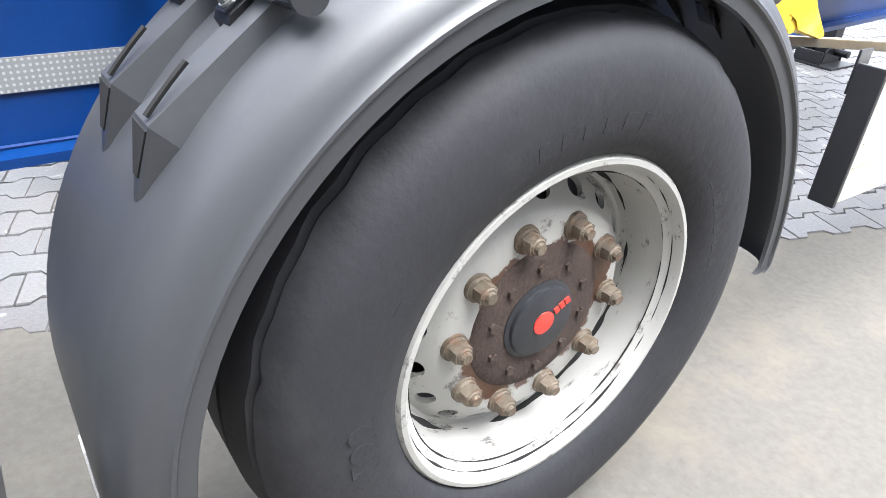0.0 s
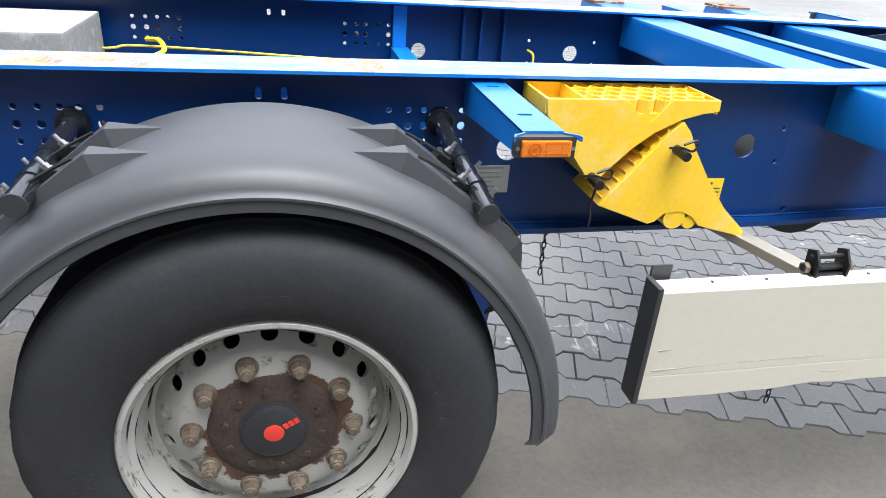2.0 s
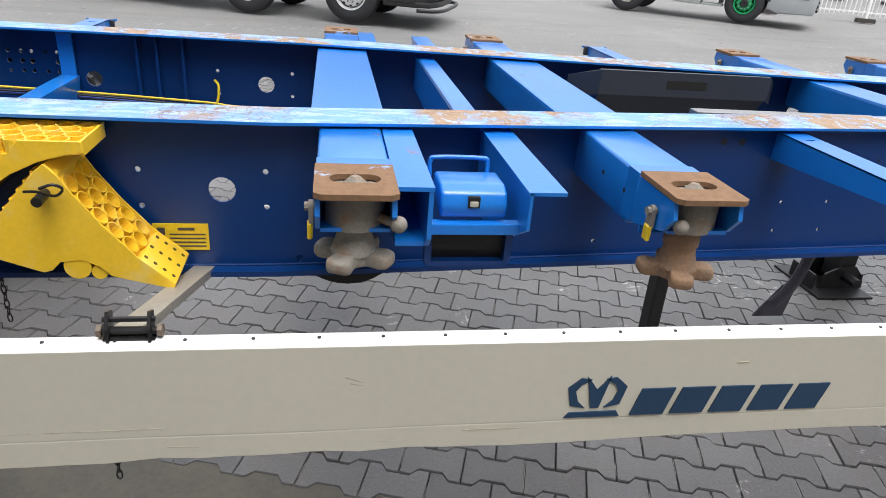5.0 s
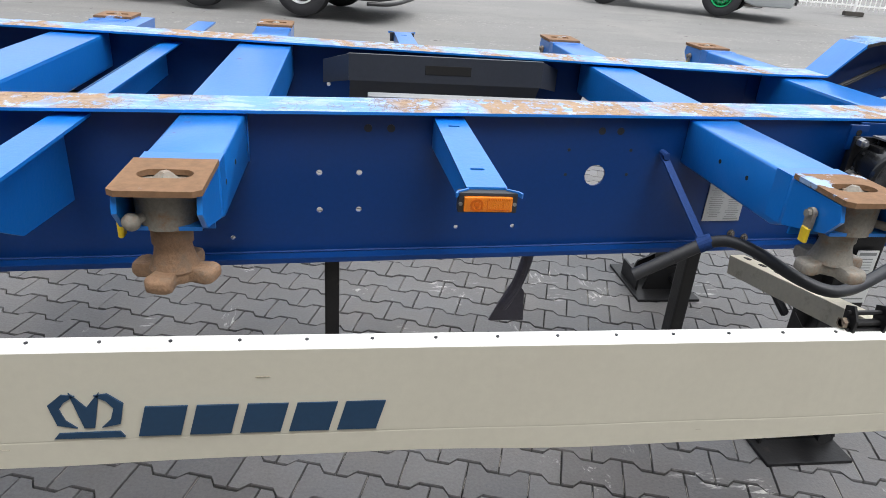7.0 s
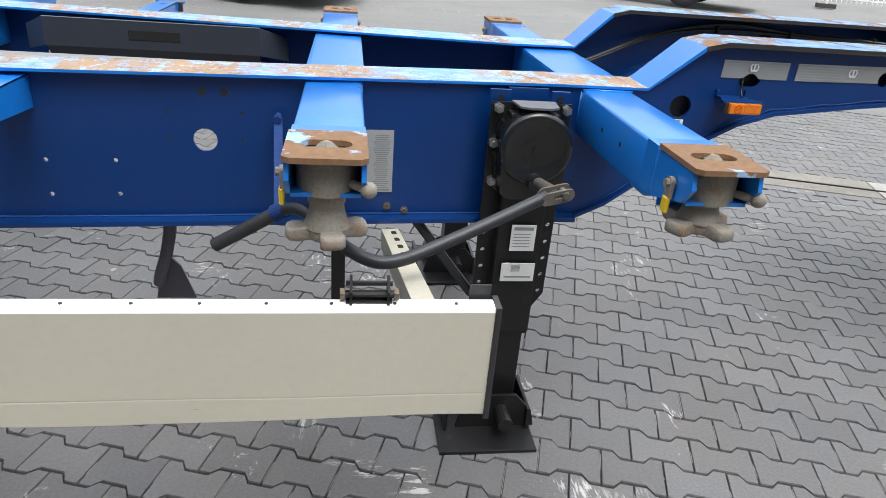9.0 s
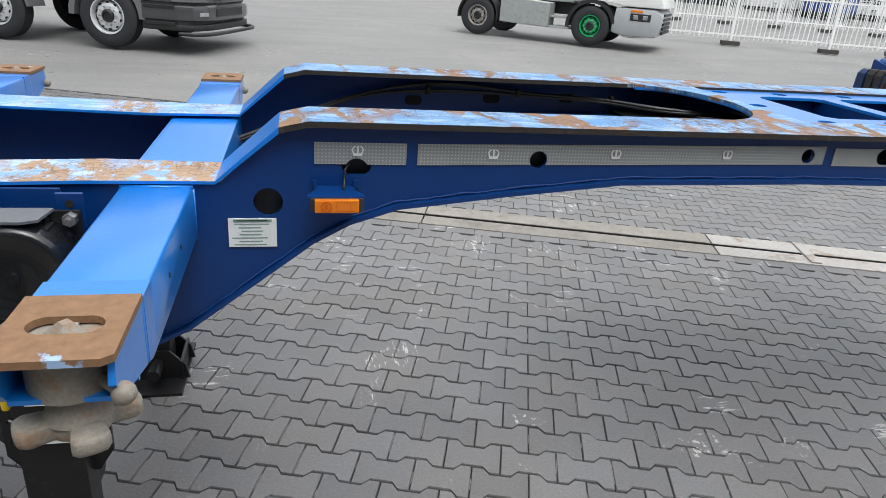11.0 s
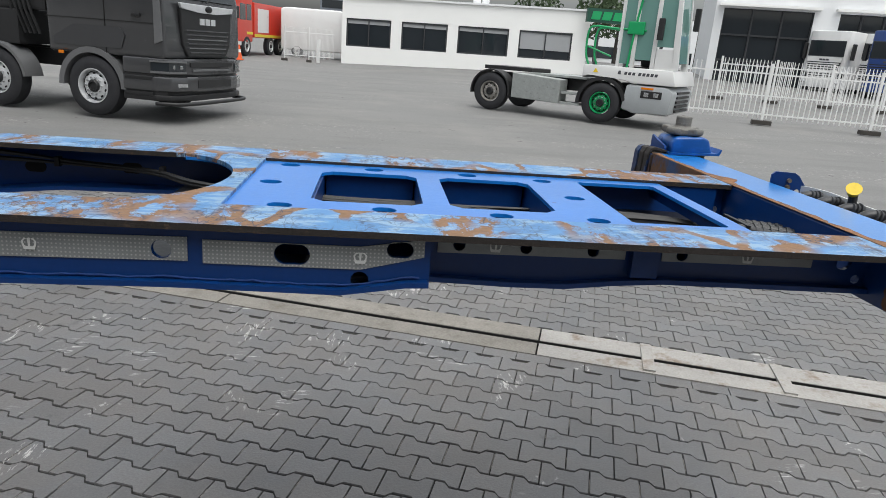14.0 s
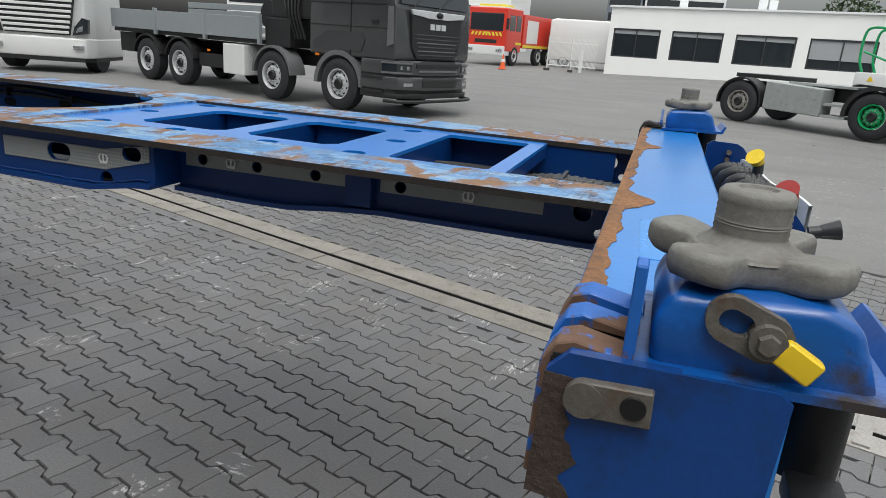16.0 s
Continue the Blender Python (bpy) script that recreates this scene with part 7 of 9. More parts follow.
for ob, (x, z) in ((c1, (0.788, 0.975)), (c2, (1.005, 1.045))):
    bm = B()
    rod(bm, (x, -0.950, z - 0.012), (x, -0.74, z), 0.012, 12)
    tube(bm, curve([(x, -0.925, z + 0.012), (x + 0.03, -0.925, z + 0.022), (x + 0.045, -0.915, z + 0.008), (x + 0.03, -0.922, z - 0.006), (x - 0.005, -0.925, z + 0.004), (x - 0.035, -0.92, z + 0.002)]), 0.0035, 5)
    part("retaining_pin", bm, steel_black, ob, "black retaining pin with a cord")
bm = B()
box(bm, -0.016, 0.016, -0.055, 0.055, -0.004, 0.0012, m=Matrix.Translation((0.9325, -0.805, 1.0225)) @ Vector((-0.767, 0, 0.642)).to_track_quat("Z", "X").to_matrix().to_4x4())
part("moulded_slot", bm, mat("dark_yellow", (0.30, 0.20, 0.02), 0.6), c2)

dark_hole = mat("chock_hole", (0.10, 0.07, 0.01), 0.8)
for i in range(4):
    for j in range(3):
        t = i / 3
        px, pz = 1.198 + 0.060 * t, 0.8615 - 0.0523 * t
        bm = B()
        rod(bm, (px - 0.004, -0.87 + 0.060 * j, pz - 0.004), (px + 0.0005, -0.87 + 0.060 * j, pz + 0.0005), 0.0055, 10)
        part("drain_hole", bm, dark_hole, c2)
for i in range(9):
    t = i / 8
    px, pz = 0.835 + 0.145 * t, 0.905 + 0.178 * t
    bm = B()
    box(bm, px - 0.0045, px + 0.0015, CY0 + 0.01, CY1 - 0.03, pz - 0.008, pz + 0.002, 0.001, m=None)
    part("moulded_tooth", bm, chock_yellow, c2)
bm = B()
tube(bm, curve([(0.790, -0.93, 0.955), (0.787, -0.92, 0.90), (0.79, -0.925, 0.87), (0.788, -0.925, 0.84)]), 0.003, 6)
part("cord", bm, cable_black, c1, "thin black cord")


# ---- yard: vehicles and buildings ----
truck_grey = mat("dark_grey_truck_paint", (0.078, 0.079, 0.083), 0.22, 0.35, var=0.1, scale=2, bump=0.0, coat=0.5)
guard_grey = mat("mid_grey_guard", (0.13, 0.132, 0.136), 0.45, var=0.12, scale=4)
truck_trim = mat("black_truck_plastic", (0.016, 0.016, 0.017), 0.5, var=0.2)
truck_white = mat("white_truck_paint", (0.72, 0.72, 0.71), 0.3, var=0.05, scale=2, bump=0.0, coat=0.3)
board_grey = mat("grey_side_board", (0.33, 0.36, 0.37), 0.45, 0.3, var=0.1, scale=3)
chrome = mat("bright_metal", (0.62, 0.63, 0.64), 0.25, 0.9, var=0.1, scale=8)
alu_rim = mat("silver_rim", (0.66, 0.67, 0.68), 0.38, 0.35, var=0.15, scale=10)
dusty_rim = mat("dusty_rim", (0.30, 0.285, 0.26), 0.6, var=0.3, scale=10)
green_paint = mat("green_paint", (0.01, 0.33, 0.11), 0.4, var=0.12)
fire_red = mat("red_vehicle_paint", (0.62, 0.035, 0.015), 0.35, var=0.1, coat=0.3)
hi_vis = mat("yellow_stripe", (0.75, 0.62, 0.05), 0.5)
grey_bumper = mat("grey_bumper_paint", (0.36, 0.38, 0.39), 0.45, var=0.12, scale=4)
galv_box = mat("galvanised_panel", (0.40, 0.42, 0.41), 0.5, 0.5, var=0.25, scale=7, dirt=(0.2, 0.2, 0.18), dirt_at=(0.58, 0.75))
wall_white = mat("white_cladding", (0.84, 0.84, 0.82), 0.55, var=0.04, scale=0.8, bump=0.05)
wall_pale = mat("pale_render", (0.74, 0.75, 0.76), 0.6, var=0.05, scale=0.6)
frame_dark = mat("anthracite_frame", (0.03, 0.032, 0.036), 0.4, var=0.1)
blind_grey = mat("grey_roller_blind", (0.32, 0.33, 0.34), 0.7, var=0.05)
cone_orange = mat("orange_cone", (0.75, 0.12, 0.03), 0.6)
fence_white = mat("white_fence_paint", (0.75, 0.75, 0.74), 0.5, var=0.06)
rubber_block = mat("dark_rubber_block", (0.05, 0.045, 0.04), 0.85, var=0.3, scale=9)
leaf_mat = mat("far_foliage", (0.045, 0.075, 0.03), 0.8, var=0.4, scale=2)
tower_grey = mat("grey_facade", (0.16, 0.18, 0.21), 0.4, var=0.15, scale=0.3)


def glass_dark(name="tinted_glass", col=(0.02, 0.025, 0.03)):
    m, n, l, p = nodes_of(name)
    p.inputs["Base Color"].default_value = (*col, 1)
    p.inputs["Roughness"].default_value = 0.06
    p.inputs["Specular IOR Level"].default_value = 0.8
    return m


pane = glass_dark()
pane_green = glass_dark("green_tinted_glass", (0.16, 0.30, 0.27))


def road_wheel(parent, x, y, r, rim_mat, side=-1, width=0.3, disc=0.58):
    z = r
    bm = B()
    lathe(bm, [(r * 0.58, -width / 2), (r * 0.72, -width / 2 - 0.012), (r * 0.90, -width / 2), (r * 0.985, -width / 2 + 0.03), (r, -width / 2 + 0.06), (r, width / 2 - 0.06), (r * 0.9, width / 2), (r * 0.58, width / 2)], 48, closed=True)
    w = part("wheel", bm, rubber, parent, "black tyre on a metal rim", smooth=40, at=Matrix.Translation((x, y, z)) @ (Matrix.Identity(4) if side < 0 else Matrix.Rotation(math.pi, 4, "Z")))
    bm = B()
    y = -width / 2
    lathe_open(bm, [(r * disc * 1.02, y + 0.02), (r * disc * 1.0, y - 0.008), (r * disc * 0.94, y - 0.006), (r * disc * 0.91, y + 0.02), (r * disc * 0.89, y + 0.085), (r * disc * 0.80, y + 0.095), (r * disc * 0.74, y + 0.055), (r * disc * 0.60, y + 0.030), (r * 0.16, y + 0.030)], 40)
    rim = part("rim", bm, rim_mat, w, smooth=40)
    bm = B()
    lathe(bm, [(r * 0.215, y + 0.04), (r * 0.21, y + 0.005), (r * 0.17, y - 0.02), (r * 0.13, y - 0.022), (r * 0.12, y + 0.0), (0, y + 0.0)], 24)
    part("hub", bm, truck_trim, rim, "dark wheel hub", smooth=40)
    bm = B()
    for k in range(10):
        a = (k + 0.5) * math.tau / 10
        m = Matrix.Rotation(-a, 4, "Y") @ Matrix.Translation((r * disc * 0.72, y + 0.050, 0)) @ Matrix.Rotation(radians(30), 4, "Z")
        prism(bm, slot(0, 0, r * 0.055, r * 0.10), lambda p, q, d: m @ Vector((p, d, q)), -0.008, 0.004)
    tagged(part("hand_hole", bm, black_gap, rim), kind="stuff")
    bm = B()
    for k in range(10):
        a = k * math.tau / 10
        c = Vector((r * 0.29 * math.cos(a), y + 0.03, r * 0.29 * math.sin(a)))
        rod(bm, c, c + Vector((0, -0.03, 0)), r * 0.032, 6)
    tagged(part("wheel_nut", bm, chrome, rim), kind="stuff")
    # black ring at the trough's bottom, its shade put in as colour
    bm = B()
    lathe(bm, [(r * disc * 0.86, y + 0.088), (r * disc * 0.82, y + 0.088), (r * disc * 0.82, y + 0.082), (r * disc * 0.86, y + 0.078)], 32, closed=True)
    part("rim_trough_shade", bm, black_gap, rim)
    return w


def arch(bm, x, y0, y1, r, z=0.5, a0=10, a1=170, th=0.05):
    pts = [(x + r * math.cos(radians(a)), z + r * math.sin(radians(a))) for a in np.linspace(a0, a1, 16)]
    pts += [(x + (r + th) * math.cos(radians(a)), z + (r + th) * math.sin(radians(a))) for a in np.linspace(a1, a0, 16)]
    prism(bm, pts, lambda p, q, d: (p, d, q), y0, y1)


def flatbed_truck(at):
    t = thing("flatbed_truck", "dark grey four-axle flatbed truck with a crane behind the cab", "truck", "trucks in the yard", at)
    W = 2.5
    for x in (0.0, -1.99, -5.35, -6.75):
        road_wheel(t, x, 0.17, 0.51, alu_rim, -1)
        road_wheel(t, x, W - 0.17, 0.51, alu_rim, 1)
    bm = B()
    prof = [(-0.85, 1.05), (-0.85, 3.25), (-0.3, 3.55), (0.95, 3.45), (1.18, 3.1), (1.40, 2.05), (1.45, 1.15), (1.40, 1.05)]
    prism(bm, prof, lambda p, q, d: (p, d, q), 0.02, W - 0.02)
    bmesh.ops.bevel(bm, geom=list(bm.edges), offset=0.07, segments=3, affect="EDGES", profile=0.5)
    cab = part("cab", bm, truck_grey, t, "dark grey cab", smooth=30)
    bm = B()
    for x0, x1, z in ((-0.84, 1.30, 1.62), (-0.84, 1.2, 2.04)):
        box(bm, x0, x1, 0.008, 0.02, z, z + 0.012)
    box(bm, 0.31, 0.322, 0.008, 0.02, 1.06, 2.9)
    part("panel_seam", bm, black_gap, cab)
    bm = B()
    box(bm, 0.36, 1.02, 0.004, 0.018, 2.15, 2.85, 0.03)
    part("side_window", bm, pane, cab)
    bm = B()
    prism(bm, [(1.245, 3.0), (1.425, 2.08), (1.435, 2.08), (1.255, 3.0)], lambda p, q, d: (p + 0.004, d, q), 0.16, W - 0.16)
    part("windscreen", bm, pane, cab)
    bm = B()
    for y in (0.5, 1.3):
        tube(bm, [(1.45, y, 2.05), (1.40, y + 0.55, 2.35)], 0.012)
    part("wiper", bm, truck_trim, cab)
    # black grille below a bright bar, with slats and three plain blocks
    bm = B()
    prism(bm, [(0.42, 1.95), (2.08, 1.95), (2.02, 1.30), (1.86, 1.10), (0.64, 1.10), (0.48, 1.30)], lambda p, q, d: (1.43 + d, p, q), 0, 0.06)
    bmesh.ops.bevel(bm, geom=list(bm.edges), offset=0.02, segments=2, affect="EDGES", profile=0.5)
    gr = part("grille", bm, truck_trim, t, "black grille with a bright top bar")
    for k in range(6):
        bm = B()
        z = 1.17 + 0.075 * k
        box(bm, 1.485, 1.502, 0.66 - 0.02 * k, 1.84 + 0.02 * k, z, z + 0.022, 0.006)
        part("grille_slat", bm, guard_grey if k in (1, 3) else truck_grey, gr)
    bm = B()
    prism(bm, [(0.38, 2.00), (2.12, 2.00), (2.08, 1.91), (1.55, 1.865), (0.95, 1.865), (0.42, 1.91)], lambda p, q, d: (1.465 + d, p, q), 0, 0.05)
    bmesh.ops.bevel(bm, geom=list(bm.edges), offset=0.012, segments=2, affect="EDGES", profile=0.5)
    part("bright_bar", bm, alu_rim, gr)
    for k in range(3):
        bm = B()
        box(bm, 1.488, 1.506, 0.99 + 0.18 * k, 1.13 + 0.18 * k, 1.66, 1.77, 0.006)
        part("badge_block", bm, alu_rim, gr)
    bm = B()
    bmesh.ops.create_uvsphere(bm, u_segments=16, v_segments=10, radius=0.075, matrix=Matrix.Translation((1.520, 1.25, 1.935)) @ Matrix.Diagonal((0.3, 1.5, 0.8, 1)))
    part("badge", bm, steel_black, gr, smooth="all")
    # bumper in three stepped layers with raked corners
    plan = lambda o: [(0.62, 0.0 - o * 0.3), (1.24, 0.0 - o * 0.3), (1.44 + o, 0.10), (1.54 + o, 0.42), (1.56 + o, 0.7), (1.56 + o, W - 0.7), (1.54 + o, W - 0.42), (1.44 + o, W - 0.10), (1.24, W + o * 0.3), (0.62, W + o * 0.3)]
    bm = B()
    prism(bm, plan(0.0), XY(0.80), 0, 0.27)
    bmesh.ops.bevel(bm, geom=list(bm.edges), offset=0.03, segments=2, affect="EDGES", profile=0.5)
    bp = part("bumper", bm, truck_grey, t, "dark stepped bumper with headlamps", smooth=30)
    bm = B()
    prism(bm, plan(0.05), XY(0.52), 0, 0.25)
    bmesh.ops.bevel(bm, geom=list(bm.edges), offset=0.035, segments=2, affect="EDGES", profile=0.5)
    part("lower_bumper", bm, truck_grey, bp, smooth=30)
    bm = B()
    prism(bm, plan(-0.04), XY(0.38), 0, 0.42)
    part("bumper_core", bm, truck_trim, bp)
    bm = B()
    prism(bm, plan(0.03), XY(0.36), 0, 0.10)
    bmesh.ops.bevel(bm, geom=list(bm.edges), offset=0.02, segments=2, affect="EDGES", profile=0.5)
    part("chin", bm, truck_trim, bp, smooth=30)
    for y0, y1, z0, z1, mt in ((0.62, 1.88, 0.86, 0.90, guard_grey), (0.55, 1.95, 0.94, 1.02, truck_trim), (0.70, 1.80, 0.58, 0.72, truck_trim)):
        bm = B()
        box(bm, 1.55, 1.575 if z0 > 0.8 else 1.625, y0, y1, z0, z1, 0.008)
        part("bumper_insert", bm, mt, bp)
    bm = B()
    tube(bm, curve([(1.25, -0.02, 0.32), (1.55, 0.08, 0.32), (1.68, 0.45, 0.32), (1.70, 1.25, 0.32), (1.68, 2.05, 0.32), (1.55, 2.42, 0.32), (1.25, 2.52, 0.32)]), 0.034, 8)
    part("lower_bar", bm, truck_trim, bp, smooth="all")
    for s in (0, 1):
        yy = lambda v: v if s == 0 else W - v
        # headlamp wraps the corner between a grey brow and lip
        for (za, zb), o, mt, nm in (((0.865, 1.00), 0.012, pane, "headlamp"), ((1.005, 1.035), 0.035, guard_grey, "lamp_brow"), ((0.825, 0.858), 0.030, guard_grey, "lamp_lip")):
            bm = B()
            o2 = [(1.18, yy(-0.012 - o)), (1.44 + o, yy(0.09)), (1.545 + o, yy(0.42)), (1.52, yy(0.44)), (1.42, yy(0.13)), (1.18, yy(0.02))]
            prism(bm, o2, XY(za), 0, zb - za)
            lm = part(nm, bm, mt, bp, "dark glass headlamp" if nm == "headlamp" else "")
            if nm == "headlamp":
                for v, wd in ((0.16, 0.05), (0.30, 0.07)):
                    bm = B()
                    x = 1.452 + (v - 0.09) * 0.32
                    box(bm, x - 0.01, x + 0.022, min(yy(v), yy(v + wd)), max(yy(v), yy(v + wd)), 0.90, 0.965, 0.012)
                    part("lamp_unit", bm, chrome, lm)
        bm = B()
        prism(bm, [(1.495, yy(0.14)), (1.60, yy(0.40)), (1.585, yy(0.42)), (1.48, yy(0.16))], XY(0.60), 0, 0.06)
        part("fog_lamp", bm, chrome, bp)
        bm = B()
        box(bm, 0.66, 1.20, min(yy(-0.02), yy(0.03)), max(yy(-0.02), yy(0.03)), 0.44, 0.50, 0.01)
        box(bm, 0.66, 1.20, min(yy(-0.02), yy(0.03)), max(yy(-0.02), yy(0.03)), 0.70, 0.76, 0.01)
        part("step_edge", bm, truck_trim, bp)
    bm = B()
    prism(bm, [(-0.10, 1.18), (0.62, 1.18), (0.70, 1.40), (0.62, 1.52), (-0.30, 1.52), (-0.70, 1.30), (-0.70, 1.18)], XZ(-0.004), 0, 0.03)
    part("lower_side_panel", bm, truck_grey, cab)
    bm = B()
    box(bm, 0.86, 1.02, -0.03, 0.01, 1.72, 1.77, 0.012)
    part("door_handle", bm, truck_trim, cab)
    bm = B()
    prism(bm, [(1.26, 1.30), (1.40, 1.36), (1.38, 2.02), (1.26, 2.02)], XZ(-0.004), 0, 0.03)
    part("corner_deflector", bm, guard_grey, cab)
    for dz in (0.0, 0.42):
        bm = B()
        box(bm, 1.16, 1.30, -0.26, -0.06, 2.30 + dz, 2.66 + dz * 0.8, 0.04, seg=3)
        part("mirror", bm, truck_trim, cab)
    for x, z in ((-0.62, 1.02), (-4.2, 0.86)):
        bm = B()
        box(bm, x, x + 0.10, -0.012, 0.01, z, z + 0.05, 0.008)
        part("side_marker", bm, amber, t)
    bm = B()
    arch(bm, 0.0, 0.0, 0.42, 0.57, 0.5, 0, 180, 0.10)
    arch(bm, -1.99, 0.0, 0.42, 0.58, 0.5, 5, 175, 0.05)
    for z in (0.45, 0.75, 1.0):
        box(bm, 0.66, 1.05, 0.02, 0.3, z, z + 0.05)
    part("front_guard", bm, guard_grey, t, "dark grey wheel guard with steps", smooth=30)
    bm = B()
    for x in (-5.35, -6.75):
        arch(bm, x, 0.0, 0.45, 0.58, 0.5, 15, 165, 0.04)
    part("rear_guard", bm, truck_trim, t)
    bm = B()
    box(bm, -8.3, 0.9, 0.75, 0.9, 0.75, 1.05)
    box(bm, -8.3, 0.9, 1.6, 1.75, 0.75, 1.05)
    box(bm, -8.35, -2.4, 0.1, W - 0.1, 1.12, 1.22)
    box(bm, -8.35, -7.6, 0.25, 0.7, 0.62, 1.1)
    part("frame", bm, truck_trim, t)
    for x0, x1 in ((-8.35, -6.35), (-6.31, -4.35), (-4.31, -2.42)):
        bm = B()
        box(bm, x0, x1, 0.02, 0.06, 1.22, 1.68, 0.008)
        part("side_board", bm, board_grey, t, "pale grey aluminium drop side")
        bm = B()
        box(bm, x1 - 0.02, x1 + 0.06, 0.0, 0.08, 1.12, 1.74, 0.008)
        part("board_post", bm, board_grey, t)
    bm = B()
    box(bm, -3.60, -2.85, -0.02, 0.5, 0.42, 1.08, 0.03)
    part("tank", bm, truck_white, t, "white side locker")
    bm = B()
    box(bm, -4.7, -3.6, 0.12, 0.3, 0.50, 0.80, 0.01)
    part("side_guard", bm, truck_trim, t)
    bm = B()
    box(bm, -2.35, -1.55, 0.15, W - 0.15, 1.1, 1.7, 0.03)
    rod(bm, (-1.9, 0.6, 1.6), (-1.9, 0.6, 3.2), 0.28, 16)
    box(bm, -2.2, -1.0, 0.2, 0.7, 1.7, 2.6, 0.05)
    for k in range(5):
        tube(bm, curve([(-1.2 - 0.1 * k, 0.25, 1.3), (-1.3 - 0.1 * k, 0.15, 1.9), (-1.25 - 0.15 * k, 0.3, 2.6)]), 0.025)
    rod(bm, (-2.5, 0.4, 1.75), (-2.5, 1.6, 1.75), 0.3, 20)
    cr = part("crane", bm, truck_trim, t, "black folded loading crane")
    for k in range(4):
        bm = B()
        box(bm, -1.0 - 0.02, -0.93, 0.28, 0.34, 1.75 + 0.16 * k, 1.85 + 0.16 * k)
        part("yellow_mark", bm, tag_yellow, cr)
    for z in (1.32, 1.50, 1.68, 1.86):
        bm = B()
        box(bm, -8.3, -3.6, 2.30, 2.36, z, z + 0.15, 0.01)
        part("rack_board", bm, board_grey, t, "pale grey board of the load bed")
    return t


flatbed_truck(pose(1.98, 10.62, rise(2, 11.5), 0, 0, -18))


def white_tractor(at, paint=truck_white, name="white_truck_cab", label="white truck cab with a slatted dark grille"):
    t = thing(name, label, "truck", "trucks in the yard", at)
    plan = lambda o, w: [(-w, 0.42), (-w + 0.14, 0.14 - o), (-0.62, 0.02 - o), (0.62, 0.02 - o), (w - 0.14, 0.14 - o), (w, 0.42), (w, 2.2), (-w, 2.2)]
    bm = B()
    prism(bm, plan(0.0, 1.25), XY(0.80), 0, 2.8)
    bmesh.ops.bevel(bm, geom=list(bm.edges), offset=0.06, segments=3, affect="EDGES", profile=0.5)
    cab = part("cab", bm, paint, t, smooth=30)
    bm = B()
    box(bm, -1.02, 1.02, -0.012, 0.09, 2.15, 3.05, 0.04)
    part("windscreen", bm, pane, cab)
    bm = B()
    prism(bm, [(-0.95, 1.86), (0.95, 1.86), (0.86, 1.35), (0.78, 0.92), (-0.78, 0.92), (-0.86, 1.35)], lambda p, q, d: (p, d, q), -0.035, 0.06)
    g = part("grille", bm, truck_trim, t, "dark grille")
    for k in range(7):
        bm = B()
        z = 0.95 + 0.128 * k
        w = 0.78 + 0.17 * (z - 0.92) / 0.94
        box(bm, -w, w, -0.065, 0.0, z, z + 0.068, 0.02, seg=3)
        part("slat", bm, paint, g)
    bm = B()
    prism(bm, [(-0.98, 1.84), (0.98, 1.84), (1.02, 2.10), (-1.02, 2.10)], lambda p, q, d: (p, d, q), -0.045, 0.05)
    bmesh.ops.bevel(bm, geom=list(bm.edges), offset=0.015, segments=2, affect="EDGES", profile=0.5)
    hd = part("header_panel", bm, paint, cab)
    for k in range(3):
        bm = B()
        box(bm, -0.27 + 0.19 * k, -0.11 + 0.19 * k, -0.056, -0.03, 1.92, 2.02, 0.004)
        part("badge_block", bm, ink, hd)
    bm = B()
    prism(bm, plan(0.09, 1.27), XY(0.36), 0, 0.50)
    bmesh.ops.bevel(bm, geom=list(bm.edges), offset=0.05, segments=3, affect="EDGES", profile=0.5)
    b = part("bumper", bm, paint, t, smooth=30)
    bm = B()
    prism(bm, plan(0.075, 1.22), XY(0.27), 0, 0.12)
    part("chin", bm, truck_trim, b)
    for s in (-1, 1):
        bm = B()
        prism(bm, [(s * 0.86, 0.92), (s * 1.20, 0.98), (s * 1.22, 1.32), (s * 1.10, 1.36), (s * 0.92, 1.12)], lambda p, q, d: (p, d + 0.5 * max(0.0, abs(p) - 1.02), q), -0.03, 0.10)
        hl = part("headlamp", bm, pane, b)
        bm = B()
        prism(bm, [(s * 0.95, 1.00), (s * 1.10, 1.03), (s * 1.12, 1.18), (s * 1.00, 1.10)], lambda p, q, d: (p, d + 0.5 * max(0.0, abs(p) - 1.02), q), -0.042, 0.0)
        part("lamp_unit", bm, chrome, hl)
        bm = B()
        box(bm, s * 0.98 - 0.12, s * 0.98 + 0.12, -0.075, 0.1, 0.60, 0.68, 0.015)
        part("fog_lamp", bm, chrome, b)
        bm = B()
        box(bm, s * 1.40 - 0.09, s * 1.40 + 0.09, 0.2, 0.42, 2.0, 2.9, 0.05, seg=3)
        part("mirror", bm, truck_trim, cab)
    for s in (-1, 1):
        bm = B()
        rod(bm, (s * 1.2, 0.9, 0.5), (s * 0.9, 0.9, 0.5), 0.5, 32)
        part("wheel", bm, rubber, t, smooth=40)
    return t


white_tractor(pose(-7.05, 11.9, rise(-7, 12), 0, 0, 22))


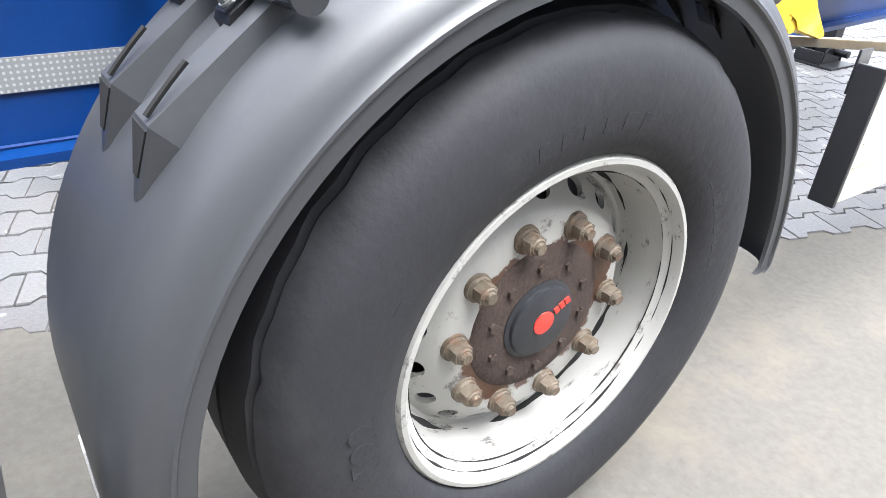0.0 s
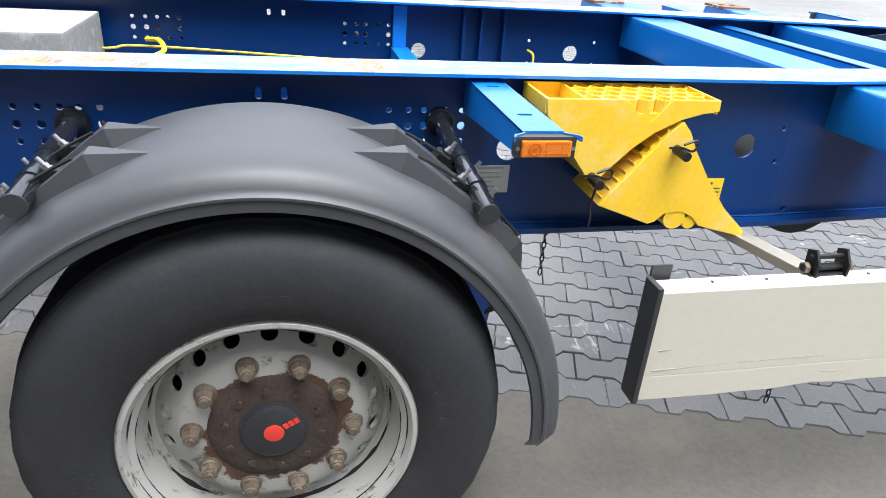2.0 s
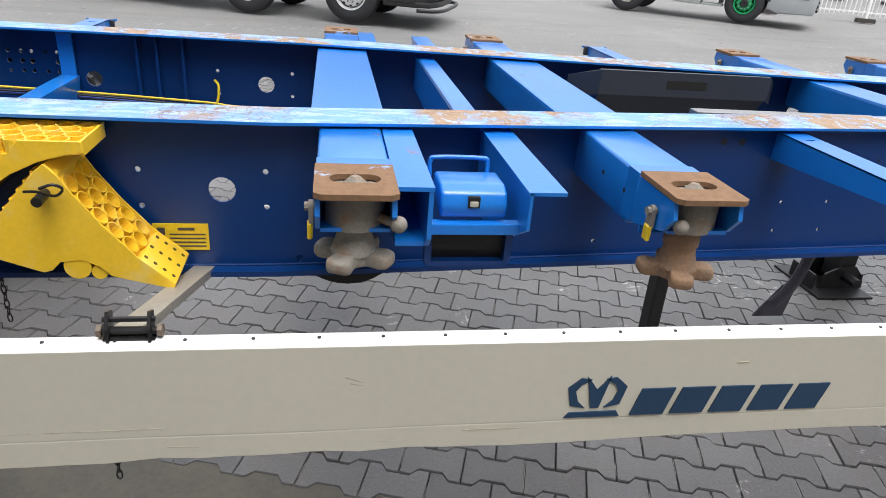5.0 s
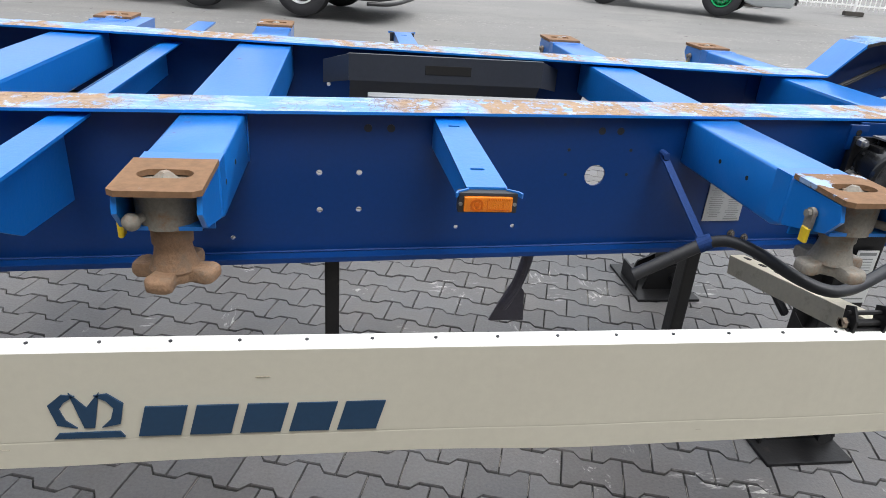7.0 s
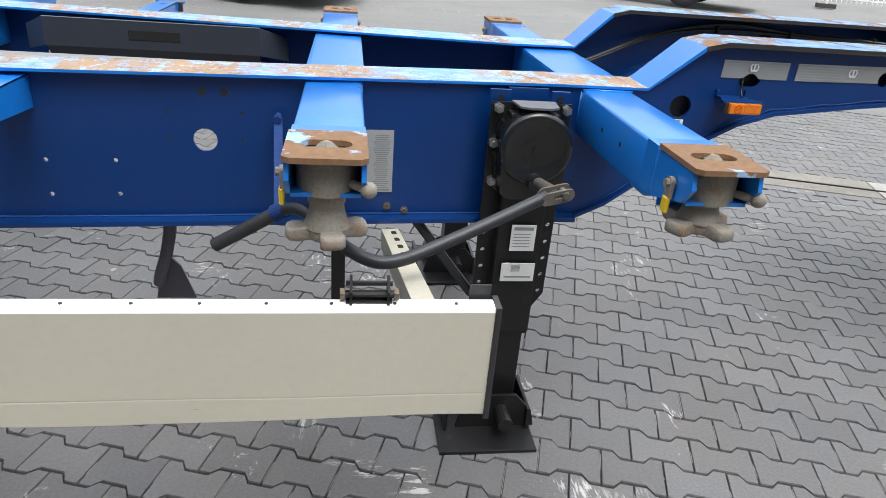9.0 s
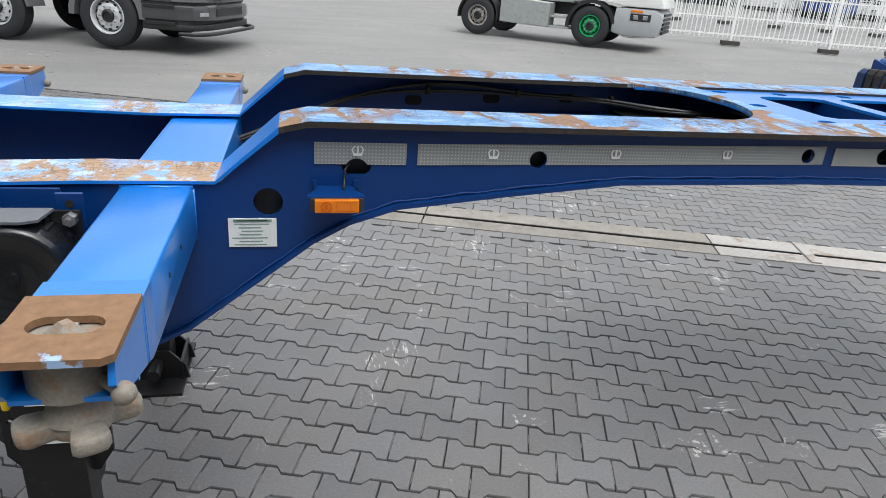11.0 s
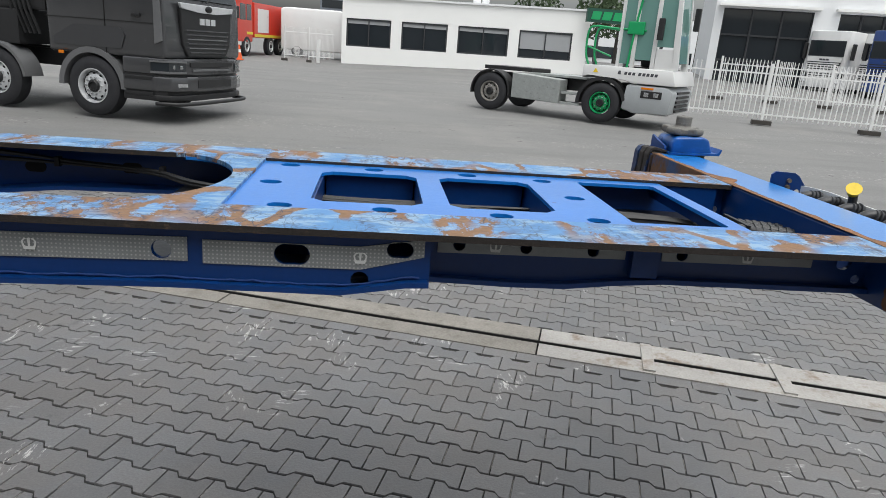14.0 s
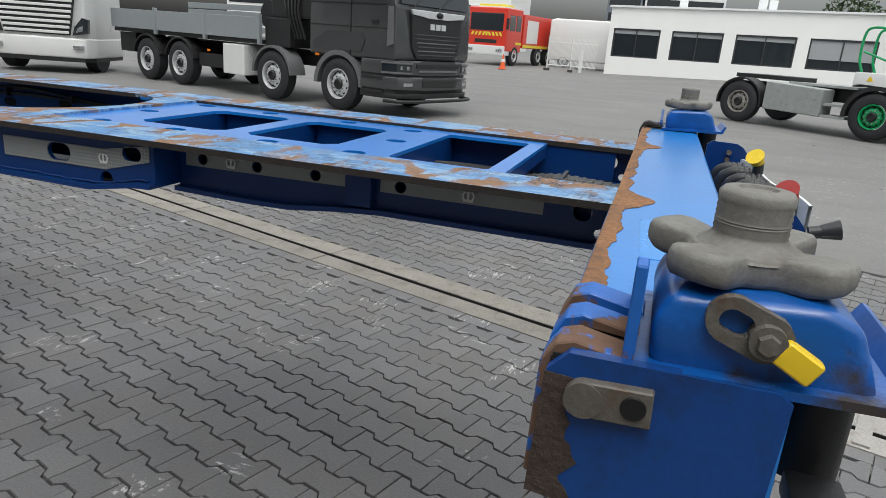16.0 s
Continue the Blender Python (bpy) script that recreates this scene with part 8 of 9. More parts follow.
def yard_tractor(at):
    t = thing("yard_tractor", "white and grey terminal tractor with green rails and one green wheel", "tractor", "", at)
    W = 2.45
    for x, rm in ((0.0, green_paint), (-3.15, dusty_rim)):
        road_wheel(t, x, 0.16, 0.50, rm, -1, 0.3, 0.54)
        road_wheel(t, x, W - 0.16, 0.50, rm, 1, 0.3, 0.62)
    bm = B()
    prism(bm, [(0.55, 0.42), (0.62, 1.02), (1.62, 1.02), (1.78, 0.9), (1.72, 0.36), (0.85, 0.33)], lambda p, q, d: (p, d, q), 0.0, W)
    bmesh.ops.bevel(bm, geom=list(bm.edges), offset=0.05, segments=2, affect="EDGES", profile=0.5)
    bp = part("bumper", bm, grey_bumper, t, "grey steel bumper", smooth=30)
    bm = B()
    box(bm, 1.0, 1.52, -0.012, 0.05, 0.72, 0.90, 0.02)
    lm = part("lamp_recess", bm, truck_trim, bp)
    bm = B()
    box(bm, 1.08, 1.2, -0.02, 0.0, 0.76, 0.86, 0.01)
    box(bm, 1.32, 1.44, -0.02, 0.0, 0.76, 0.86, 0.01)
    part("lamp", bm, chrome, lm)
    bm = B()
    box(bm, 1.0, 1.3, -0.015, 0.0, 0.93, 0.98)
    part("amber_lamp", bm, amber, lm)
    bm = B()
    for k in range(5):
        box(bm, 1.745, 1.80, 0.5, 1.95, 0.42 + 0.11 * k, 0.48 + 0.11 * k, 0.01)
    part("grille_bars", bm, truck_trim, bp)
    bm = B()
    prism(bm, [(-0.55, 1.08), (-0.55, 1.42), (1.70, 1.42), (1.80, 1.05), (0.7, 1.05), (0.55, 1.15), (-0.4, 1.2)], lambda p, q, d: (p, d, q), 0.0, W)
    bmesh.ops.bevel(bm, geom=list(bm.edges), offset=0.03, segments=2, affect="EDGES", profile=0.5)
    bd = part("body", bm, truck_white, t, "white lower body with dark print", smooth=30)
    for k in range(8):
        xa = 0.52 + 0.10 * k + (0.05 if k > 2 else 0)
        bm = B()
        prism(bm, [(xa, 1.24), (xa + 0.07, 1.24), (xa + 0.085, 1.31), (xa + 0.015, 1.31)], XZ(-0.004), 0, 0.006)
        part("block_print", bm, ink, bd)
    bm = B()
    prism(bm, [(0.36, 1.24), (0.45, 1.24), (0.43, 1.33), (0.38, 1.33)], XZ(-0.004), 0, 0.006)
    part("block_print", bm, ink, bd)
    bm = B()
    prism(bm, [(-0.28, 1.24), (-0.14, 1.24), (-0.21, 1.35)], XZ(-0.004), 0, 0.006)
    part("warning_mark", bm, tag_yellow, bd)
    bm = B()
    box(bm, 0.22, 1.70, 0.02, 1.33, 3.35, 3.5, 0.03)
    cb = part("cab", bm, truck_white, t, "white narrow cab roof and frame")
    for x0, x1, y0 in ((0.25, 0.33, 0.05), (0.60, 0.70, 0.05), (1.10, 1.20, 0.05), (0.25, 0.33, 1.2)):
        bm = B()
        box(bm, x0, x1, y0, y0 + 0.10, 1.42, 3.36, 0.01)
        part("pillar", bm, truck_white, cb)
    for y0 in (0.05, 1.2):
        bm = B()
        prism(bm, [(1.62, 1.42), (1.78, 1.42), (1.62, 3.36), (1.54, 3.36)], lambda p, q, d: (p, d, q), y0, y0 + 0.10)
        part("pillar", bm, truck_white, cb)
    bm = B()
    box(bm, 1.21, 1.64, 0.05, 0.13, 1.42, 1.9, 0.01)
    part("lower_door", bm, truck_white, cb)
    for x0, x1, z0, z1 in ((0.70, 1.10, 1.62, 3.3), (1.20, 1.62, 1.95, 3.3), (0.33, 0.60, 1.5, 3.3)):
        bm = B()
        box(bm, x0, x1, 0.085, 0.10, z0, z1)
        part("window", bm, pane_green, cb)
    bm = B()
    prism(bm, [(1.735, 1.6), (1.745, 1.6), (1.60, 3.3), (1.59, 3.3)], lambda p, q, d: (p, d, q), 0.15, 1.2)
    part("windscreen", bm, pane_green, cb)
    bm = B()
    box(bm, 0.75, 1.0, 0.5, 0.95, 1.45, 2.4, 0.08)
    box(bm, 0.4, 1.6, 0.2, 1.15, 1.40, 1.45)
    part("seat", bm, truck_trim, cb)
    bm = B()
    box(bm, 1.2, 1.34, -0.12, 0.0, 2.1, 2.6, 0.03)
    part("mirror", bm, truck_trim, cb)
    bm = B()
    box(bm, 1.72, 1.86, 1.3, 1.4, 2.4, 2.95, 0.03)
    part("mirror", bm, truck_trim, cb)
    bm = B()
    for y in (0.08, 0.75):
        tube(bm, curve([(-0.45, y, 1.42), (-0.55, y, 1.7), (-0.55, y, 2.2), (-0.40, y, 2.35), (0.1, y, 2.32), (0.9, y, 2.30)]), 0.028, 8)
    tube(bm, [(0.55, 0.03, 1.42), (0.62, 0.03, 2.32), (0.75, 0.03, 3.3)], 0.028)
    box(bm, 0.45, 0.85, 0.0, 0.12, 2.2, 2.5, 0.03)
    tube(bm, [(-0.50, 0.08, 1.85), (0.1, 0.08, 1.65)], 0.022)
    part("hand_rail", bm, green_paint, t, "bright green tubular rail")
    bm = B()
    arch(bm, 0.0, 0.0, 0.4, 0.56, 0.5, 10, 185, 0.09)
    part("wheel_guard", bm, truck_trim, t, smooth=30)
    bm = B()
    arch(bm, -3.15, 0.0, 0.45, 0.56, 0.5, -8, 188, 0.035)
    part("rear_guard", bm, truck_trim, t, "black rear mudguard", smooth=30)
    bm = B()
    prism(bm, [(-2.50, 0.40), (-1.12, 0.36), (-1.12, 0.98), (-2.50, 1.05)], lambda p, q, d: (p, d, q), 0.02, 0.6)
    bmesh.ops.bevel(bm, geom=list(bm.edges), offset=0.02, segments=2, affect="EDGES", profile=0.5)
    part("side_box", bm, galv_box, t, "stained galvanised side box")
    bm = B()
    box(bm, -1.10, -0.55, 0.02, 0.5, 0.36, 0.42, 0.01)
    box(bm, -1.10, -0.60, 0.10, 0.5, 0.62, 0.68, 0.01)
    part("step", bm, galv_box, t)
    bm = B()
    box(bm, -3.8, -0.3, 0.75, 0.95, 0.7, 1.0)
    box(bm, -3.8, -0.3, 1.55, 1.75, 0.7, 1.0)
    prism(bm, [(-3.6, 0.5), (-2.2, 0.6), (-1.9, 1.25), (-2.2, 1.9), (-3.6, 2.0)], XY(1.08), 0, 0.1)
    part("fifth_wheel", bm, truck_trim, t, "dark fifth-wheel plate and frame")
    bm = B()
    box(bm, -2.2, -0.6, 0.5, 1.9, 1.02, 1.08, 0.01)
    part("deck", bm, galv_box, t)
    return t


yard_tractor(pose(12.55, 15.15, rise(12.5, 16), 0, 0, -35.5))


def site_building():
    """Long low office building of white cladding with dark window frames."""
    b = thing("office_building", "long low white office building with dark-framed windows and a blind", "building")
    ax, ay, bx, by = 4.75, 38.2, 18.75, 37.4
    L = math.hypot(bx - ax, by - ay)
    m = Matrix.Translation((ax, ay, 0.0)) @ Matrix.Rotation(math.atan2(by - ay, bx - ax), 4, "Z")
    wins = [(0.25, 2.75), (3.35, 5.95), (6.55, 9.45), (10.05, 13.1)]
    bm = B()
    outer = [(0, -0.3), (L, -0.3), (L, 4.32), (0, 4.02)]
    zof = lambda x: 1.42 + 0.13 * x / L
    holed(bm, outer, [[(x0, zof(x0)), (x1, zof(x1)), (x1, zof(x1) + 1.52), (x0, zof(x0) + 1.50)] for x0, x1 in wins], lambda p, q, d: m @ Vector((p, d, q)), 0, 0.2)
    w = part("wall", bm, wall_white, b, "white clad front wall")
    bm = B()
    prism(bm, [(0, -0.3), (0, 4.02), (L, 4.32), (L, -0.3)], lambda p, q, d: m @ Vector((p, d, q)), 0.9, 9.0)
    box(bm, 0.0, 0.2, 0.2, 0.95, -0.3, 4.0, m=m)
    box(bm, L - 0.2, L, 0.2, 0.95, -0.3, 4.3, m=m)
    part("back_block", bm, wall_white, b)
    bm = B()
    prism(bm, [(-0.1, 4.0), (L + 0.1, 4.30), (L + 0.1, 4.40), (-0.1, 4.10)], lambda p, q, d: m @ Vector((p, d, q)), -0.12, 9.1)
    part("roof", bm, wall_pale, b, "pale flat roof edge")
    bm = B()
    box(bm, -0.02, L + 0.02, -0.03, 0.05, -0.3, 0.35 + 0.0, m=m)
    part("plinth", bm, wall_pale, b)
    for i, (x0, x1) in enumerate(wins):
        z0 = zof(x0)
        bm = B()
        for q in ((x0, x1, z0, z0 + 0.08), (x0, x1, z0 + 1.42, z0 + 1.52), (x0, x0 + 0.08, z0, z0 + 1.5), (x1 - 0.08, x1, z0, z0 + 1.5), ((x0 + x1) / 2 - 0.03, (x0 + x1) / 2 + 0.03, z0, z0 + 1.5)):
            box(bm, q[0], q[1], 0.02, 0.16, q[2], q[3], m=m)
        win = part("window", bm, frame_dark, b, "dark-framed window")
        bm = B()
        box(bm, x0, x1, 0.11, 0.125, z0, z0 + 1.5, m=m)
        part("pane", bm, pane, win)
        bm = B()
        h = 0.95 if i == 3 else 0.22
        box(bm, x0 + 0.06, x1 - 0.06, 0.07, 0.09, z0 + 1.45 - h, z0 + 1.45, m=m)
        part("blind", bm, blind_grey, win, "grey roller blind")
    for x in (3.4, 7.4, 7.9):
        bm = B()
        z = 4.07 + 0.3 * x / L
        box(bm, x, x + 0.42, 1.5, 2.0, z, z + 0.6, 0.03, m=m)
        rod(bm, m @ Vector((x + 0.21, 1.48, z + 0.3)), m @ Vector((x + 0.21, 1.5, z + 0.3)), 0.2, 20)
        part("roof_unit", bm, wall_pale, b, "small roof fan unit")
    return b


site_building()


def glass_building():
    b = thing("showroom_building", "tall white building with large dark glass bays", "building")
    m = Matrix.Translation((27.5, 40.5, 0)) @ Matrix.Rotation(radians(-22), 4, "Z")
    bays = [(0.5, 5.6, 0.8, 5.4), (7.0, 10.6, 2.6, 5.4), (12.2, 16.0, 2.6, 5.4), (17.4, 21.0, 2.6, 5.4)]
    bm = B()
    holed(bm, [(0, -0.5), (26, -0.5), (26, 9), (0, 9)], [[(a, c), (e, c), (e, d), (a, d)] for a, e, c, d in bays], lambda p, q, d: m @ Vector((p, d, q)), 0, 0.3)
    part("wall", bm, wall_pale, b)
    bm = B()
    box(bm, 0, 26, 0.9, 14, -0.5, 9, m=m)
    box(bm, 0, 0.3, 0.3, 0.95, -0.5, 9, m=m)
    part("back_block", bm, wall_pale, b)
    for a, e, c, d in bays:
        bm = B()
        box(bm, a, e, 0.26, 0.28, c, d, m=m)
        win = part("window", bm, pane, b, "dark glazing with slim frame bars")
        for x in np.linspace(a, e, 4):
            bm = B()
            box(bm, x - 0.05, x + 0.05, 0.1, 0.25, c, d, m=m)
            part("mullion", bm, frame_dark, win)
        for z in np.linspace(c, d, 4):
            bm = B()
            box(bm, a, e, 0.12, 0.24, z - 0.05, z + 0.05, m=m)
            part("transom", bm, frame_dark, win)
        bm = B()
        box(bm, a - 0.3, e + 0.3, -0.5, 0.0, d + 0.1, d + 0.25, m=m)
        part("canopy", bm, wall_white, b)


glass_building()

# far offices
for x0, x1, y0, h, mt in ((-6, 1, 150, 26, tower_grey), (1.5, 17, 150, 20, wall_pale), (-60, -14, 95, 9, wall_white), (34, 52, 95, 8, wall_pale)):
    bm = B()
    box(bm, x0, x1, y0, y0 + 14, 0, h)
    fb = thing("far_building", "distant office block behind the yard", "building", "far buildings")
    part("wall", bm, mt, fb)
    for k in range(int(h / 3) - 1):
        bm = B()
        box(bm, x0 + 0.4, x1 - 0.4, y0 - 0.08, y0 + 0.1, 2.0 + 3 * k, 3.6 + 3 * k)
        part("window", bm, pane, fb)


# sign band behind the tractor
sb = thing("sign_board", "dark green sign band with pale blocks, letters not legible", "sign")
bm = B()
box(bm, 18.3, 23.4, 36.6, 36.9, 3.72, 4.45)
part("panel", bm, mat("dark_green_panel", (0.01, 0.07, 0.045), 0.5), sb)
bm = B()
for k in range(3):
    prism(bm, [(18.5 + 0.62 * k, 3.86), (19.0 + 0.62 * k, 3.86), (19.1 + 0.62 * k, 4.30), (18.6 + 0.62 * k, 4.30)], XZ(36.57), 0, 0.03)
part("green_blocks", bm, green_paint, sb)
bm = B()
for k in range(5):
    prism(bm, [(20.5 + 0.56 * k, 3.86), (20.95 + 0.56 * k, 3.86), (21.05 + 0.56 * k, 4.30), (20.6 + 0.56 * k, 4.30)], XZ(36.57), 0, 0.03)
part("white_blocks", bm, label_white, sb)
for x in (19.0, 20.8, 22.8):
    bm = B()
    box(bm, x, x + 0.12, 36.65, 36.85, 0.3, 3.73)
    part("post", bm, frame_dark, sb)


def fire_engine(at):
    t = thing("fire_engine", "red airport fire engine with yellow stripes", "fire engine", "", at)
    for x in (0.9, 4.4, 5.9):
        road_wheel(t, x, 0.15, 0.55, alu_rim)
    bm = B()
    box(bm, -0.4, 1.7, 0, 2.5, 0.75, 3.1, 0.12, seg=3)
    cab = part("cab", bm, fire_red, t, "red cab", smooth=30)
    bm = B()
    box(bm, 0.0, 0.75, -0.01, 0.05, 1.9, 2.75, 0.04)
    part("window", bm, pane, cab)
    bm = B()
    box(bm, 0.85, 1.5, -0.01, 0.05, 1.9, 2.75, 0.04)
    part("window", bm, pane, cab)
    bm = B()
    box(bm, -0.42, -0.3, 0.2, 2.3, 1.85, 2.8, 0.04)
    part("windscreen", bm, pane, cab)
    for z0, z1, x0, x1 in ((1.16, 1.30, 0.9, 1.7), (1.05, 1.2, 1.95, 6.9)):
        bm = B()
        box(bm, x0, x1, -0.012, 0.0, z0, z1)
        part("stripe", bm, hi_vis, t)
    # slanted warning marks across the front, above a black grille
    for k in range(9):
        bm = B()
        y = 0.22 + 0.235 * k
        sl = 0.10 if k < 4 else (-0.10 if k > 4 else 0.0)
        prism(bm, [(y, 1.58), (y + 0.13, 1.58), (y + 0.13 + sl, 1.78), (y + sl, 1.78)], lambda p, q, d: (-0.412 + d, p, q), -0.006, 0.006)
        part("warning_mark", bm, hi_vis, cab)
    bm = B()
    box(bm, -0.425, -0.39, 0.55, 1.95, 1.18, 1.38, 0.02)
    part("grille", bm, truck_trim, cab)
    bm = B()
    box(bm, -0.3, 1.6, 0.05, 2.45, 3.02, 3.16, 0.05)
    part("cab_roof", bm, truck_white, cab)
    for y in (0.12, 2.0):
        bm = B()
        box(bm, -0.53, -0.45, y, y + 0.38, 0.72, 0.90, 0.02)
        part("headlamp", bm, chrome, t)
    for y in (-0.12, 2.52):
        bm = B()
        box(bm, -0.45, -0.30, y, y + 0.12, 1.95, 2.55, 0.03)
        part("mirror", bm, truck_trim, cab)
    bm = B()
    box(bm, 1.9, 7.0, 0, 2.5, 1.0, 2.9, 0.08)
    part("body", bm, fire_red, t, "red tank body")
    bm = B()
    box(bm, 2.4, 4.0, -0.015, 0.0, 1.3, 2.6)
    part("locker_door", bm, truck_white, t)
    bm = B()
    box(bm, -0.5, 0.25, 0.02, 2.48, 0.55, 1.05, 0.06)
    part("bumper", bm, truck_white, t)
    bm = B()
    box(bm, 0.1, 1.2, 0.4, 2.1, 3.1, 3.3, 0.05)
    part("light_bar", bm, hi_vis, t)
    return t


fire_engine(pose(-0.62, 37.0, rise(0, 37.0), 0, 0, 77))


def van(at):
    t = thing("white_van", "white high-roof panel van", "van", "", at)
    bm = B()
    prism(bm, [(0, 0.4), (0, 2.75), (0.3, 2.85), (3.6, 2.85), (4.4, 2.5), (5.0, 1.6), (5.9, 1.3), (6.0, 0.4)], lambda p, q, d: (p, d, q), 0, 2.0)
    bmesh.ops.bevel(bm, geom=list(bm.edges), offset=0.1, segments=3, affect="EDGES", profile=0.5)
    b = part("body", bm, truck_white, t, smooth=30)
    bm = B()
    prism(bm, [(4.0, 1.6), (4.9, 1.6), (4.45, 2.35), (4.0, 2.4)], XZ(-0.01), 0, 0.03)
    part("window", bm, pane, b)
    for x in (1.0, 4.9):
        road_wheel(t, x, 0.12, 0.35, alu_rim, -1, 0.22)
    return t


van(pose(0.9, 41.5, rise(0, 41.5), 0, 0, -4))


# ---- fences ----
def fence_panel(at, L=3.0, H=1.75, n=20):
    t = thing("fence_panel", "white steel bar fence panel on dark rubber feet", "fence", "white fence panels", at)
    for x in (0.0,):
        bm = B()
        box(bm, x - 0.04, x + 0.04, -0.04, 0.04, 0.1, H + 0.05, 0.006)
        part("post", bm, fence_white, t)
        bm = B()
        box(bm, x - 0.28, x + 0.28, -0.13, 0.13, 0.0, 0.13, 0.02)
        part("foot", bm, rubber_block, t, "dark rubber foot block")
    for z in (0.28, H - 0.28):
        bm = B()
        box(bm, 0.04, L - 0.04, -0.02, 0.02, z, z + 0.045)
        part("rail", bm, fence_white, t)
    for k in range(n):
        x = 0.12 + (L - 0.24) * k / (n - 1)
        bm = B()
        box(bm, x - 0.012, x + 0.012, -0.012, 0.012, 0.18, H)
        part("bar", bm, fence_white, t)
    return t


fp = fence_panel(pose(18.6, 17.9, rise(18.6, 17.9), 0, 0, -19.6))
ca, sa = math.cos(radians(-19.6)), math.sin(radians(-19.6))
for k in (-1, 1, 2, 3, 4):
    x, y = 18.6 + 3.0 * k * ca, 17.9 + 3.0 * k * sa
    copy_thing(fp, pose(x, y, rise(x, y), 0, 0, -19.6))
for k in range(2, 9):
    x, y = 17.0 + 2.2 * k, 27.5 - 0.5 * k
    copy_thing(fp, pose(x, y, rise(x, y), 0, 0, -12))
for k in range(2):
    x, y = 1.9 + 1.3 * k, 35.8 - 0.2 * k
    copy_thing(fp, pose(x, y, rise(x, y), 0, 0, 35 - 20 * k) @ Matrix.Scale(0.45, 4, (1, 0, 0)))
bm = B()
rod(bm, (3.6, 36.6, rise(3, 36) - 0.05), (3.6, 36.6, rise(3, 36) + 1.2), 0.11, 16)
tagged(link("bollard", bm, fence_white, smooth=40), "pale round steel bollard in the yard", "bollard")
cn = thing("traffic_cone", "orange traffic cone with a white band", "cone", "", pose(0.1, 33.0, rise(0, 33)))
bm = B()
box(bm, -0.2, 0.2, -0.2, 0.2, 0, 0.04, 0.01)
rod(bm, (0, 0, 0.04), (0, 0, 0.72), 0.15, 20, 0.03)
part("body", bm, cone_orange, cn, smooth=40)
bm = B()
rod(bm, (0, 0, 0.36), (0, 0, 0.5), 0.099, 20, 0.076)
part("band", bm, label_white, cn, smooth=40)

# parked white cabs behind the fence
for k in range(5):
    c = white_tractor(pose(33.0 + 2.6 * k, 37.0 - 1.0 * k, rise(27, 33), 0, 0, -60)) if k == 0 else copy_thing(c0, pose(33.0 + 2.6 * k, 37.0 - 1.0 * k, rise(27, 33), 0, 0, -60))
    if k == 0:
        c0 = c
white_tractor(pose(34.0, 33.0, rise(34, 33), 0, 0, -60), mat("blue_truck_paint", (0.01, 0.045, 0.20), 0.3, var=0.08, coat=0.4), "blue_truck_cab", "dark blue truck cab parked behind the fence")


# far trees: leafy clumps round a trunk
def far_tree(at, h):
    t = thing("far_tree", "distant green leafy tree", "tree", "far trees", at)
    bm = B()
    rod(bm, (0, 0, 0), (0, 0, h * 0.6), 0.25, 8, 0.1)
    part("trunk", bm, rubber_block, t)
    vs, fs = [], []
    rnd = random.Random(int(h * 100))
    for k in range(700):
        a, b = rnd.uniform(0, math.tau), rnd.uniform(-1, 1)
        rr = (rnd.random() ** 0.4) * h * 0.36
        c = Vector((math.cos(a) * rr * math.sqrt(1 - b * b), math.sin(a) * rr * math.sqrt(1 - b * b), h * 0.62 + b * rr * 0.9))
        u = Vector((rnd.uniform(-1, 1), rnd.uniform(-1, 1), rnd.uniform(-1, 1))) * 0.35
        w = Vector((rnd.uniform(-1, 1), rnd.uniform(-1, 1), rnd.uniform(-1, 1))) * 0.35
        i = len(vs)
        vs += [c - u, c + w, c + u]
        fs.append((i, i + 1, i + 2))
    me = bpy.data.meshes.new("crown")
    me.from_pydata(vs, [], fs)
    me.materials.append(leaf_mat)
    cr = new("crown", me)
    cr.parent = t
    return t


for x, y, h in ((29.5, 70, 8), (33, 74, 9), (25, 80, 8.5), (40, 82, 9), (-30, 85, 9), (-42, 88, 10)):
    far_tree(pose(x, y, rise(x, 45)), h)

# ---- drain channel ----
drain = tagged(flat("drain_channel", -14, 22, V_DRAIN0 - 0.005, V_DRAIN1 + 0.005, -0.026, black_gap, "concrete slot drain across the paving"), kind="structure")
joints = [-13.0, -10.9, -8.8, -6.7, -4.6, -2.5, -0.4, 1.6, 3.2, 4.91, 7.01, 9.1, 11.2, 13.3, 15.4]
for a, b in zip(joints, joints[1:]):
    for v0, v1 in ((V_DRAIN0, 4.258), (4.305, V_DRAIN1)):
        bm = B()
        f = lambda p, q, d: (*uv_xy(p, q), d)
        prism(bm, [(a + 0.006, v0), (b - 0.006, v0), (b - 0.006, v1), (a + 0.006, v1)], f, -0.03, 0.004 + random.uniform(-0.002, 0.002))
        link("drain_slab", bm, drain_new if a > 7 else drain_mat, drain)
# black strips down both slot walls, painting the shade in the slot
for v0, v1 in ((4.258, 4.2645), (4.2985, 4.305)):
    bm = B()
    prism(bm, [(-13.0, v0), (15.4, v0), (15.4, v1), (-13.0, v1)], lambda p, q, d: (*uv_xy(p, q), d), -0.028, 0.0015)
    link("slot_shade", bm, black_gap, drain)
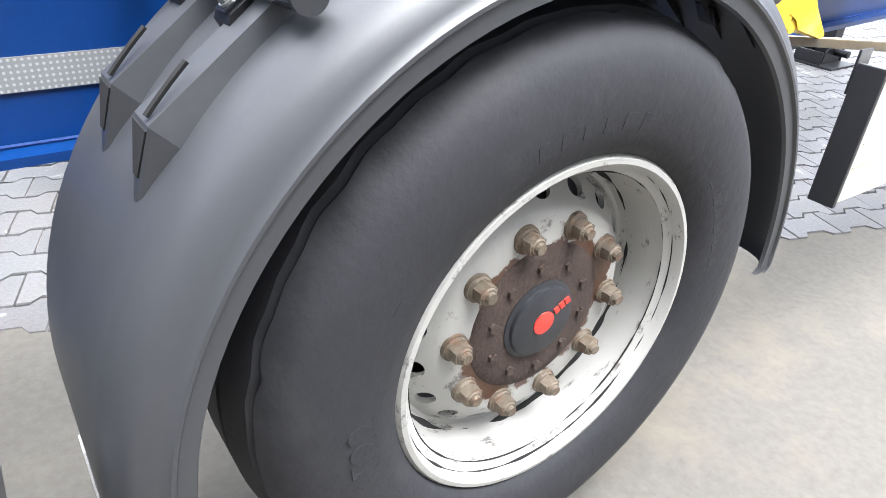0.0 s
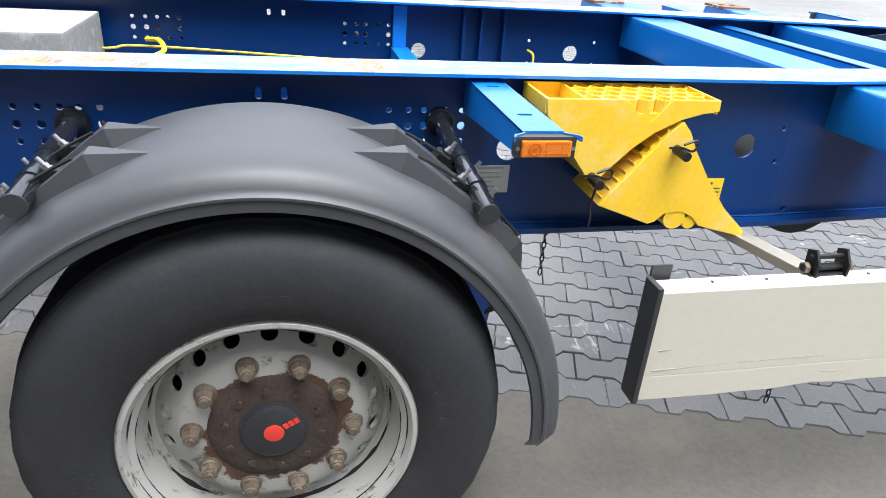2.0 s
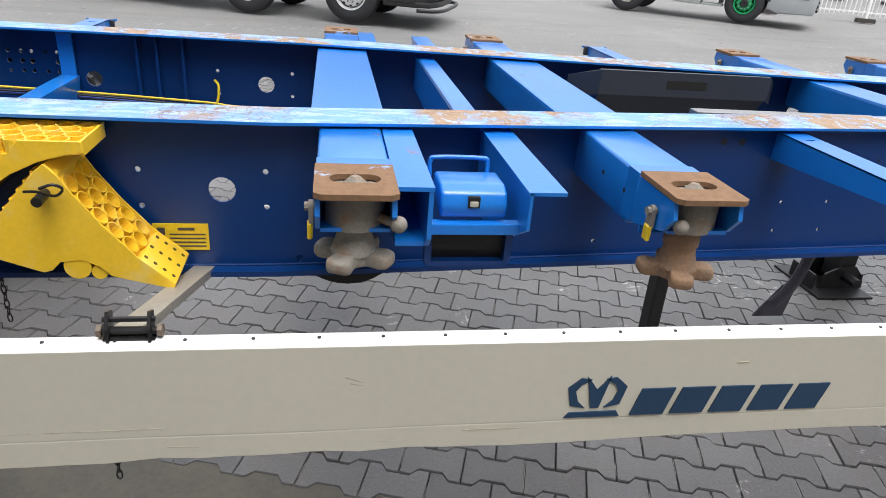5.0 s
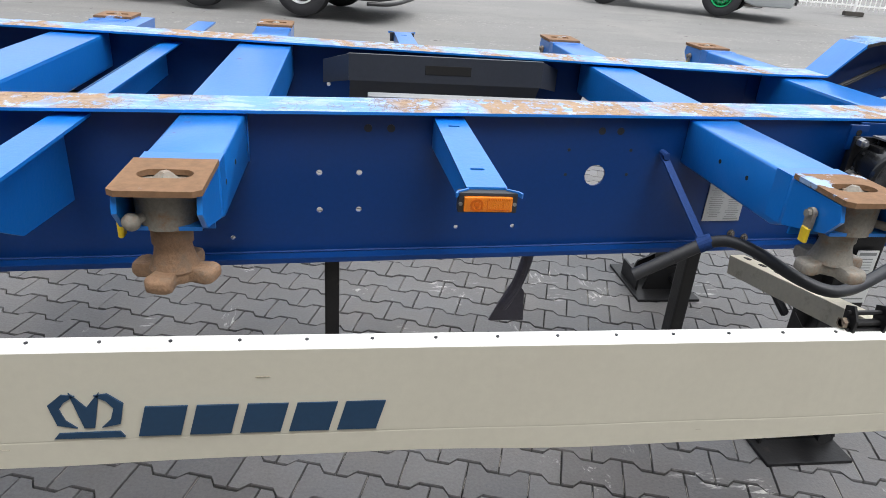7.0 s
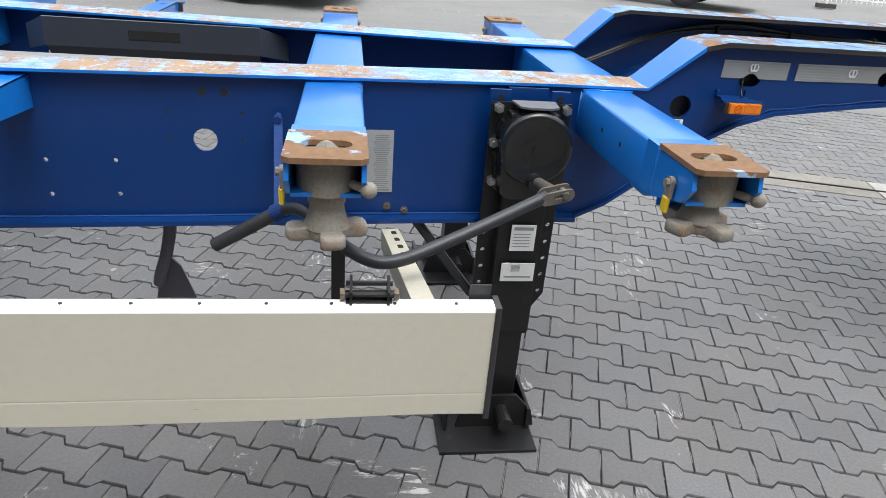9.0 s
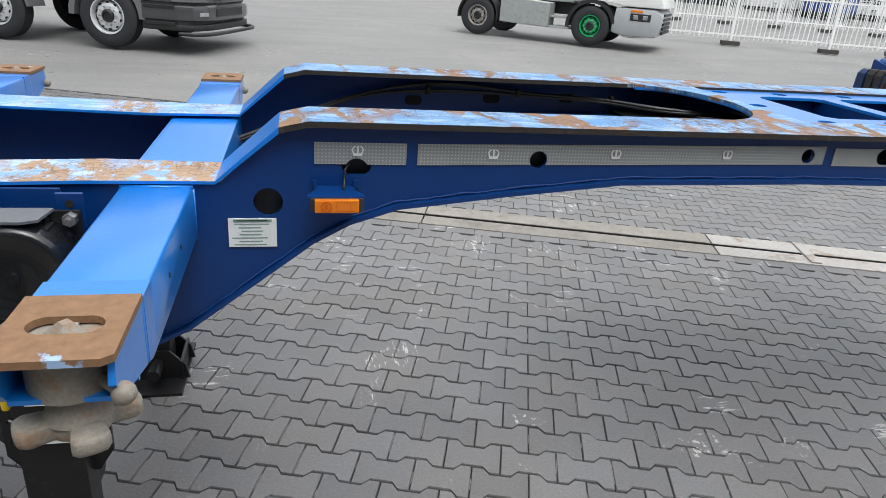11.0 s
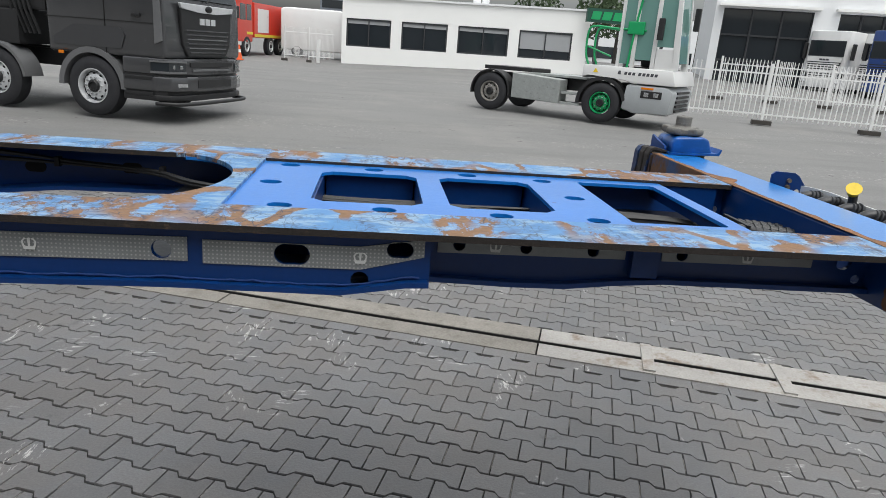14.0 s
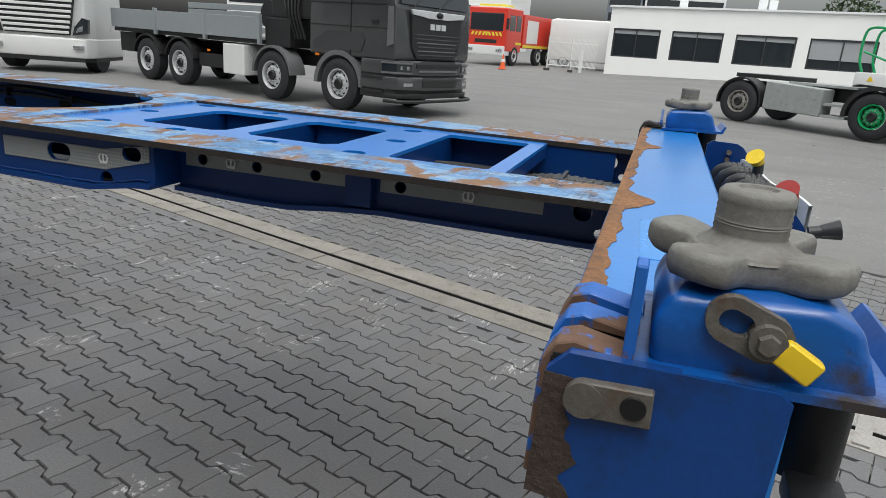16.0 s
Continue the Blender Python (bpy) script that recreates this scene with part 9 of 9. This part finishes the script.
for u in (7.67, 8.44, 9.75, 10.5):
    bm = B()
    f = lambda p, q, d: (*uv_xy(p, q), d)
    prism(bm, [(u - 0.035, V_DRAIN0 + 0.02), (u + 0.035, V_DRAIN0 + 0.02), (u + 0.035, V_DRAIN1 - 0.01), (u - 0.035, V_DRAIN1 - 0.01)], f, 0.0, 0.016)
    link("drain_clamp", bm, drain_new, drain)

# ---- block paving ----
PL, PW, PA, U_OFF = 0.2092, 0.141, 0.0150, 0.129
pave = tagged(new("block_paving"), "grey bone-shaped concrete paving blocks with dark joints", "paving", kind="structure")


def paver_outline():
    h, a, L = PW / 2 - 0.0024, PA, PL
    g = 0.0022
    q, t = L / 4, 0.024
    top = [(-L / 2 + g, h + a - g), (-q - t / 2, h + a - g), (-q + t / 2, h - a - g), (q - t / 2, h - a - g), (q + t / 2, h + a - g), (L / 2 - g, h + a - g)]
    return top + [(x, -y) for x, y in top[::-1]]


def paver_geo():
    """Top face, a small chamfer and sides, in u, v, z."""
    o = paver_outline()
    n = len(o)
    c = []
    for x, y in o:
        c.append((x - math.copysign(0.0018, x), y - math.copysign(0.0022, y)))
    vs = [(x, y, 0.0) for x, y in c] + [(x, y, -0.005) for x, y in o] + [(x, y, -0.03) for x, y in o]
    fs = [tuple(range(n - 1, -1, -1))]
    for i in range(n):
        j = (i + 1) % n
        fs.append((i, j, n + j, n + i))
        fs.append((n + i, n + j, 2 * n + j, 2 * n + i))
    return vs, fs


gv, gf = paver_geo()
pm = bpy.data.meshes.new("paver")
pm.from_pydata(gv, [], gf)
pm.materials.append(paver_mat)
rnd = random.Random(5)
AV, AF, SV, SF = [], [], [], []
count = 0
rot = Matrix.Rotation(radians(-18), 4, "Z")
for band0, band1 in ((V_EDGE, V_DRAIN0 - 0.09), (V_DRAIN1 + 0.02, V_PAVE)):
    nrow = int((band1 - band0) / PW)
    for r in range(nrow):
        v = band0 + PW * (r + 0.5)
        for k in range(-20, 72):
            u = PL * (k + 0.5 * (r % 2)) + U_OFF
            x, y = uv_xy(u, v)
            if x < -3.2 or x > 13.5:
                continue
            z = rise(x, y) + rnd.uniform(-0.0022, 0.0014)
            tilt = (rnd.uniform(-0.010, 0.010), rnd.uniform(-0.008, 0.008))
            # pale sand left in the short joint beside the block
            if rnd.random() < 0.75:
                b0, b1 = sorted((rnd.uniform(-0.078, 0.0), rnd.uniform(0.0, 0.078)))
                i = len(SV)
                for a, b in ((PL / 2 - 0.0011, b0), (PL / 2 + 0.0011, b0), (PL / 2 + 0.0014, b1), (PL / 2 - 0.0008, b1)):
                    SV.append((x + a * CA - b * SA, y + a * SA + b * CA, rise(x, y) - 0.0035))
                SF.append((i, i + 1, i + 2, i + 3))
            if 4.7 < u < 7.9 and 0.1 < v < 2.95 and count < 300:
                ob = new("paver", pm)
                ob.matrix_basis = Matrix.Translation((x, y, z)) @ rot @ Euler((tilt[0], tilt[1], 0)).to_matrix().to_4x4()
                ob.parent = pave
                count += 1
                continue
            i = len(AV)
            for a, b, c in gv:
                AV.append((x + a * CA - b * SA, y + a * SA + b * CA, z + c + a * tilt[1] + b * tilt[0]))
            AF += [tuple(i + q for q in fc) for fc in gf]
# trimmed edge course of plain blocks along the drain
vv = V_DRAIN0 - 0.053
for k in range(-18, 70):
    u = 0.20 * k
    x, y = uv_xy(u, vv)
    if x < -3.2 or x > 13.5:
        continue
    z = rnd.uniform(-0.002, 0.001)
    i = len(AV)
    for zz in (z, -0.03):
        for a, b in ((-0.0975, -0.049), (0.0975, -0.049), (0.0975, 0.049), (-0.0975, 0.049)):
            AV.append((x + a * CA - b * SA, y + a * SA + b * CA, zz))
    AF += [(i, i + 1, i + 2, i + 3)] + [(i + a, i + 4 + a, i + 4 + (a + 1) % 4, i + (a + 1) % 4) for a in range(4)]
me = bpy.data.meshes.new("pavers")
me.from_pydata(AV, [], AF)
me.materials.append(paver_mat)
sm = bpy.data.meshes.new("joint_sand")
sm.from_pydata(SV, [], SF)
sm.materials.append(mat("pale_joint_sand", (0.30, 0.28, 0.25), 0.95, var=0.3, scale=20, fine=200))
sand = tagged(new("joint_sand", sm), "pale sand in the joints of the paving", kind="stuff")
sand.parent = pave
rest = tagged(new("pavers", me), "grey concrete paving blocks", kind="stuff")
rest.parent = pave
